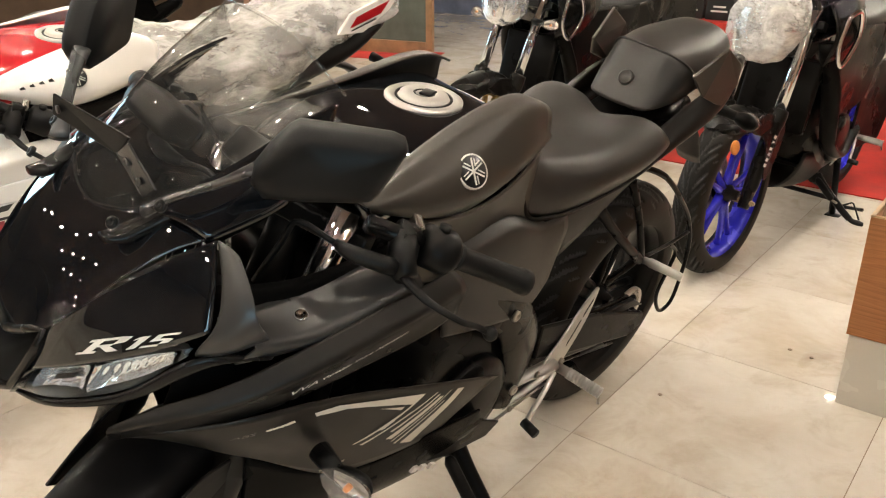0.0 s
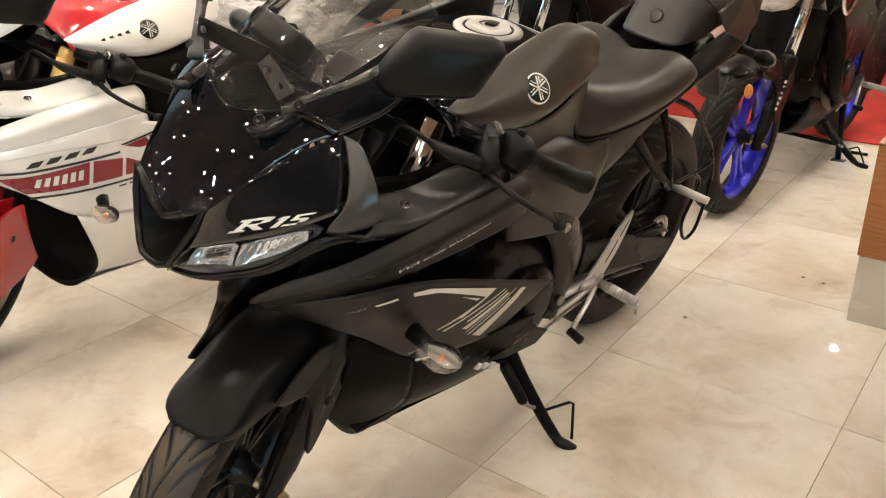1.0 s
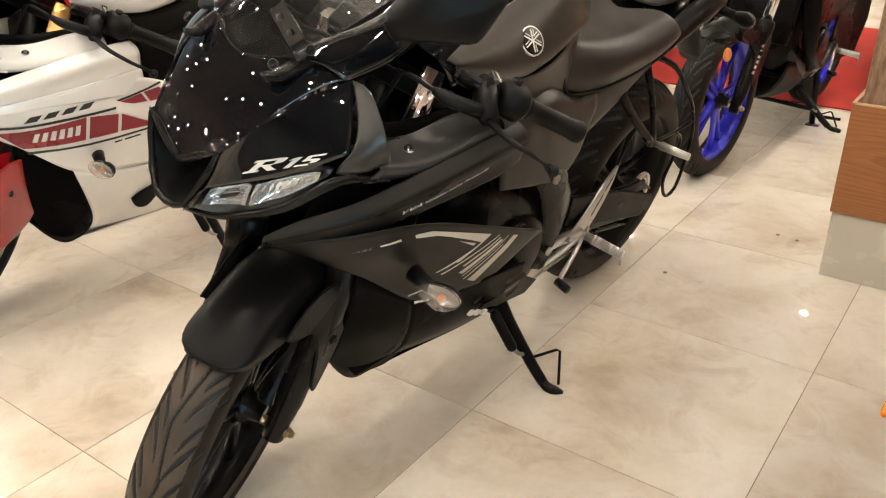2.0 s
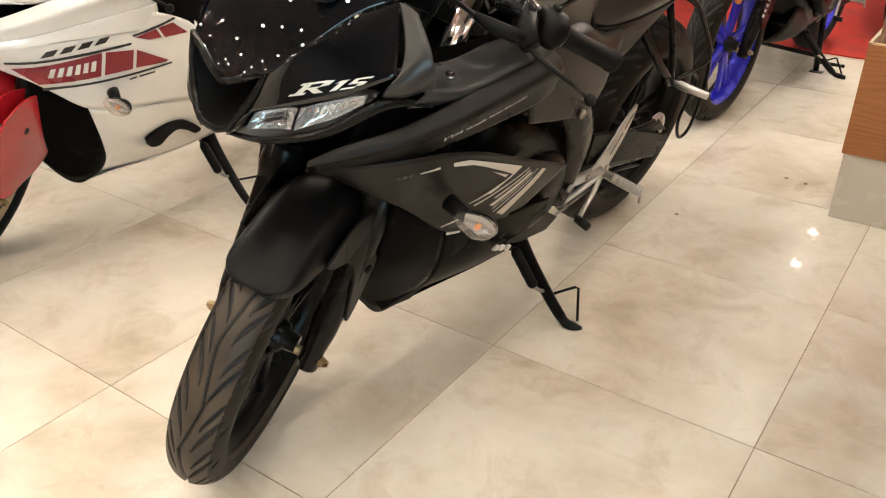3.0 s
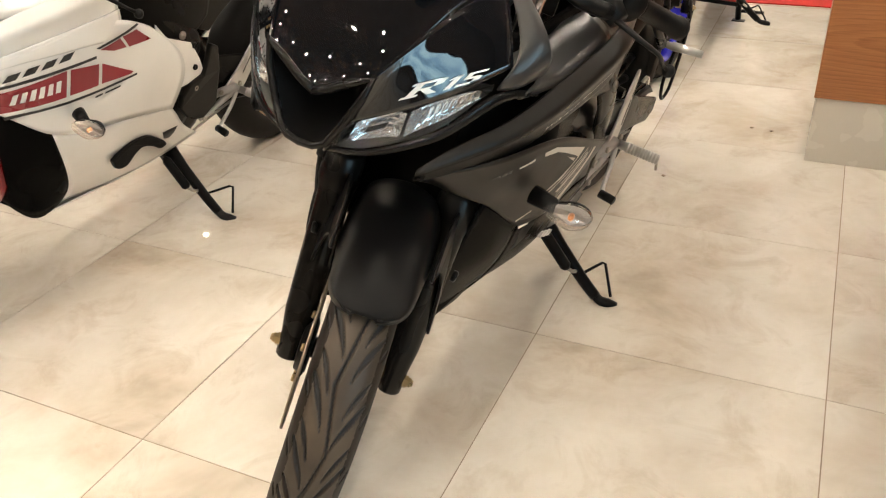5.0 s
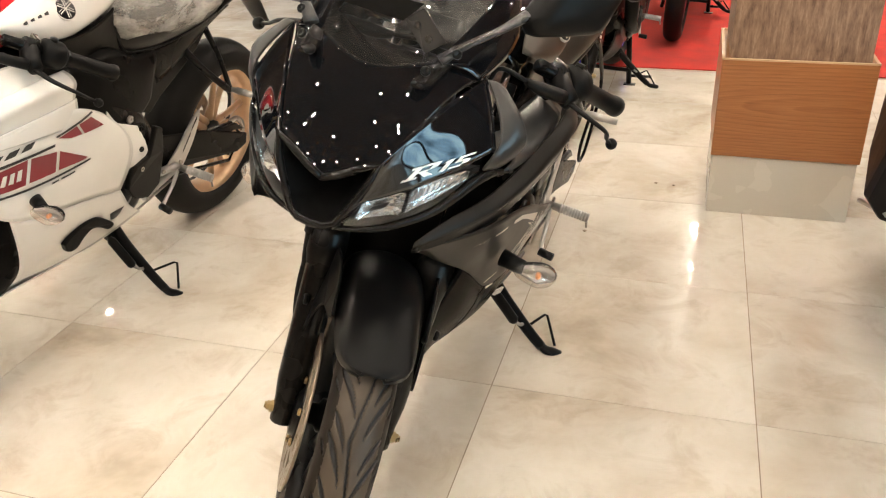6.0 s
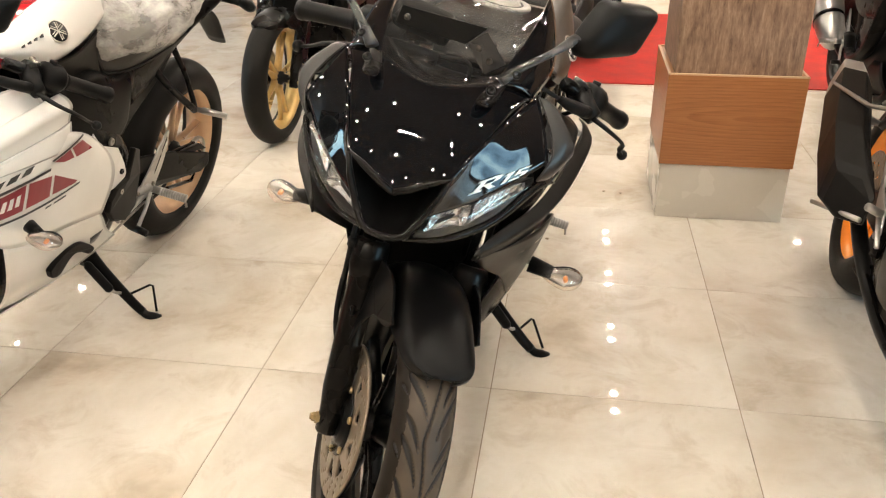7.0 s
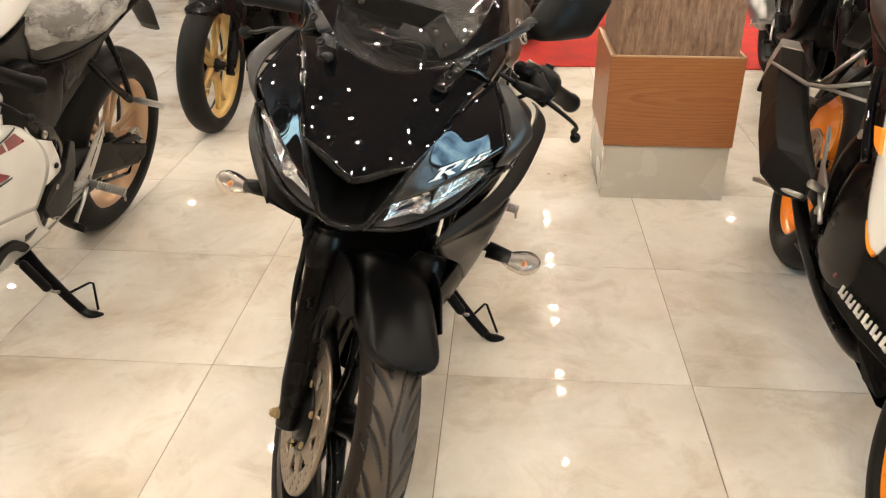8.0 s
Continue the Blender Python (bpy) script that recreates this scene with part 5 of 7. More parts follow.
    part("rider_seat", skin([both([(0, 0.715, 0.90), (0.05, 0.716, 0.896), (0.092, 0.719, 0.875), (0.112, 0.73, 0.815), (0.114, 0.765, 0.750)]),
                             both([(0, 0.79, 0.855), (0.06, 0.79, 0.852), (0.105, 0.80, 0.835), (0.125, 0.81, 0.785), (0.122, 0.815, 0.738)]),
                             both([(0, 0.90, 0.835), (0.07, 0.90, 0.835), (0.125, 0.90, 0.825), (0.146, 0.90, 0.785), (0.130, 0.90, 0.738)]),
                             both([(0, 1.02, 0.838), (0.07, 1.02, 0.842), (0.13, 1.02, 0.840), (0.157, 1.02, 0.805), (0.138, 1.02, 0.755)]),
                             both([(0, 1.10, 0.845), (0.07, 1.115, 0.860), (0.13, 1.12, 0.860), (0.160, 1.12, 0.828), (0.14, 1.12, 0.78)]),
                             both([(0, 1.13, 0.835), (0.07, 1.16, 0.845), (0.12, 1.165, 0.84), (0.145, 1.17, 0.82), (0.13, 1.17, 0.785)])], 45, 34, 1, (0, 0.9, 0.7)), M["seat"], bike, "black vinyl rider seat", True, 0.004)
    for flip in (1, -1):
        # Front piping; along the lower edge it paints the seat gap's thin shadow.
        part("seat_shadow_piping", sweep([(x * flip, y, z) for x, y, z in ((0.094, 0.716, 0.876), (0.113, 0.727, 0.815), (0.116, 0.762, 0.750), (0.124, 0.815, 0.737), (0.132, 0.90, 0.737), (0.140, 1.02, 0.754), (0.142, 1.12, 0.779), (0.132, 1.168, 0.786))], 0.0042, 8, 40), PANEL, bike)
    ps = part("pillion_seat", skin([both([(0, 1.160, 0.856), (0.045, 1.165, 0.856), (0.072, 1.18, 0.859), (0.085, 1.21, 0.866)]),
                                    both([(0, 1.186, 0.902), (0.05, 1.192, 0.902), (0.085, 1.222, 0.895), (0.098, 1.256, 0.880)]),
                                    both([(0, 1.216, 0.952), (0.055, 1.224, 0.950), (0.092, 1.262, 0.928), (0.104, 1.285, 0.895)]),
                                    both([(0, 1.226, 0.966), (0.056, 1.234, 0.963), (0.093, 1.274, 0.938), (0.106, 1.295, 0.900)])] + [
                                    both([(0, 1.242, 0.973), (0.057, 1.252, 0.969), (0.095, 1.288, 0.942), (0.108, 1.31, 0.905)]),
                                    both([(0, 1.33, 0.985), (0.060, 1.33, 0.980), (0.096, 1.34, 0.955), (0.108, 1.35, 0.915)]),
                                    both([(0, 1.43, 0.996), (0.054, 1.43, 0.990), (0.086, 1.43, 0.966), (0.096, 1.43, 0.935)]),
                                    both([(0, 1.49, 0.994), (0.046, 1.485, 0.988), (0.07, 1.48, 0.968), (0.08, 1.475, 0.945)]),
                                    both([(0, 1.515, 0.970), (0.040, 1.51, 0.966), (0.06, 1.505, 0.955), (0.07, 1.50, 0.94)])], 45, 48, 1, (0, 1.32, 0.85)), M["seat"], bike, "stepped black pillion seat", True, 0.004)
    part("seat_seam", sweep([(-0.108, 1.297, 0.903), (-0.095, 1.277, 0.941), (-0.057, 1.237, 0.967), (0, 1.229, 0.970), (0.057, 1.237, 0.967), (0.095, 1.277, 0.941), (0.108, 1.297, 0.903)], 0.0028, 6, 40), M["seat"], ps)
    part("seat_button", lathe([(0, 0.0165), (0.003, 0.0165), (0.005, 0.013), (0.0035, 0.012), (0.0035, 0.0003)], 24, toward((0, 1.186, 0.906), (0, -0.87, 0.5))), M["seat"], ps)
    part("tail_lamp", box(0.10, 0.03, 0.025, pose(0, 1.545, 0.925), None, 0.008), RED, bike, "red tail lamp")
    part("rear_fender", sweep([(0, 1.38, 0.80), (0, 1.52, 0.74), (0, 1.64, 0.62)], [0.05, 0.05, 0.035], 12, 10, None, None, 0.25), PLASTIC, bike)
    for flip in (1, -1):
        indicator(bike, (0.05 * flip, 1.55, 0.80), (0.14 * flip, 1.57, 0.79), None, 1)
    part("chain_guard", prism([(0.115, 0.95, 0.40), (0.115, 1.30, 0.37), (0.115, 1.36, 0.33), (0.115, 1.30, 0.345), (0.115, 0.95, 0.385)], (0.012, 0, 0)), PLASTIC, bike, "", False, 0, 0.003)
    part("chain_case", prism([(0.128, 0.88, 0.470), (0.130, 1.10, 0.415), (0.132, 1.29, 0.345), (0.134, 1.345, 0.325), (0.134, 1.345, 0.285), (0.134, 1.29, 0.272), (0.130, 1.00, 0.345), (0.128, 0.88, 0.385)], (0.010, 0, 0)), FRAMEBLACK, bike, "", False, 0, 0.005)
    part("chain", sweep([(0.105, 0.86, 0.41), (0.105, 1.30, 0.365), (0.105, 1.37, 0.295), (0.105, 1.30, 0.225), (0.105, 0.86, 0.32)], 0.006, 6), DARK, bike, "dark drive chain")
    part("sprocket", lathe([(-0.003, 0.07), (0.003, 0.07), (0.003, 0.05), (-0.003, 0.05)], 40, Matrix.Translation((0.1, 1.325, 0.307)), None, True), STEEL, bike)
    if M.get("guard"):
        guard = part("leg_guard", sweep([(0.095, 1.13, 0.76), (0.122, 1.25, 0.715), (0.132, 1.36, 0.63), (0.137, 1.44, 0.55), (0.138, 1.495, 0.45), (0.138, 1.508, 0.31), (0.136, 1.475, 0.275), (0.135, 1.435, 0.295), (0.135, 1.40, 0.355), (0.135, 1.418, 0.42), (0.135, 1.425, 0.47), (0.134, 1.37, 0.51)], [0.0075, 0.007, 0.006, 0.0055, 0.0055, 0.005, 0.005, 0.005, 0.005, 0.005, 0.005, 0.005], 8, 60), DARK, bike, "black tubular leg guard")
        part("guard_stay", sweep([(0.134, 1.25, 0.51), (0.135, 1.37, 0.51), (0.137, 1.46, 0.52)], 0.0045, 8, 10), DARK, guard)
    # engine, exhaust, pan
    part("engine", body([(0.42, 0, 0.45, 0.10, 0.10), (0.50, 0, 0.46, 0.13, 0.17), (0.62, 0, 0.42, 0.14, 0.18), (0.76, 0, 0.40, 0.14, 0.16), (0.86, 0, 0.40, 0.11, 0.12)], 20, 14, 5.0), DARK, bike, "black engine block")
    part("engine_cover", lathe([(0, 0.10), (0.02, 0.095), (0.03, 0.07), (0.032, 0.0003)], 28, toward((0.135, 0.66, 0.40), (1, 0, 0))), DARK, bike)
    part("cylinder", box(0.17, 0.16, 0.22, pose(0, 0.46, 0.60, -15), None, 0.02), DARK, bike)
    part("radiator", box(0.25, 0.03, 0.26, pose(0, 0.30, 0.50, -12), None, 0.006), DARK, bike, "black radiator")
    part("bottom_pan", skin([both([(0, 0.31, 0.165), (0.045, 0.315, 0.172)]), both([(0, 0.45, 0.15), (0.075, 0.45, 0.195)]), both([(0, 0.60, 0.16), (0.110, 0.60, 0.22)]), both([(0, 0.78, 0.20), (0.140, 0.78, 0.268)])], 17, 16, 1, (0, 0.5, 0.5)), M.get("pan", M["inner"]), bike, "", True, 0.003)
    part("upper_frame", body([(0.30, 0, 0.74, 0.10, 0.06), (0.45, 0, 0.78, 0.125, 0.08), (0.62, 0, 0.78, 0.12, 0.08), (0.80, 0, 0.74, 0.10, 0.06), (1.1, 0, 0.77, 0.09, 0.03), (1.35, 0, 0.84, 0.085, 0.03)], 18, 16, 4.0), DARK, bike)
    ex = part("exhaust", sweep([(-0.05, 0.40, 0.38), (-0.06, 0.42, 0.22), (-0.09, 0.62, 0.20), (-0.13, 0.86, 0.26), (-0.17, 1.02, 0.36)], 0.02, 12, 24), DARK, bike, "black exhaust pipe")
    if M.get("race"):
        lo = [(-0.270, 0.99, 0.350), (-0.235, 0.90, 0.340), (-0.190, 0.80, 0.375), (-0.185, 0.83, 0.440), (-0.210, 0.92, 0.475), (-0.262, 1.02, 0.450)]
        hi = [(-0.272, 1.40, 0.505), (-0.235, 1.39, 0.490), (-0.195, 1.32, 0.500), (-0.190, 1.275, 0.590), (-0.215, 1.30, 0.625), (-0.262, 1.37, 0.610)]
        mid = [tuple(np.array(a) * 0.62 + np.array(b) * 0.38 + np.array((-0.008, 0, 0))) for a, b in zip(lo, hi)]
        c0, c1 = np.mean(lo, axis=0), np.mean(hi, axis=0)
        part("silencer", loft([[tuple(c0 + (np.array(p) - c0) * 0.8 - (c1 - c0) * 0.05) for p in lo], lo, mid, hi]), PANEL, ex, "black angular silencer", False, 0, 0.008)
        part("end_cap", loft([hi, [tuple(c1 + (np.array(p) - c1) * 0.8 + (c1 - c0) * 0.16) for p in hi], [tuple(c1 + (np.array(p) - c1) * 0.6 + (c1 - c0) * 0.18) for p in hi]]), ALLOY, ex, "silver end cap", False, 0, 0.004)
        part("clamp_rod", sweep([(-0.262, 1.04, 0.315), (-0.205, 0.80, 0.385)], 0.007, 8), ALLOY, ex)
        rack = part("pillion_bracket", sweep([(-0.285, 1.29, 0.575), (-0.215, 1.13, 0.575), (-0.20, 1.01, 0.605), (-0.18, 0.74, 0.70)], [0.007, 0.010, 0.010, 0.007], 8, 0, None, None, 0.6), ALLOY, bike, "silver pillion footrest bracket")
        part("bracket_arm", sweep([(-0.20, 1.05, 0.595), (-0.18, 0.69, 0.665)], 0.0075, 8, 0, None, None, 0.6), ALLOY, rack)
        part("bracket_arm", sweep([(-0.19, 1.10, 0.595), (-0.15, 1.02, 0.71)], 0.008, 8, 0, None, None, 0.6), ALLOY, rack)
        heel = part("heel_plate", prism([(-0.190, 0.89, 0.540), (-0.190, 0.865, 0.535), (-0.190, 0.79, 0.435), (-0.190, 0.69, 0.395), (-0.190, 0.675, 0.41), (-0.190, 0.72, 0.455), (-0.190, 0.80, 0.475)], (0.006, 0, 0)), ALLOY, bike, "silver heel plate", False, 0, 0.002)
        part("footrest", sweep([(-0.19, 0.72, 0.44), (-0.23, 0.70, 0.455)], 0.010, 10), ALLOY, heel)
        part("brake_pedal", sweep([(-0.192, 0.74, 0.44), (-0.20, 0.62, 0.40)], 0.006, 8), ALLOY, heel)
        flank = part("race_flank", skin([[(-0.195, 0.60, 0.700), (-0.205, 0.50, 0.690), (-0.200, 0.36, 0.680), (-0.175, 0.20, 0.690)],
                                         [(-0.203, 0.47, 0.585), (-0.212, 0.42, 0.590), (-0.208, 0.33, 0.592), (-0.190, 0.24, 0.600)],
                                         [(-0.198, 0.39, 0.510), (-0.205, 0.36, 0.508), (-0.202, 0.32, 0.508), (-0.196, 0.285, 0.512)],
                                         [(-0.192, 0.345, 0.486), (-0.197, 0.33, 0.484), (-0.197, 0.315, 0.484), (-0.194, 0.300, 0.488)]], 24, 24, 1, (0, 0.4, 0.55)), WHITE, bike, "white side flank with orange flashes", True, 0.004)
        part("orange_flash", sweep([(-0.197, 0.395, 0.512), (-0.199, 0.36, 0.496), (-0.199, 0.33, 0.486), (-0.196, 0.305, 0.484)], 0.005, 8, 16), ORANGE, flank)
        part("orange_flash", prism([(-0.216, 0.545, 0.655), (-0.216, 0.50, 0.665), (-0.216, 0.455, 0.625), (-0.216, 0.50, 0.630)], (0.008, 0, 0)), ORANGE, flank, "", False)
        part("frame_rail", sweep([(-0.185, 0.76, 0.725), (-0.190, 0.68, 0.655), (-0.185, 0.58, 0.57)], 0.011, 10, 10), GLOSS, bike, "gloss black frame rail")
        cowl = part("lower_cowl", prism([(-0.122, 0.965, 0.197), (-0.125, 0.83, 0.275), (-0.13, 0.65, 0.365), (-0.13, 0.45, 0.44), (-0.13, 0.25, 0.47), (-0.12, 0.18, 0.40), (-0.118, 0.184, 0.318), (-0.118, 0.401, 0.270), (-0.118, 0.689, 0.229)], (0.02, 0, 0)), BELLY, bike, "black lower cowl with printed bars", False, 0, 0.006)
        for k in range(6):
            y = 0.52 - k * 0.054
            z = 0.294 + k * 0.009
            part("print_bar", prism([(-0.1335, y, z), (-0.1335, y - 0.012, z + 0.001), (-0.1335, y - 0.016, z + 0.024), (-0.1335, y - 0.004, z + 0.023)], (0.003, 0, 0)), LABEL, cowl, "", False)
            part("print_bar", prism([(-0.1335, y - 0.018, z + 0.002), (-0.1335, y - 0.036, z + 0.004), (-0.1335, y - 0.040, z + 0.026), (-0.1335, y - 0.034, z + 0.0255), (-0.1335, y - 0.031, z + 0.011), (-0.1335, y - 0.020, z + 0.010)], (0.003, 0, 0)), LABEL, cowl, "", False)
        for k in range(6):
            y = 0.73 - k * 0.028
            part("print_bar", prism([(-0.1335, y, 0.290 + k * 0.002), (-0.1335, y - 0.014, 0.291 + k * 0.002), (-0.1335, y - 0.019, 0.304 + k * 0.002), (-0.1335, y - 0.007, 0.303 + k * 0.002)], (0.003, 0, 0)), DRED, cowl, "", False)
    else:
        part("silencer", sweep([(-0.165, 0.99, 0.34), (-0.175, 1.04, 0.37), (-0.195, 1.30, 0.50), (-0.20, 1.38, 0.54)], [0.03, 0.055, 0.06, 0.045], 16, 12, None, None, 1.25), M["silencer"], ex, "black silencer with a bright end cap")
        part("end_cap", sweep([(-0.2, 1.375, 0.537), (-0.205, 1.43, 0.565)], [0.047, 0.036], 16, 0, None, None, 1.2), ALLOY, ex)
    side_stand(bike)
    # cockpit
    part("instrument_panel", box(0.11, 0.03, 0.05, pose(0, 0.27, 0.925, -50), None, 0.01), PLASTIC, bike, "black instrument panel")
    part("cockpit_tray", skin([both([(0, 0.048, 0.915), (0.06, 0.060, 0.925), (0.10, 0.085, 0.930), (0.145, 0.105, 0.917)]), both([(0, 0.12, 0.912), (0.06, 0.125, 0.925), (0.11, 0.14, 0.938), (0.15, 0.15, 0.930)]), both([(0, 0.20, 0.895), (0.06, 0.2, 0.905), (0.12, 0.22, 0.945), (0.152, 0.24, 0.960)]), both([(0, 0.27, 0.885), (0.06, 0.27, 0.895), (0.12, 0.265, 0.940), (0.140, 0.262, 0.962)])], 30, 20, 1, (0, 0.2, 0.5)), BELLY, bike, "", True, 0.003)
    rim = [(-0.088, 0.066, 0.945), (-0.045, 0.047, 0.933), (0, 0.039, 0.925), (0.045, 0.047, 0.933), (0.088, 0.066, 0.945)]
    part("screen_edge", sweep(rim, 0.0014, 6, 24), SCREEN, bike, shadow=False)
    arch = both([(0, 0.240, 1.125), (0.07, 0.260, 1.108), (0.120, 0.302, 1.049)])
    part("screen_edge", sweep(arch, 0.0022, 6, 40), LENSTHIN, bike, shadow=False)
    if M.get("bracket"):
        bm = body([(0.21, 0, 0.945, 0.05, 0.012), (0.24, 0, 0.955, 0.080, 0.025), (0.29, 0, 0.965, 0.095, 0.032), (0.345, 0, 0.955, 0.09, 0.025), (0.40, 0, 0.94, 0.06, 0.010)], 90, 60, 2.8)
        for v in bm.verts:
            v.co += Vector(noise.noise_vector(v.co * 13)) * 0.022 + Vector(noise.noise_vector(v.co * 34)) * 0.009 + Vector(noise.noise_vector(v.co * 90)) * 0.003
        part("packing_film", bm, THINFILM, bike, "crumpled clear film over the instruments")
        br = part("plate_bracket", prism([(-0.060, 0.036, 1.027), (-0.0665, 0.036, 1.000), (0.0374, 0.058, 0.990), (0.0643, 0.058, 1.0205)], (0.0, 0.003, 0.0)), PLASTIC, bike, "black slotted plate bracket", False, 0, 0.001)
        part("bracket_leg", prism([(0.040, 0.055, 0.994), (0.0655, 0.055, 1.016), (0.101, 0.066, 0.974), (0.0725, 0.066, 0.951)], (0.0, 0.003, 0.0)), STALK, br, "", False, 0, 0.001)
        for x, y, z in ((-0.050, 0.0385, 1.012), (0.0585, 0.0585, 0.990), (0.0765, 0.063, 0.974)):
            part("slot", lathe([(0, 0.0048), (0.0018, 0.0048), (0.0018, 0.0003)], 14, toward((x, y - 0.0016, z), (0, -1, 0))), GREY, br)
        part("instrument_hood", box(0.098, 0.058, 0.044, pose(-0.056, 0.166, 0.982, -35, 8, 0), None, 0.014), PANEL, bike, "satin black instrument hood")
    return bike


SPORT_BLACK = dict(nose=GLOSS, wheel=DARK, tube=CHROME, slider=MATTE, fender=FENDER, lever=GRIP, trim=MATTE, trim_gloss=MATTE, shoulder=SHOULDER, under=PANEL, lower=SEATM, wing=SATIN, side=SATIN, belly=BELLY,
                   inner=BELLY, tank=GLOSS, cover=GREY, knee=GREY, tail=GREY, seat=SEATM, silencer=DARK, guard=True,
                   wing_label="satin black upper fairing", side_label="satin black side fairing", cover_label="matte graphite tank cover")
MAIN = pose(-0.2557, -0.53, 0, 0, 12.37, -5.35)
SPORT_MAIN = dict(SPORT_BLACK, bracket=True, wing_shade=FRAMEBLACK)
main_bike = sport_bike("sport_motorcycle", "black faired sport motorcycle leaning on its side stand", MAIN, SPORT_MAIN, 24, 2 * math.pi * 0.288 / 18)
part("stand_bracket", prism([(0.160, 0.595, 0.372), (0.158, 0.690, 0.345), (0.150, 0.770, 0.292), (0.142, 0.745, 0.258), (0.138, 0.640, 0.268), (0.146, 0.560, 0.305)], (0.010, 0, 0.004)), FRAMEBLACK, main_bike, "black bracket above the side stand", False, 0, 0.003)
for y in (0.512, 0.535, 0.560):
    part("print_bar", prism([(0.156, y, 0.316 - (y - 0.512) * 0.45), (0.156, y + 0.012, 0.311 - (y - 0.512) * 0.45), (0.160, y + 0.016, 0.325 - (y - 0.512) * 0.45), (0.160, y + 0.004, 0.330 - (y - 0.512) * 0.45)], (0.006, 0, 0)), LABEL, main_bike, "", False)
SPORT_WHITE = dict(SPORT_BLACK, guard=False, full=True, pan=WHITE, signal=((0.200, 0.345, 0.522), (0.268, 0.318, 0.514)), knee=FRAMEBLACK, lower=FRAMEBLACK, under=FRAMEBLACK, nose=WHITE, wheel=ROSE, tube=BRONZE, slider=MATTE, fender=RED, shoulder=WHITE, wing=WHITE, side=WHITE, belly=WHITE, tank=RED, cover=WHITE, trim_gloss=WHITE, tail=WHITE,
                   nose_label="white nose panel", wing_label="white upper fairing", side_label="white side fairing", tank_label="red fuel tank", cover_label="white tank cover", belly_label="white belly fairing")
white_bike = sport_bike("sport_motorcycle", "white and red sport motorcycle with bronze wheels on its side stand", pose(-1.363, -0.502, 0, 0, 12.37, -4.0), SPORT_WHITE, 30)
SPORT_TRI = dict(SPORT_BLACK, guard=False, bare=True, race=True, lower=BELLY, knee=BELLY, tail=BELLY, under=BELLY, shoulder=BELLY, wheel=ORANGE, side=BELLY, trim=BELLY, nose=WHITE, wing=WHITE, cover=WHITE, tank=RED, belly=GLOSS, tank_label="red fuel tank")
right_bike = sport_bike("sport_motorcycle", "black, white and orange sport motorcycle with orange wheels", pose(0.848, -0.597, 0, 0, 12.4, -8), SPORT_TRI, 0)


# graphics on the fairings
CHEEK_ROWS = [[(0.078, -0.050, 0.826), (0.103, -0.007, 0.867), (0.130, 0.050, 0.905), (0.156, 0.106, 0.929)],
              [(0.068, -0.0565, 0.7975), (0.105, -0.0205, 0.832), (0.1427, 0.0335, 0.866), (0.179, 0.090, 0.891)],
              [(0.056, -0.066, 0.764), (0.104, -0.035, 0.786), (0.152, 0.0125, 0.8105), (0.200, 0.0705, 0.846)]]
open_side, full_side, wing_sheet, cheek_sheet = sheet(SIDE_OPEN), sheet(SIDE_FULL), sheet(WING_ROWS, 140, 90), sheet(CHEEK_ROWS)


def on_bike(bike, name, quads, panel, material, axis=0, label="", flip=1, lift=0.0018):
    return part(name, onto(panel, art(quads, axis), lift, axis, flip), material, bike, label)


P, Q = ((0.466, 0.571), (0.545, 0.537)), ((0.320, 0.538), (0.452, 0.456))


def between(e, t):
    return tuple(e[0][k] + (e[1][k] - e[0][k]) * t for k in (0, 1))


SWOOSH = [[(0.2105, 0.6735), (0.2505, 0.667), (0.2683, 0.6505), (0.215, 0.6648)], [(0.2505, 0.667), (0.300, 0.6465), (0.308, 0.632), (0.2683, 0.6505)], [(0.300, 0.6465), (0.3595, 0.6206), (0.372, 0.599), (0.308, 0.632)],
          [(0.3595, 0.6206), (0.4354, 0.5861), (0.4085, 0.5788), (0.372, 0.599)], [(0.4354, 0.5861), (0.4033, 0.571), (0.390, 0.571), (0.4085, 0.5788)], [(0.4033, 0.571), (0.359, 0.5518), (0.3383, 0.558), (0.390, 0.571)],
          [(0.3383, 0.558), (0.350, 0.5545), (0.308, 0.5465), (0.304, 0.5494)]]
for q in SWOOSH:
    on_bike(main_bike, "swoosh_decal", [q], open_side, DECAL, 0, "cream arrow-shaped decal")
on_bike(main_bike, "stripe_decal", [[(0.3333, 0.6130), (0.3849, 0.5805), (0.392, 0.5835), (0.352, 0.603)]], open_side, DECAL)
on_bike(main_bike, "stripe_decal", [[(0.1428, 0.6735), (0.1807, 0.6755), (0.1836, 0.6702), (0.146, 0.6705)]], open_side, DECAL)
for t0, t1, e0, e1 in ((0.0, 0.05, 0.0, 1.0), (0.18, 0.24, 0.05, 0.75), (0.32, 0.44, 0.10, 0.9), (0.50, 0.53, 0.0, 0.95), (0.62, 0.66, 0.2, 1.0), (0.76, 1.0, 0.0, 1.0)):
    a0, b0, a1, b1 = between(P, t0), between(Q, t0), between(P, t1), between(Q, t1)
    on_bike(main_bike, "stripe_decal", [[between((a0, b0), e1), between((a0, b0), e0), between((a1, b1), e0), between((a1, b1), e1)]], open_side, DECAL)
for q in ([(0.2659, 0.503), (0.3038, 0.5105), (0.303, 0.506), (0.268, 0.498)], [(0.288, 0.4791), (0.3277, 0.4685), (0.326, 0.464), (0.289, 0.473)]):
    on_bike(main_bike, "stripe_decal", [q], open_side, DECAL)
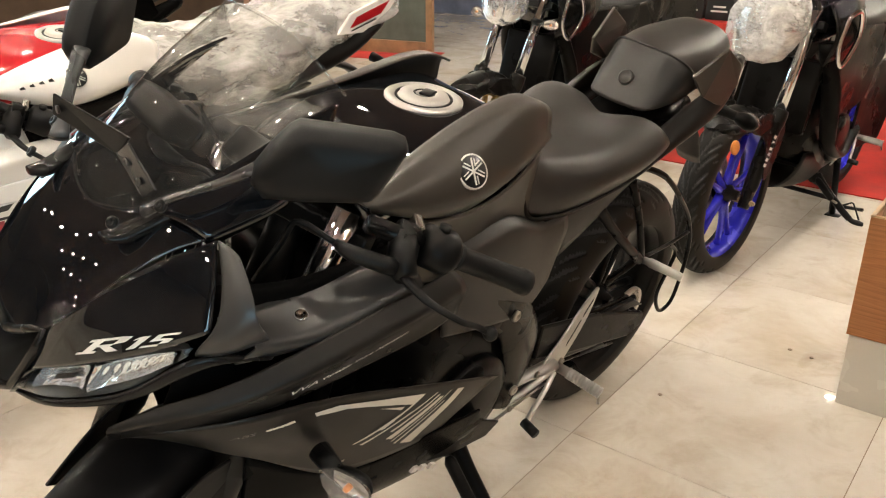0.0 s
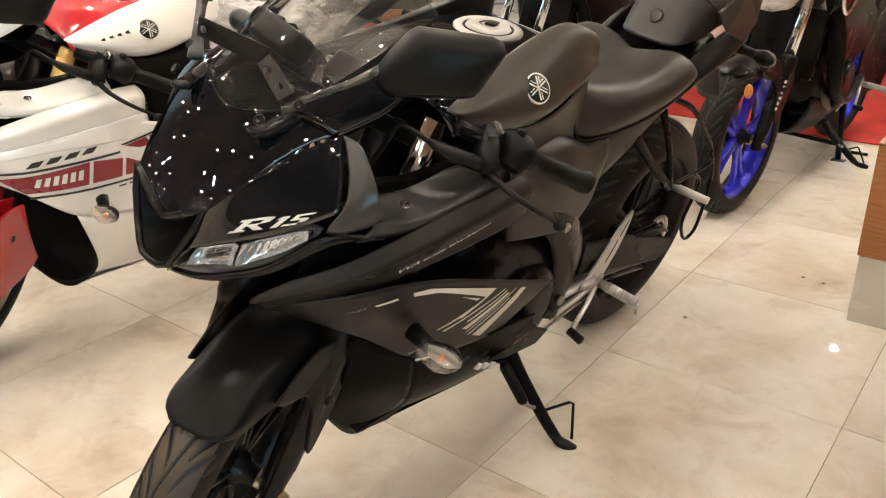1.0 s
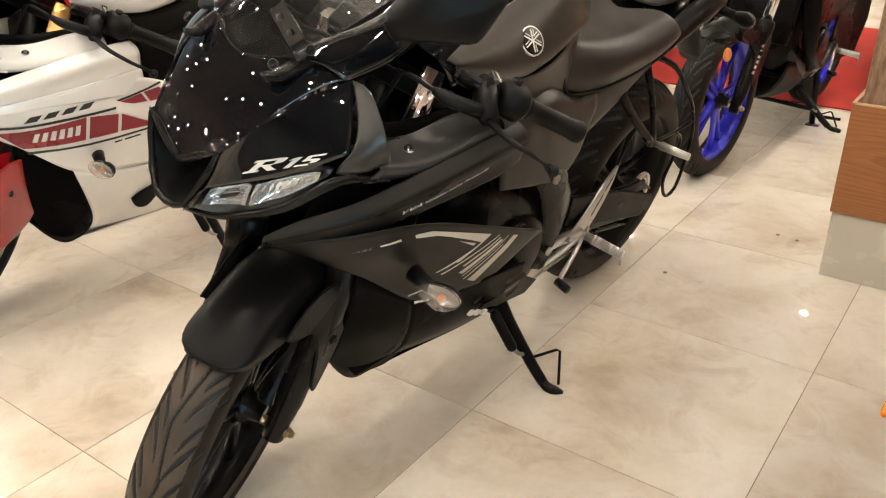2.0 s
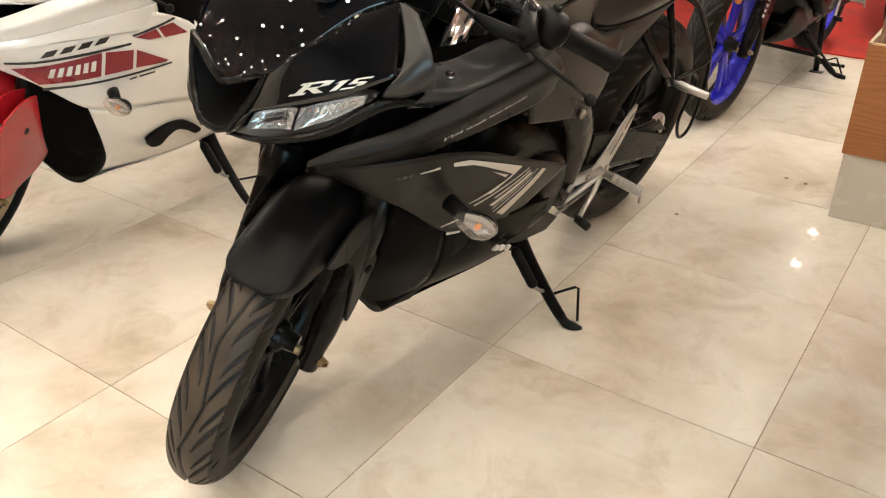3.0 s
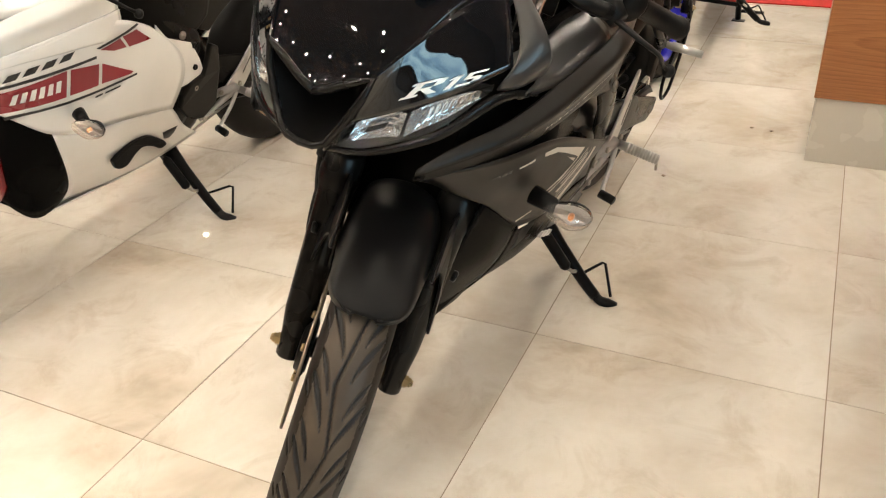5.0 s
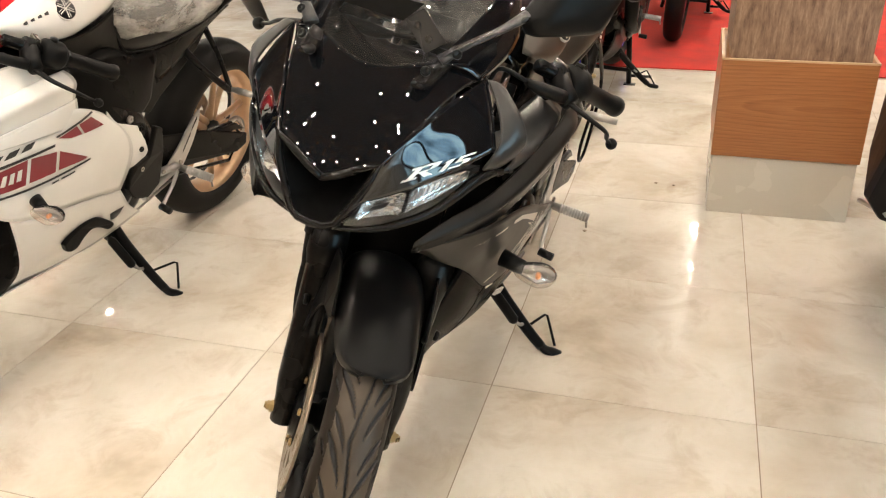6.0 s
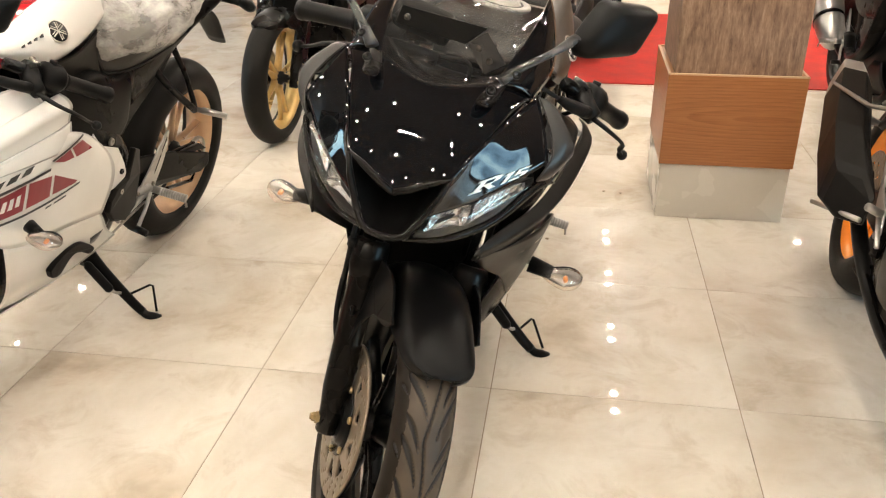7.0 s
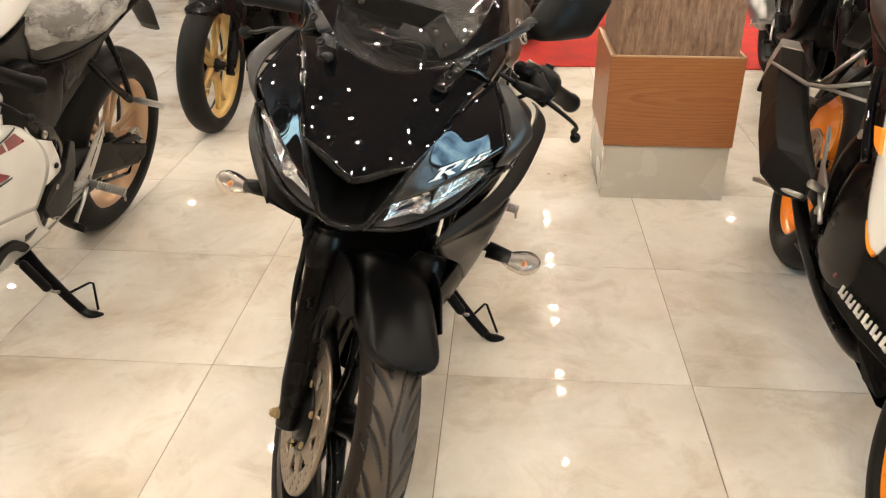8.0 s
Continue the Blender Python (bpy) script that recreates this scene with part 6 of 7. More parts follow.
part("lettering", onto(wing_sheet, lettering("VVA", (0.163, 0.7285), (0.2005, 0.738), 0.0115, 0, 0.25, 0.0), 0.0045, 0), LABEL, main_bike, "small white lettering")
part("lettering", onto(wing_sheet, lettering("Variable Valve Actuation", (0.205, 0.7395), (0.329, 0.7715), 0.0082, 0, 0.15, 0.0), 0.0045, 0), LABEL, main_bike, "small white lettering")
part("lettering", onto(open_side, lettering("ABS", (0.108, 0.660), (0.134, 0.668), 0.0065, 0, 0.3), 0.0016, 0), FAINT, main_bike, "faint grey lettering")
BADGE = [[(0.06, 0), (0.17, 0), (0.17, 1), (0.06, 1)], [(0, 0), (0.06, 0), (0.06, 0.16), (0, 0.16)], [(0.17, 0), (0.23, 0), (0.23, 0.16), (0.17, 0.16)], [(0, 0.82), (0.06, 0.82), (0.06, 1), (0, 1)],
         [(0.17, 0.82), (0.33, 0.82), (0.33, 1), (0.17, 1)], [(0.33, 0.5), (0.45, 0.58), (0.45, 0.92), (0.33, 1)], [(0.17, 0.42), (0.33, 0.42), (0.33, 0.56), (0.17, 0.56)], [(0.20, 0.42), (0.31, 0.42), (0.50, 0), (0.37, 0)],
         [(0.58, 0), (0.67, 0), (0.67, 0.8), (0.58, 0.8)], [(0.52, 0.6), (0.58, 0.64), (0.58, 0.8), (0.55, 0.76)], [(0.75, 0.66), (1.0, 0.66), (1.0, 0.8), (0.75, 0.8)], [(0.75, 0.5), (0.83, 0.5), (0.83, 0.66), (0.75, 0.66)],
         [(0.75, 0.36), (0.90, 0.36), (0.90, 0.5), (0.75, 0.5)], [(0.90, 0.14), (1.0, 0.18), (1.0, 0.42), (0.90, 0.5)], [(0.72, 0), (0.92, 0), (0.90, 0.14), (0.72, 0.14)]]
for q in BADGE:
    on_bike(main_bike, "badge_bar", [[(0.103 + 0.066 * a + 0.011 * b, 0.801 + 0.0255 * a + 0.0205 * b) for a, b in q]], cheek_sheet, SILVER, 1, "silver slanted badge bar")

on_bike(white_bike, "red_band", [[(0.115, 0.628), (0.308, 0.645), (0.308, 0.578), (0.175, 0.572)]], full_side, DRED, 0, "dark red side band")
on_bike(white_bike, "red_band", [[(0.317, 0.644), (0.392, 0.634), (0.392, 0.579), (0.317, 0.579)]], full_side, DRED)
on_bike(white_bike, "red_band", [[(0.401, 0.632), (0.498, 0.578), (0.490, 0.574), (0.401, 0.580)]], full_side, DRED)
on_bike(white_bike, "black_line", [[(0.100, 0.648), (0.385, 0.656), (0.385, 0.649), (0.104, 0.640)]], full_side, INK)
on_bike(white_bike, "black_line", [[(0.180, 0.562), (0.510, 0.570), (0.510, 0.564), (0.184, 0.554)]], full_side, INK)
on_bike(white_bike, "red_band", [[(0.395, 0.667), (0.455, 0.676), (0.475, 0.648), (0.435, 0.652)]], full_side, DRED)
on_bike(white_bike, "red_band", [[(0.463, 0.677), (0.510, 0.679), (0.560, 0.640), (0.484, 0.646)]], full_side, DRED)
on_bike(white_bike, "black_line", [[(0.385, 0.674), (0.515, 0.692), (0.520, 0.686), (0.392, 0.669)]], full_side, INK)
for k in range(6):
    y, z = 0.188 + k * 0.0185, 0.594 + k * 0.0008
    on_bike(white_bike, "badge_bar", [[(y, z), (y + 0.012, z), (y + 0.013, z + 0.029), (y + 0.002, z + 0.028)]], full_side, LABEL, 0, "", 1, 0.0035)
for k in range(4):
    y, z = 0.165 + k * 0.041, 0.657 + k * 0.0035
    on_bike(white_bike, "badge_bar", [[(y, z), (y + 0.028, z + 0.002), (y + 0.040, z + 0.018), (y + 0.013, z + 0.016)]], full_side, INK)
for k, w in enumerate((0.020, 0.045)):
    y = 0.385 + k * 0.028
    on_bike(white_bike, "print_bar", [[(y, 0.5525 + k * 0.0015), (y + w, 0.554 + k * 0.0015), (y + w, 0.549 + k * 0.0015), (y, 0.547 + k * 0.0015)]], full_side, INK)
SCOOP = [(0.160, 0.452, 0.330), (0.162, 0.490, 0.352), (0.165, 0.530, 0.362), (0.166, 0.572, 0.356), (0.164, 0.612, 0.330), (0.162, 0.632, 0.308), (0.160, 0.612, 0.300), (0.160, 0.585, 0.318), (0.160, 0.552, 0.330), (0.158, 0.525, 0.318), (0.156, 0.497, 0.296), (0.157, 0.465, 0.302)]
part("belly_scoop", prism([tuple(p) for p in spline(SCOOP + SCOOP[:1], 61)[:-1]], (0.016, 0, 0)), PLASTIC, white_bike, "black plastic belly scoop", False, 0, 0.005)
part("seat_panel", prism([(0.080, 0.80, 0.760), (0.080, 1.205, 0.745), (0.080, 1.127, 0.660), (0.080, 1.057, 0.616), (0.080, 0.958, 0.560), (0.080, 0.905, 0.518), (0.080, 0.76, 0.580)], (0.006, 0, 0)), PANEL, white_bike, "satin black panel under the seat", False, 0, 0.003)
part("fairing_infill", skin([[(0.170, 0.040, 0.700), (0.206, 0.110, 0.708), (0.226, 0.190, 0.718), (0.240, 0.300, 0.732), (0.243, 0.410, 0.742), (0.234, 0.460, 0.742)],
                             [(0.173, 0.043, 0.692), (0.211, 0.113, 0.697), (0.229, 0.190, 0.704), (0.240, 0.295, 0.708), (0.241, 0.405, 0.710), (0.228, 0.470, 0.702)],
                             [(0.172, 0.045, 0.685), (0.212, 0.115, 0.688), (0.228, 0.190, 0.692), (0.236, 0.290, 0.688), (0.236, 0.400, 0.680), (0.220, 0.480, 0.662)]], 30, 10, 1, (0, 0.3, 0.7)), WHITE, white_bike, "", True, 0.003)
part("side_tab", prism([(0.192, 0.60, 0.655), (0.186, 0.64, 0.608), (0.178, 0.73, 0.568), (0.176, 0.748, 0.54), (0.176, 0.763, 0.513), (0.176, 0.776, 0.475), (0.176, 0.745, 0.455), (0.178, 0.69, 0.455), (0.182, 0.60, 0.48)], (0.004, 0, 0)), WHITE, white_bike, "white rear edge of the fairing", False, 0, 0.001)
part("frame_plate", prism([(0.172, 0.80, 0.545), (0.172, 0.785, 0.50), (0.174, 0.765, 0.468), (0.174, 0.715, 0.456), (0.174, 0.685, 0.43), (0.174, 0.676, 0.40), (0.172, 0.70, 0.365), (0.168, 0.765, 0.335), (0.166, 0.82, 0.36), (0.168, 0.835, 0.46), (0.168, 0.83, 0.53)], (0.018, 0, 0)), PANEL, white_bike, "black lobed frame plate", False, 0, 0.004)
for y, z in ((0.735, 0.56), (0.735, 0.50), (0.735, 0.44)):
    bolt(white_bike, (0.188, y, z), (1, 0, 0), 0.008, 0.005, STEEL if z < 0.5 else DARK)
for flip in (1, -1):
    lp = [(0.150, 1.30, 0.925), (0.152, 1.345, 0.985), (0.150, 1.56, 1.055), (0.152, 1.50, 0.985), (0.154, 1.40, 0.925)]
    fin = part("tail_fin", prism([(x * flip, y, z) for x, y, z in lp], (-0.012 * flip, 0, 0)), WHITE, white_bike, "white pointed tail fin", False, 0, 0.004)
    lp = [(0.156, 1.345, 0.945), (0.156, 1.365, 0.975), (0.156, 1.49, 1.015), (0.156, 1.46, 0.978)]
    part("red_band", prism([(x * flip, y, z) for x, y, z in lp], (-0.003 * flip, 0, 0)), RED, fin, "", False)
    lp = [(0.156, 1.35, 0.934), (0.156, 1.352, 0.938), (0.156, 1.445, 0.967), (0.156, 1.44, 0.961)]
    part("black_line", prism([(x * flip, y, z) for x, y, z in lp], (-0.003 * flip, 0, 0)), INK, fin, "", False)
for k in range(4):
    part("hatch_mark", box(0.002, 0.009, 0.026, pose(0.1635 - 0.001 * k, 0.405 + 0.021 * k, 0.902 + 0.003 * k, 35, 25)), INK, white_bike, "", False)
# loose packing film over the white machine's seat
bm = body([(0.66, 0, 0.90, 0.10, 0.04), (0.76, 0, 0.865, 0.155, 0.085), (0.95, 0, 0.84, 0.176, 0.078), (1.10, 0, 0.86, 0.176, 0.085), (1.20, 0, 0.90, 0.160, 0.070), (1.30, 0, 0.93, 0.14, 0.07), (1.58, 0, 0.975, 0.11, 0.05)], 60, 60, 3.4)
for v in bm.verts:
    v.co += Vector(noise.noise_vector(v.co * 16)) * 0.016 + Vector(noise.noise_vector(v.co * 45)) * 0.005
film = part("packing_film", bm, FILM, None)
film.matrix_world = pose(-1.363, -0.502, 0, 0, 12.37, -4.0)
tagged(film, "crumpled clear packing film draped over the seat", "plastic film")


# ---- the naked motorcycle ----
def naked_bike(name, label, m, M, steer=0.0, film=False):
    bike = thing(name, label, "motorcycle", m, "motorcycles on show")
    S = steering(steer)
    wheel(bike, "front_wheel", S @ Matrix.Translation((0, 0.012, 0.296)), 0.299, 0.110, M["wheel"], 2 * math.pi * 0.292 / 16 if film else 0.0, 420 if film else 96, 61 if film else 15, 0.139, -0.062)
    wheel(bike, "rear_wheel", Matrix.Translation((0, 1.33, 0.30)), 0.302, 0.138, M["wheel"], 0.0, 96, 15)
    for flip in (1, -1):
        fork(bike, flip, S, CHROME, MATTE)
    fender(bike, S, MATTE, MATTE)
    lamp = part("headlamp", body([(0.06, 0, 0.87, 0.05, 0.06), (0.09, 0, 0.87, 0.085, 0.09), (0.16, 0, 0.88, 0.09, 0.09), (0.22, 0, 0.88, 0.05, 0.05)], 24, 14, 2.4, S), REFLECT, bike, "silver headlamp")
    part("lens", body([(0.05, 0, 0.87, 0.03, 0.035), (0.065, 0, 0.87, 0.07, 0.075), (0.088, 0, 0.87, 0.083, 0.088)], 24, 8, 2.4, S), LENS, lamp, "", True, 0, 0, False)
    if film:
        bm = body([(0.02, 0, 0.86, 0.06, 0.07), (0.05, 0, 0.86, 0.11, 0.115), (0.15, 0, 0.88, 0.12, 0.125), (0.25, 0, 0.89, 0.08, 0.08)], 40, 26, 2.3, S)
        for v in bm.verts:
            v.co += Vector(noise.noise_vector(v.co * 22)) * 0.012
        part("packing_film", bm, FILM, lamp, "crumpled clear packing film")
    part("triple_clamp", prism([(-0.12, 0.285, 0.845), (0.12, 0.285, 0.845), (0.12, 0.325, 0.83), (-0.12, 0.325, 0.83)], (0, 0.012, 0.026), S), DARK, bike, "", False, 0, 0.003)
    bar = part("handlebar", sweep([(-0.36, 0.42, 1.03), (-0.22, 0.34, 1.06), (-0.1, 0.33, 0.96), (0.1, 0.33, 0.96), (0.22, 0.34, 1.06), (0.36, 0.42, 1.03)], 0.011, 12, 40, S), DARK, bike, "black tubular handlebar")
    for flip in (1, -1):
        part("grip", sweep([(0.25 * flip, 0.355, 1.06), (0.38 * flip, 0.43, 1.028)], 0.017, 14, 0, S), GRIP, bar)
        part("lever", sweep([(0.2 * flip, 0.30, 1.05), (0.28 * flip, 0.28, 1.03), (0.37 * flip, 0.33, 1.0)], 0.006, 8, 12, S), DARK, bar)
        if not film:
            indicator(bike, (0.1 * flip, 0.2, 0.80), (0.19 * flip, 0.19, 0.80), S)
        if film and flip > 0:
            part("side_reflector", lathe([(0, 0.024), (0.006, 0.024), (0.009, 0.02), (0.009, 0.0003)], 24, S @ toward((0.078 * flip, -0.150, 0.508), (0.80 * flip, -0.6, 0.1)) @ Matrix.Diagonal((1, 0.62, 1, 1))), AMBER, bike, "round amber reflector")
        part("tank_shroud", skin([[(0.12, 0.30, 0.93), (0.15, 0.42, 0.96), (0.14, 0.58, 0.95)], [(0.17, 0.27, 0.84), (0.2, 0.42, 0.85), (0.16, 0.62, 0.85)], [(0.14, 0.30, 0.72), (0.17, 0.42, 0.73), (0.14, 0.60, 0.76)]], 16, 12, flip, (0, 0.5, 0.8)), M["shroud"], bike, "", True, 0.004)
        ring = [(0.19 * flip, 0.30, 0.90), (0.205 * flip, 0.36, 0.91), (0.205 * flip, 0.40, 0.82), (0.19 * flip, 0.33, 0.73), (0.18 * flip, 0.29, 0.80)]
        part("shroud_trim", sweep(ring + ring[:1], 0.008, 8, 30), CHROME, bike, "chrome trim ring")
        foot_control(bike, flip)
        part("swing_arm", sweep([(0.11 * flip, 0.85, 0.37), (0.115 * flip, 1.35, 0.30)], 0.028, 10), DARK, bike)
        part("side_cover", skin([[(0.12, 0.72, 0.78), (0.13, 0.95, 0.78)], [(0.14, 0.74, 0.70), (0.14, 0.92, 0.70)], [(0.12, 0.78, 0.60), (0.12, 0.88, 0.62)]], 10, 8, flip, (0, 0.8, 0.7)), M["cover"], bike, "", True, 0.004)
    part("tank", body([(0.30, 0, 0.86, 0.09, 0.08), (0.38, 0, 0.89, 0.14, 0.11), (0.55, 0, 0.90, 0.15, 0.11), (0.70, 0, 0.87, 0.11, 0.08), (0.76, 0, 0.84, 0.06, 0.04)], 28, 20, 2.6), M["tank"], bike, M["tank_label"])
    part("seat", body([(0.70, 0, 0.82, 0.08, 0.03), (0.85, 0, 0.81, 0.13, 0.05), (1.05, 0, 0.83, 0.14, 0.05), (1.2, 0, 0.88, 0.12, 0.05), (1.5, 0, 0.91, 0.09, 0.035)], 24, 22, 3.0), SEATM, bike, "black dual seat")
    part("tail", body([(1.1, 0, 0.80, 0.13, 0.04), (1.4, 0, 0.86, 0.11, 0.035), (1.65, 0, 0.90, 0.05, 0.02)], 20, 14, 3.0), M["shroud"], bike)
    part("engine", body([(0.42, 0, 0.45, 0.10, 0.10), (0.52, 0, 0.50, 0.14, 0.2), (0.66, 0, 0.45, 0.15, 0.2), (0.80, 0, 0.40, 0.14, 0.15), (0.88, 0, 0.40, 0.1, 0.1)], 20, 14, 5.0), DARK, bike, "black engine block")
    part("radiator", box(0.26, 0.045, 0.26, pose(0, 0.335, 0.60, -14), None, 0.012), FRAMEBLACK, bike, "black radiator behind the front wheel")
    # Added dark plate that keeps the rear wheel out of sight.
    part("rear_cover_plate", prism([(0.150, 0.86, 0.63), (0.150, 1.10, 0.66), (0.150, 1.40, 0.60), (0.150, 1.44, 0.42), (0.150, 1.34, 0.27), (0.150, 1.00, 0.29), (0.150, 0.86, 0.36)], (0.012, 0, 0)), FRAMEBLACK, bike, "black plate added to cover the rear wheel", False, 0, 0.006)
    for flip in (1, -1):
        part("frame_cradle", sweep([(0.13 * flip, 0.33, 0.80), (0.165 * flip, 0.40, 0.62), (0.170 * flip, 0.50, 0.42), (0.165 * flip, 0.72, 0.33), (0.150 * flip, 0.90, 0.40)], [0.03, 0.035, 0.030, 0.028, 0.028], 12, 24, None, None, 0.6), FRAMEBLACK, bike)
        part("side_frame", skin([[(0.155, 0.34, 0.84), (0.175, 0.60, 0.84), (0.155, 0.95, 0.82), (0.12, 1.30, 0.84)], [(0.170, 0.38, 0.70), (0.180, 0.62, 0.68), (0.160, 0.98, 0.68), (0.125, 1.28, 0.74)], [(0.160, 0.42, 0.56), (0.170, 0.64, 0.52), (0.155, 0.94, 0.54), (0.13, 1.16, 0.64)]], 20, 16, flip, (0, 0.7, 0.7)), FRAMEBLACK, bike, "", True, 0.004)
    if film:
        for k in range(6):
            part("print_bar", box(0.002, 0.010, 0.011, S @ pose(0.112, 0.044 + 0.0085 * k, 0.415 + 0.0182 * k, -25, 0, -20)), LABEL, bike, "", False)
    part("engine_cover", lathe([(0, 0.10), (0.025, 0.095), (0.035, 0.07), (0.037, 0.0003)], 28, toward((0.14, 0.68, 0.40), (1, 0, 0))), DARK, bike)
    part("belly_cowl", skin([both([(0, 0.40, 0.22), (0.1, 0.40, 0.30), (0.12, 0.42, 0.38)]), both([(0, 0.60, 0.19), (0.12, 0.60, 0.25), (0.14, 0.62, 0.36)]), both([(0, 0.82, 0.22), (0.11, 0.82, 0.28), (0.13, 0.80, 0.34)])], 20, 14, 1, (0, 0.6, 0.5)), PLASTIC, bike, "", True, 0.004)
    if M.get("upswept"):
        ex = part("exhaust", sweep([(-0.06, 0.42, 0.35), (-0.07, 0.44, 0.22), (-0.1, 0.7, 0.2), (-0.17, 0.98, 0.33)], 0.02, 14, 24), DARK, bike, "black exhaust pipe")
        part("silencer", sweep([(-0.18, 0.99, 0.33), (-0.195, 1.03, 0.36), (-0.215, 1.14, 0.45), (-0.22, 1.28, 0.56), (-0.22, 1.40, 0.66), (-0.22, 1.43, 0.685)], [0.035, 0.058, 0.072, 0.075, 0.066, 0.05], 24, 24, None, None, 1.15), ALLOY, ex, "bulging silver silencer swept upwards")
        part("silencer_band", sweep([(-0.212, 1.10, 0.418), (-0.213, 1.112, 0.428)], 0.072, 24, 0, None, None, 1.15), DARK, ex)
    else:
        part("exhaust", sweep([(-0.06, 0.42, 0.35), (-0.07, 0.44, 0.22), (-0.1, 0.7, 0.2), (-0.16, 1.0, 0.33), (-0.18, 1.35, 0.45)], [0.02, 0.02, 0.025, 0.055, 0.05], 14, 24), M.get("exhaust", DARK), bike, "tubular exhaust with its silencer")
    ms = part("centre_stand", sweep([(0.13, 0.86, 0.30), (0.16, 0.90, 0.02)], 0.014, 10), DARK, bike, "black centre stand")
    part("stand_leg", sweep([(-0.13, 0.86, 0.30), (-0.16, 0.90, 0.02)], 0.014, 10), DARK, ms)
    part("stand_bar", sweep([(-0.15, 0.88, 0.09), (0.15, 0.88, 0.09)], 0.010, 10), DARK, ms)
    part("stand_foot", box(0.06, 0.05, 0.012, pose(0.165, 0.905, 0.008), None, 0.003), DARK, ms)
    part("stand_tang", sweep([(0.155, 0.89, 0.06), (0.26, 0.97, 0.045)], 0.008, 8), DARK, ms)
    side_stand(bike)
    return bike


naked_bike("naked_motorcycle", "dark naked motorcycle with blue wheels and film-wrapped headlamp", pose(-0.12, 1.80, 0, 0, 4, -3), dict(wheel=BLUE, tank=GLOSS, shroud=MATTE, cover=MATTE, tank_label="black fuel tank"), -3, True)
naked_bike("naked_motorcycle", "black naked motorcycle with gold wheels", pose(-1.185, 1.80, 0, 0, 4, -3), dict(wheel=GOLD, tank=GLOSS, shroud=MATTE, cover=MATTE, tank_label="black fuel tank"), 0)

naked_bike("naked_motorcycle", "black naked motorcycle with an upswept silver silencer", pose(1.52, 1.60, 0, 0, 4, -3), dict(wheel=DARK, tank=GLOSS, shroud=MATTE, cover=MATTE, upswept=True, tank_label="black fuel tank"), 0)

red_bike = naked_bike("naked_motorcycle", "red and black naked motorcycle on the red carpet", pose(0.26, 3.70, 0.008, 0, 4, -3), dict(wheel=DRED, exhaust=ALLOY, tank=RED, shroud=MATTE, cover=MATTE, tank_label="red fuel tank"), 0)
for x, y, turn in ((2.75, 4.6, 178), (-0.75, 3.9, -3), (-1.9, 3.9, -3)):
    copy_thing(red_bike, pose(x, y, 0.008, 0, 4, turn))
copy_thing(right_bike, pose(-2.42, -0.50, 0, 0, 12.37, -5.35))


SPECKS = ((0.304, 1.366, 20), (0.368, 1.356, 70), (0.102, 0.897, 120))


# ---- the showroom ----
pillar = thing("pillar", "square pillar with pale stone plinth, teak band and streaked laminate", "pillar", None, "", "structure")
cx, cy, hw = 0.703, 1.370, 0.221
part("plinth", box(2 * hw, 2 * hw, 0.205, pose(cx, cy, 0.1025), None, 0.003), STONE, pillar, "pale stone plinth", False)
part("wood_band", box(2 * hw + 0.012, 2 * hw + 0.012, 0.318, pose(cx, cy, 0.365), None, 0.002), TEAK, pillar, "teak veneer band", False)
for dx, dy, ex, ey in ((0, -1, 1, 0), (0, 1, 1, 0), (-1, 0, 0, 1), (1, 0, 0, 1)):
    r = hw + 0.002
    part("edging", box(2 * r * ex + 0.010, 2 * r * ey + 0.010, 0.005, pose(cx + dx * r, cy + dy * r, 0.5265), None, 0.001), EDGE, pillar, "pale wood edging", False)
part("shaft", box(2 * hw - 0.03, 2 * hw - 0.03, CEIL - 0.524, pose(cx, cy, (CEIL + 0.524) / 2), None, 0.002), BARK, pillar, "streaked brown laminate shaft", False)

X0, X1, Y0, Y1 = -7.2, 4.2, -4.8, 7.8
for sx, sy, m in ((4.6, 2.25, pose(1.25, 3.03 + 1.125, 0.0035)), (1.9, 0.55, pose(-4.75, 4.62, 0.0035, 0, 0, 15))):
    carpet = part("carpet", box(sx, sy, 0.006, None, None, 0.002), CARPETM, None, "", False)
    carpet.matrix_world = m
    tagged(carpet, "bright red show carpet laid on the floor tiles", "carpet", "", "structure")
for nm, sx, sy, x, y in (("wall_north", X1 - X0 + 0.4, 0.2, (X0 + X1) / 2, Y1 + 0.1),):
    w = part(nm, box(sx, sy, CEIL, pose(x, y, CEIL / 2)), WALLM, None, "", False)
    tagged(w, "plain cream painted showroom wall", "wall", "", "structure")
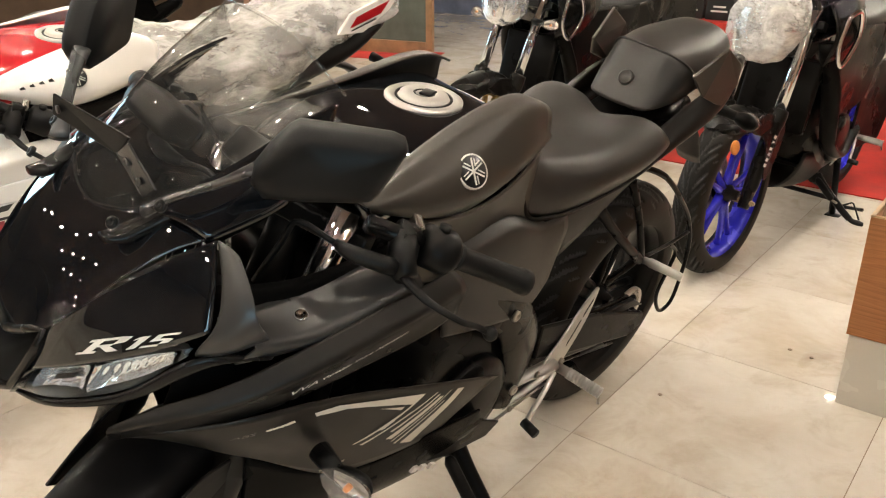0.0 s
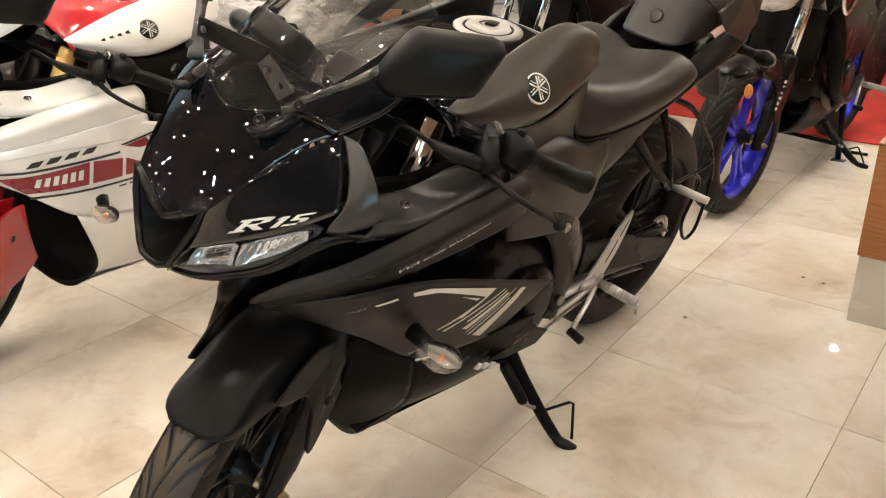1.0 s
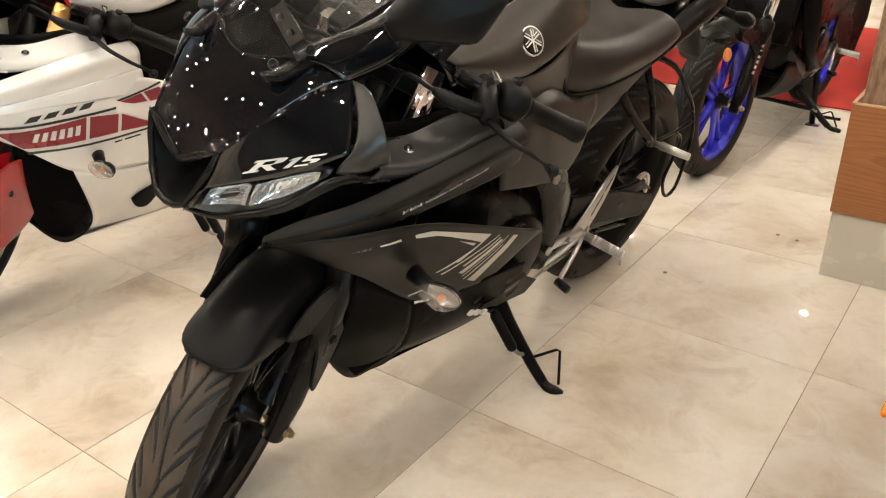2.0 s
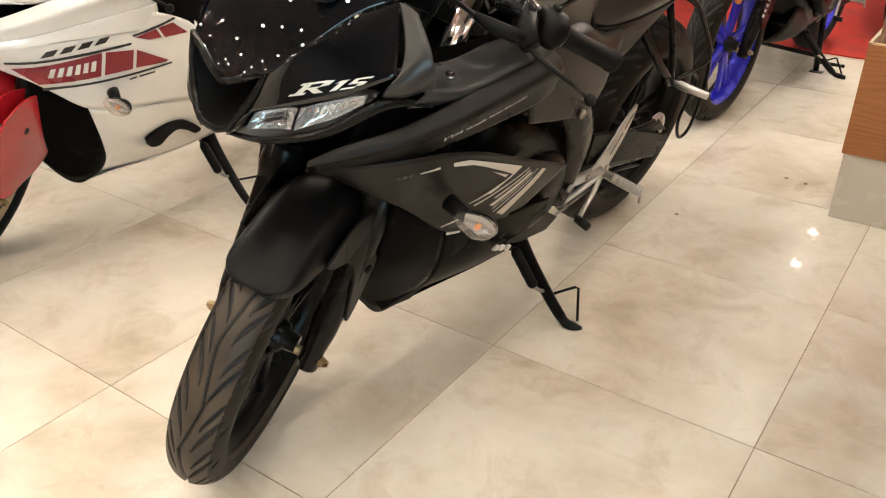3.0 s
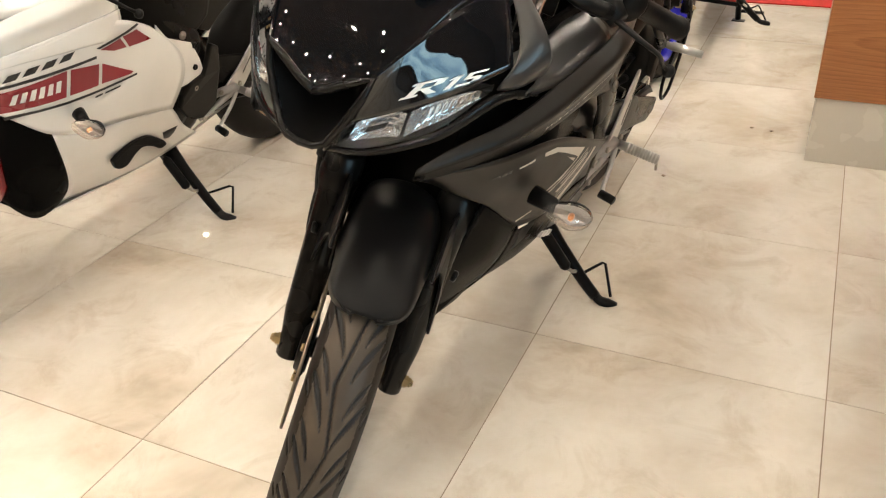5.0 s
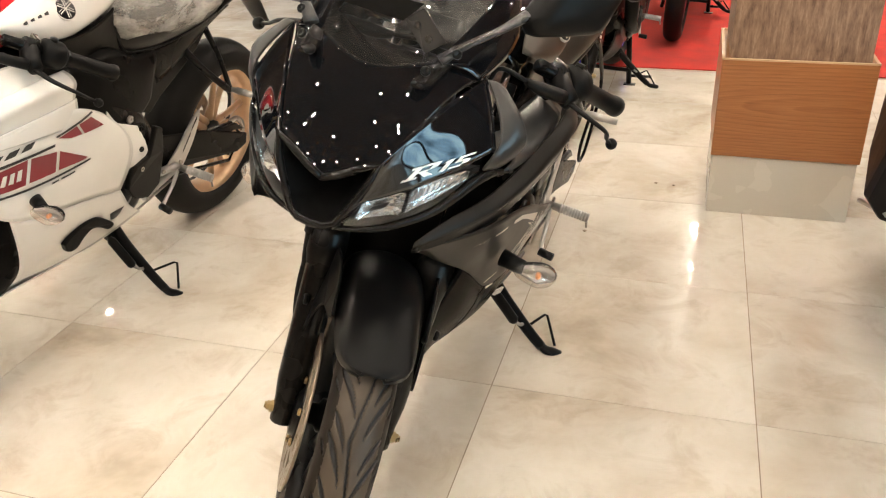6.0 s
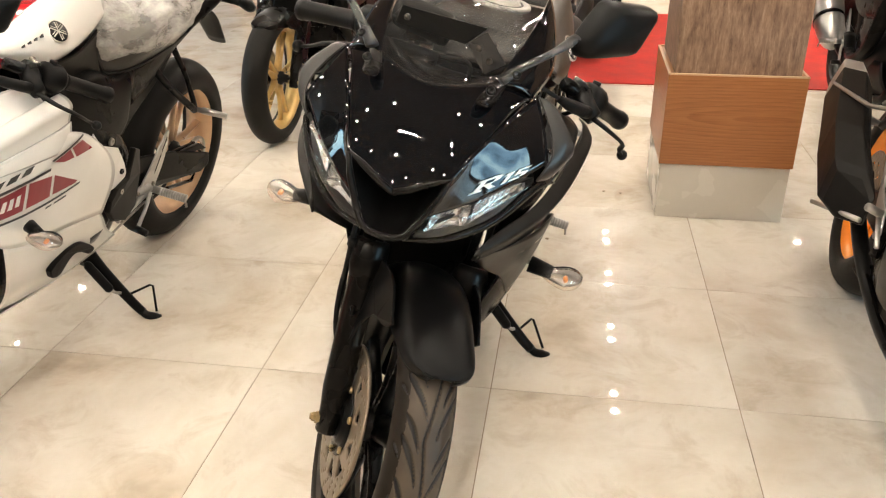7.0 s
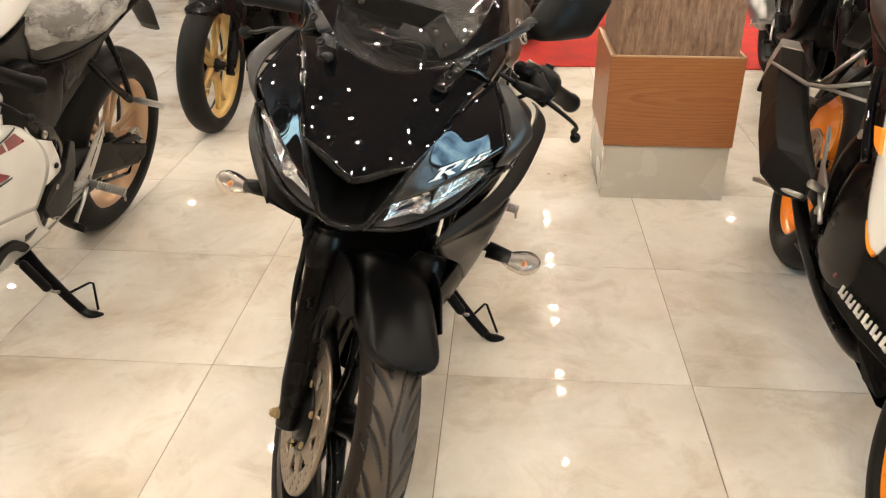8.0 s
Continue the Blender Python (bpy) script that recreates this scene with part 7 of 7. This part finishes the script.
# glazed shop front round the corner behind the camera, with plain daylight beyond it
for nm, sx, sy, sz, x, y, z in (("wall_south", X1 - X0 + 0.4, 0.2, CEIL, (X0 + X1) / 2, Y0 - 0.1, CEIL / 2), ("wall_east", 0.2, 9.0, CEIL, X1 + 0.1, 3.3, CEIL / 2), ("wall_east_corner", 0.2, 0.3, CEIL, X1 + 0.1, -4.65, CEIL / 2), ("wall_east_sill", 0.2, 3.3, 0.05, X1 + 0.1, -2.85, 0.025), ("wall_east_lintel", 0.2, 3.3, CEIL - 1.5, X1 + 0.1, -2.85, (CEIL + 1.5) / 2), ("wall_west", 0.2, 6.3, CEIL, X0 - 0.1, 4.65, CEIL / 2), ("wall_west_corner", 0.2, 4.2, CEIL, X0 - 0.1, -2.7, CEIL / 2), ("wall_west_sill", 0.2, 2.1, 0.05, X0 - 0.1, 0.45, 0.025), ("wall_west_lintel", 0.2, 2.1, 0.2, X0 - 0.1, 0.45, CEIL - 0.1)):
    tagged(part(nm, box(sx, sy, sz, pose(x, y, z)), DARKWALL, None, "", False), "dark brown panelled shop-front wall", "wall", "", "structure")
for nm, m, count, pitch, GH in (("window_1", pose(X1 + 0.06, -4.5, 0.05, 0, 0, 90), 2, 1.65, 1.45), ("window_2", pose(X0 - 0.06, -0.6, 0.05, 0, 0, 90), 1, 2.1, 2.3)):
    shop = thing(nm, "tall glazed shop front with dark mullions", "window", m, "", "structure")
    for k in range(count + 1):
        part("mullion", box(0.06, 0.08, GH, pose(k * pitch, 0, GH / 2), None, 0.004), DARK, shop, "", False)
        if k < count:
            part("pane", box(pitch - 0.07, 0.008, GH - 0.02, pose((k + 0.5) * pitch, 0, GH / 2)), GLASSM, shop, "", False, shadow=False)
for sx, sy, x, y in ((0.02, 9.0, X1 + 2.5, -2.8), (0.02, 6.0, X0 - 2.5, 0.45)):
    tagged(part("backdrop", box(sx, sy, 4.5, pose(x, y, 1.9)), DAY, None, "", False), "plain daylight beyond the shop front", "backdrop", "", "structure")
ceiling = part("ceiling", box(X1 - X0 + 0.4, Y1 - Y0 + 0.4, 0.15, pose((X0 + X1) / 2, (Y0 + Y1) / 2, CEIL + 0.075)), CEILM, None, "", False)
tagged(ceiling, "dark brown ceiling with rows of recessed downlights", "ceiling", "", "structure")
lamp0 = None
for x, y in LAMPS:
    if lamp0 is None:
        lamp0 = thing("downlight", "small round recessed ceiling downlight, lit", "lamp", None, "ceiling downlights")
        part("ring", lathe([(0, 0.042), (-0.005, 0.042), (-0.008, 0.038), (-0.003, 0.028), (0, 0.028)], 32, toward((0, 0, 0), (0, 0, 1), (0, 1, 0)), None, True), RINGM, lamp0)
        part("lens", lathe([(-0.003, 0.026), (-0.0035, 0.0003)], 16, toward((0, 0, 0), (0, 0, 1), (0, 1, 0))), BULB, lamp0)
        lamp0.matrix_world = pose(x, y, CEIL)
    else:
        copy_thing(lamp0, pose(x, y, CEIL))
spot0 = None
for x, y in SPOTS:
    if spot0 is None:
        spot0 = thing("downlight", "tiny round recessed ceiling spotlight, lit", "lamp", None, "ceiling spotlights")
        part("ring", lathe([(0, 0.034), (-0.005, 0.034), (-0.008, 0.030), (-0.003, 0.022), (0, 0.022)], 32, toward((0, 0, 0), (0, 0, 1), (0, 1, 0)), None, True), RINGM, spot0)
        part("lens", lathe([(-0.003, 0.020), (-0.0035, 0.0003)], 16, toward((0, 0, 0), (0, 0, 1), (0, 1, 0))), BULB, spot0)
        spot0.matrix_world = pose(x, y, CEIL)
    else:
        copy_thing(spot0, pose(x, y, CEIL))

# framed glass board, blue wall panel, shelf with boxes at the back
board = thing("display_board", "grey-green glass board in a pale wooden frame", "board", pose(-3.9, 4.95, 0, 0, 0, 195))
part("pane", box(1.9, 0.012, 2.0, pose(1.0, 0, 1.1)), surface("grey_green_glass", (0.1, 0.115, 0.095), 0.12, 0, 0.5, 100, 0, 0.2), board, "", False)
for x, z, sx, sz in ((0.03, 1.1, 0.06, 2.2), (1.97, 1.1, 0.06, 2.2), (1.0, 0.06, 1.88, 0.12), (1.0, 2.16, 1.88, 0.08)):
    part("frame", box(sx, 0.06, sz, pose(x, 0, z), None, 0.004), TRIMM, board, "", False)
blue_wall = part("wall_panel", box(3.2, 0.04, 2.3, pose(-5.4, Y1 - 0.03, 1.15)), surface("grey_blue_paint", (0.2, 0.24, 0.36), 0.6, 0, 0, 100, 0.1), None, "", False)
tagged(blue_wall, "grey-blue painted wall panel", "wall", "", "structure")
table = thing("display_table", "low table under a bright red cloth", "table", pose(-2.6, 7.1, 0))
part("cloth", box(1.7, 0.7, 0.27, pose(0, 0, 0.135), None, 0.01), CARPETM, table, "red table cloth", False)
cart = None
for k in range(5):
    m = pose(-3.22 + k * 0.3, 7.05, 0.272, 0, 0, (k * 37) % 7 - 3)
    if cart is None:
        cart = thing("carton", "small black printed cardboard carton on the red cloth", "box", m, "cartons on the table")
        part("box", box(0.26, 0.3, 0.2, pose(0, 0, 0.1), None, 0.004), INK, cart, "", False)
        for z, w in ((0.12, 0.12), (0.08, 0.16)):
            part("print_bar", box(w, 0.002, 0.016, pose(0, -0.151, z)), LABEL, cart, "", False)
    else:
        copy_thing(cart, m)

# specks of dirt on the tiles
speck = None
for x, y, r in SPECKS:
    if speck is None:
        speck = tagged(part("speck", body([(-0.006, 0, 0, 0.002, 0.001), (0, 0, 0, 0.007, 0.0025), (0.006, 0, 0, 0.003, 0.001)], 10, 6, 2.2), GROUT, None), "small dark speck of dirt on a tile", "dirt", "specks on the floor")
        speck.matrix_world = pose(x, y, 0.0018, 0, 0, r)
    else:
        copy_thing(speck, pose(x, y, 0.0018, 0, 0, r))

# ---- floor ----
floor = part("floor", box(X1 - X0 + 0.4, Y1 - Y0 + 0.4, 0.1, pose((X0 + X1) / 2, (Y0 + Y1) / 2, -0.0515)), GROUT, None, "", False)
tagged(floor, "polished beige marble tile floor with thin brown joints", "floor", "", "structure")
TILE, GAP = 0.6, 0.0024
bm = box(TILE - GAP, TILE - GAP, 0.008, pose(0, 0, -0.004))
tile = part("tile", bm, MARBLE, floor, "", False)
tile.location = (-0.3, -0.3, 0)
NX, NY = range(-7, 4), range(-3, 9)
far = bmesh.new()
for i in range(int(X0 / TILE) - 1, int(X1 / TILE) + 1):
    for j in range(int(Y0 / TILE) - 1, int(Y1 / TILE) + 1):
        c = ((i + 0.5) * TILE, (j + 0.5) * TILE)
        if i in NX and j in NY:
            if (i, j) != (-1, -1):
                o = new("tile", tile.data)
                o.parent, o.location = floor, (*c, 0)
        else:
            box(TILE - GAP, TILE - GAP, 0.008, pose(*c, -0.004), far)
rest = part("far_tiles", far, MARBLE, floor, "", False)
rest["kind"] = "stuff"
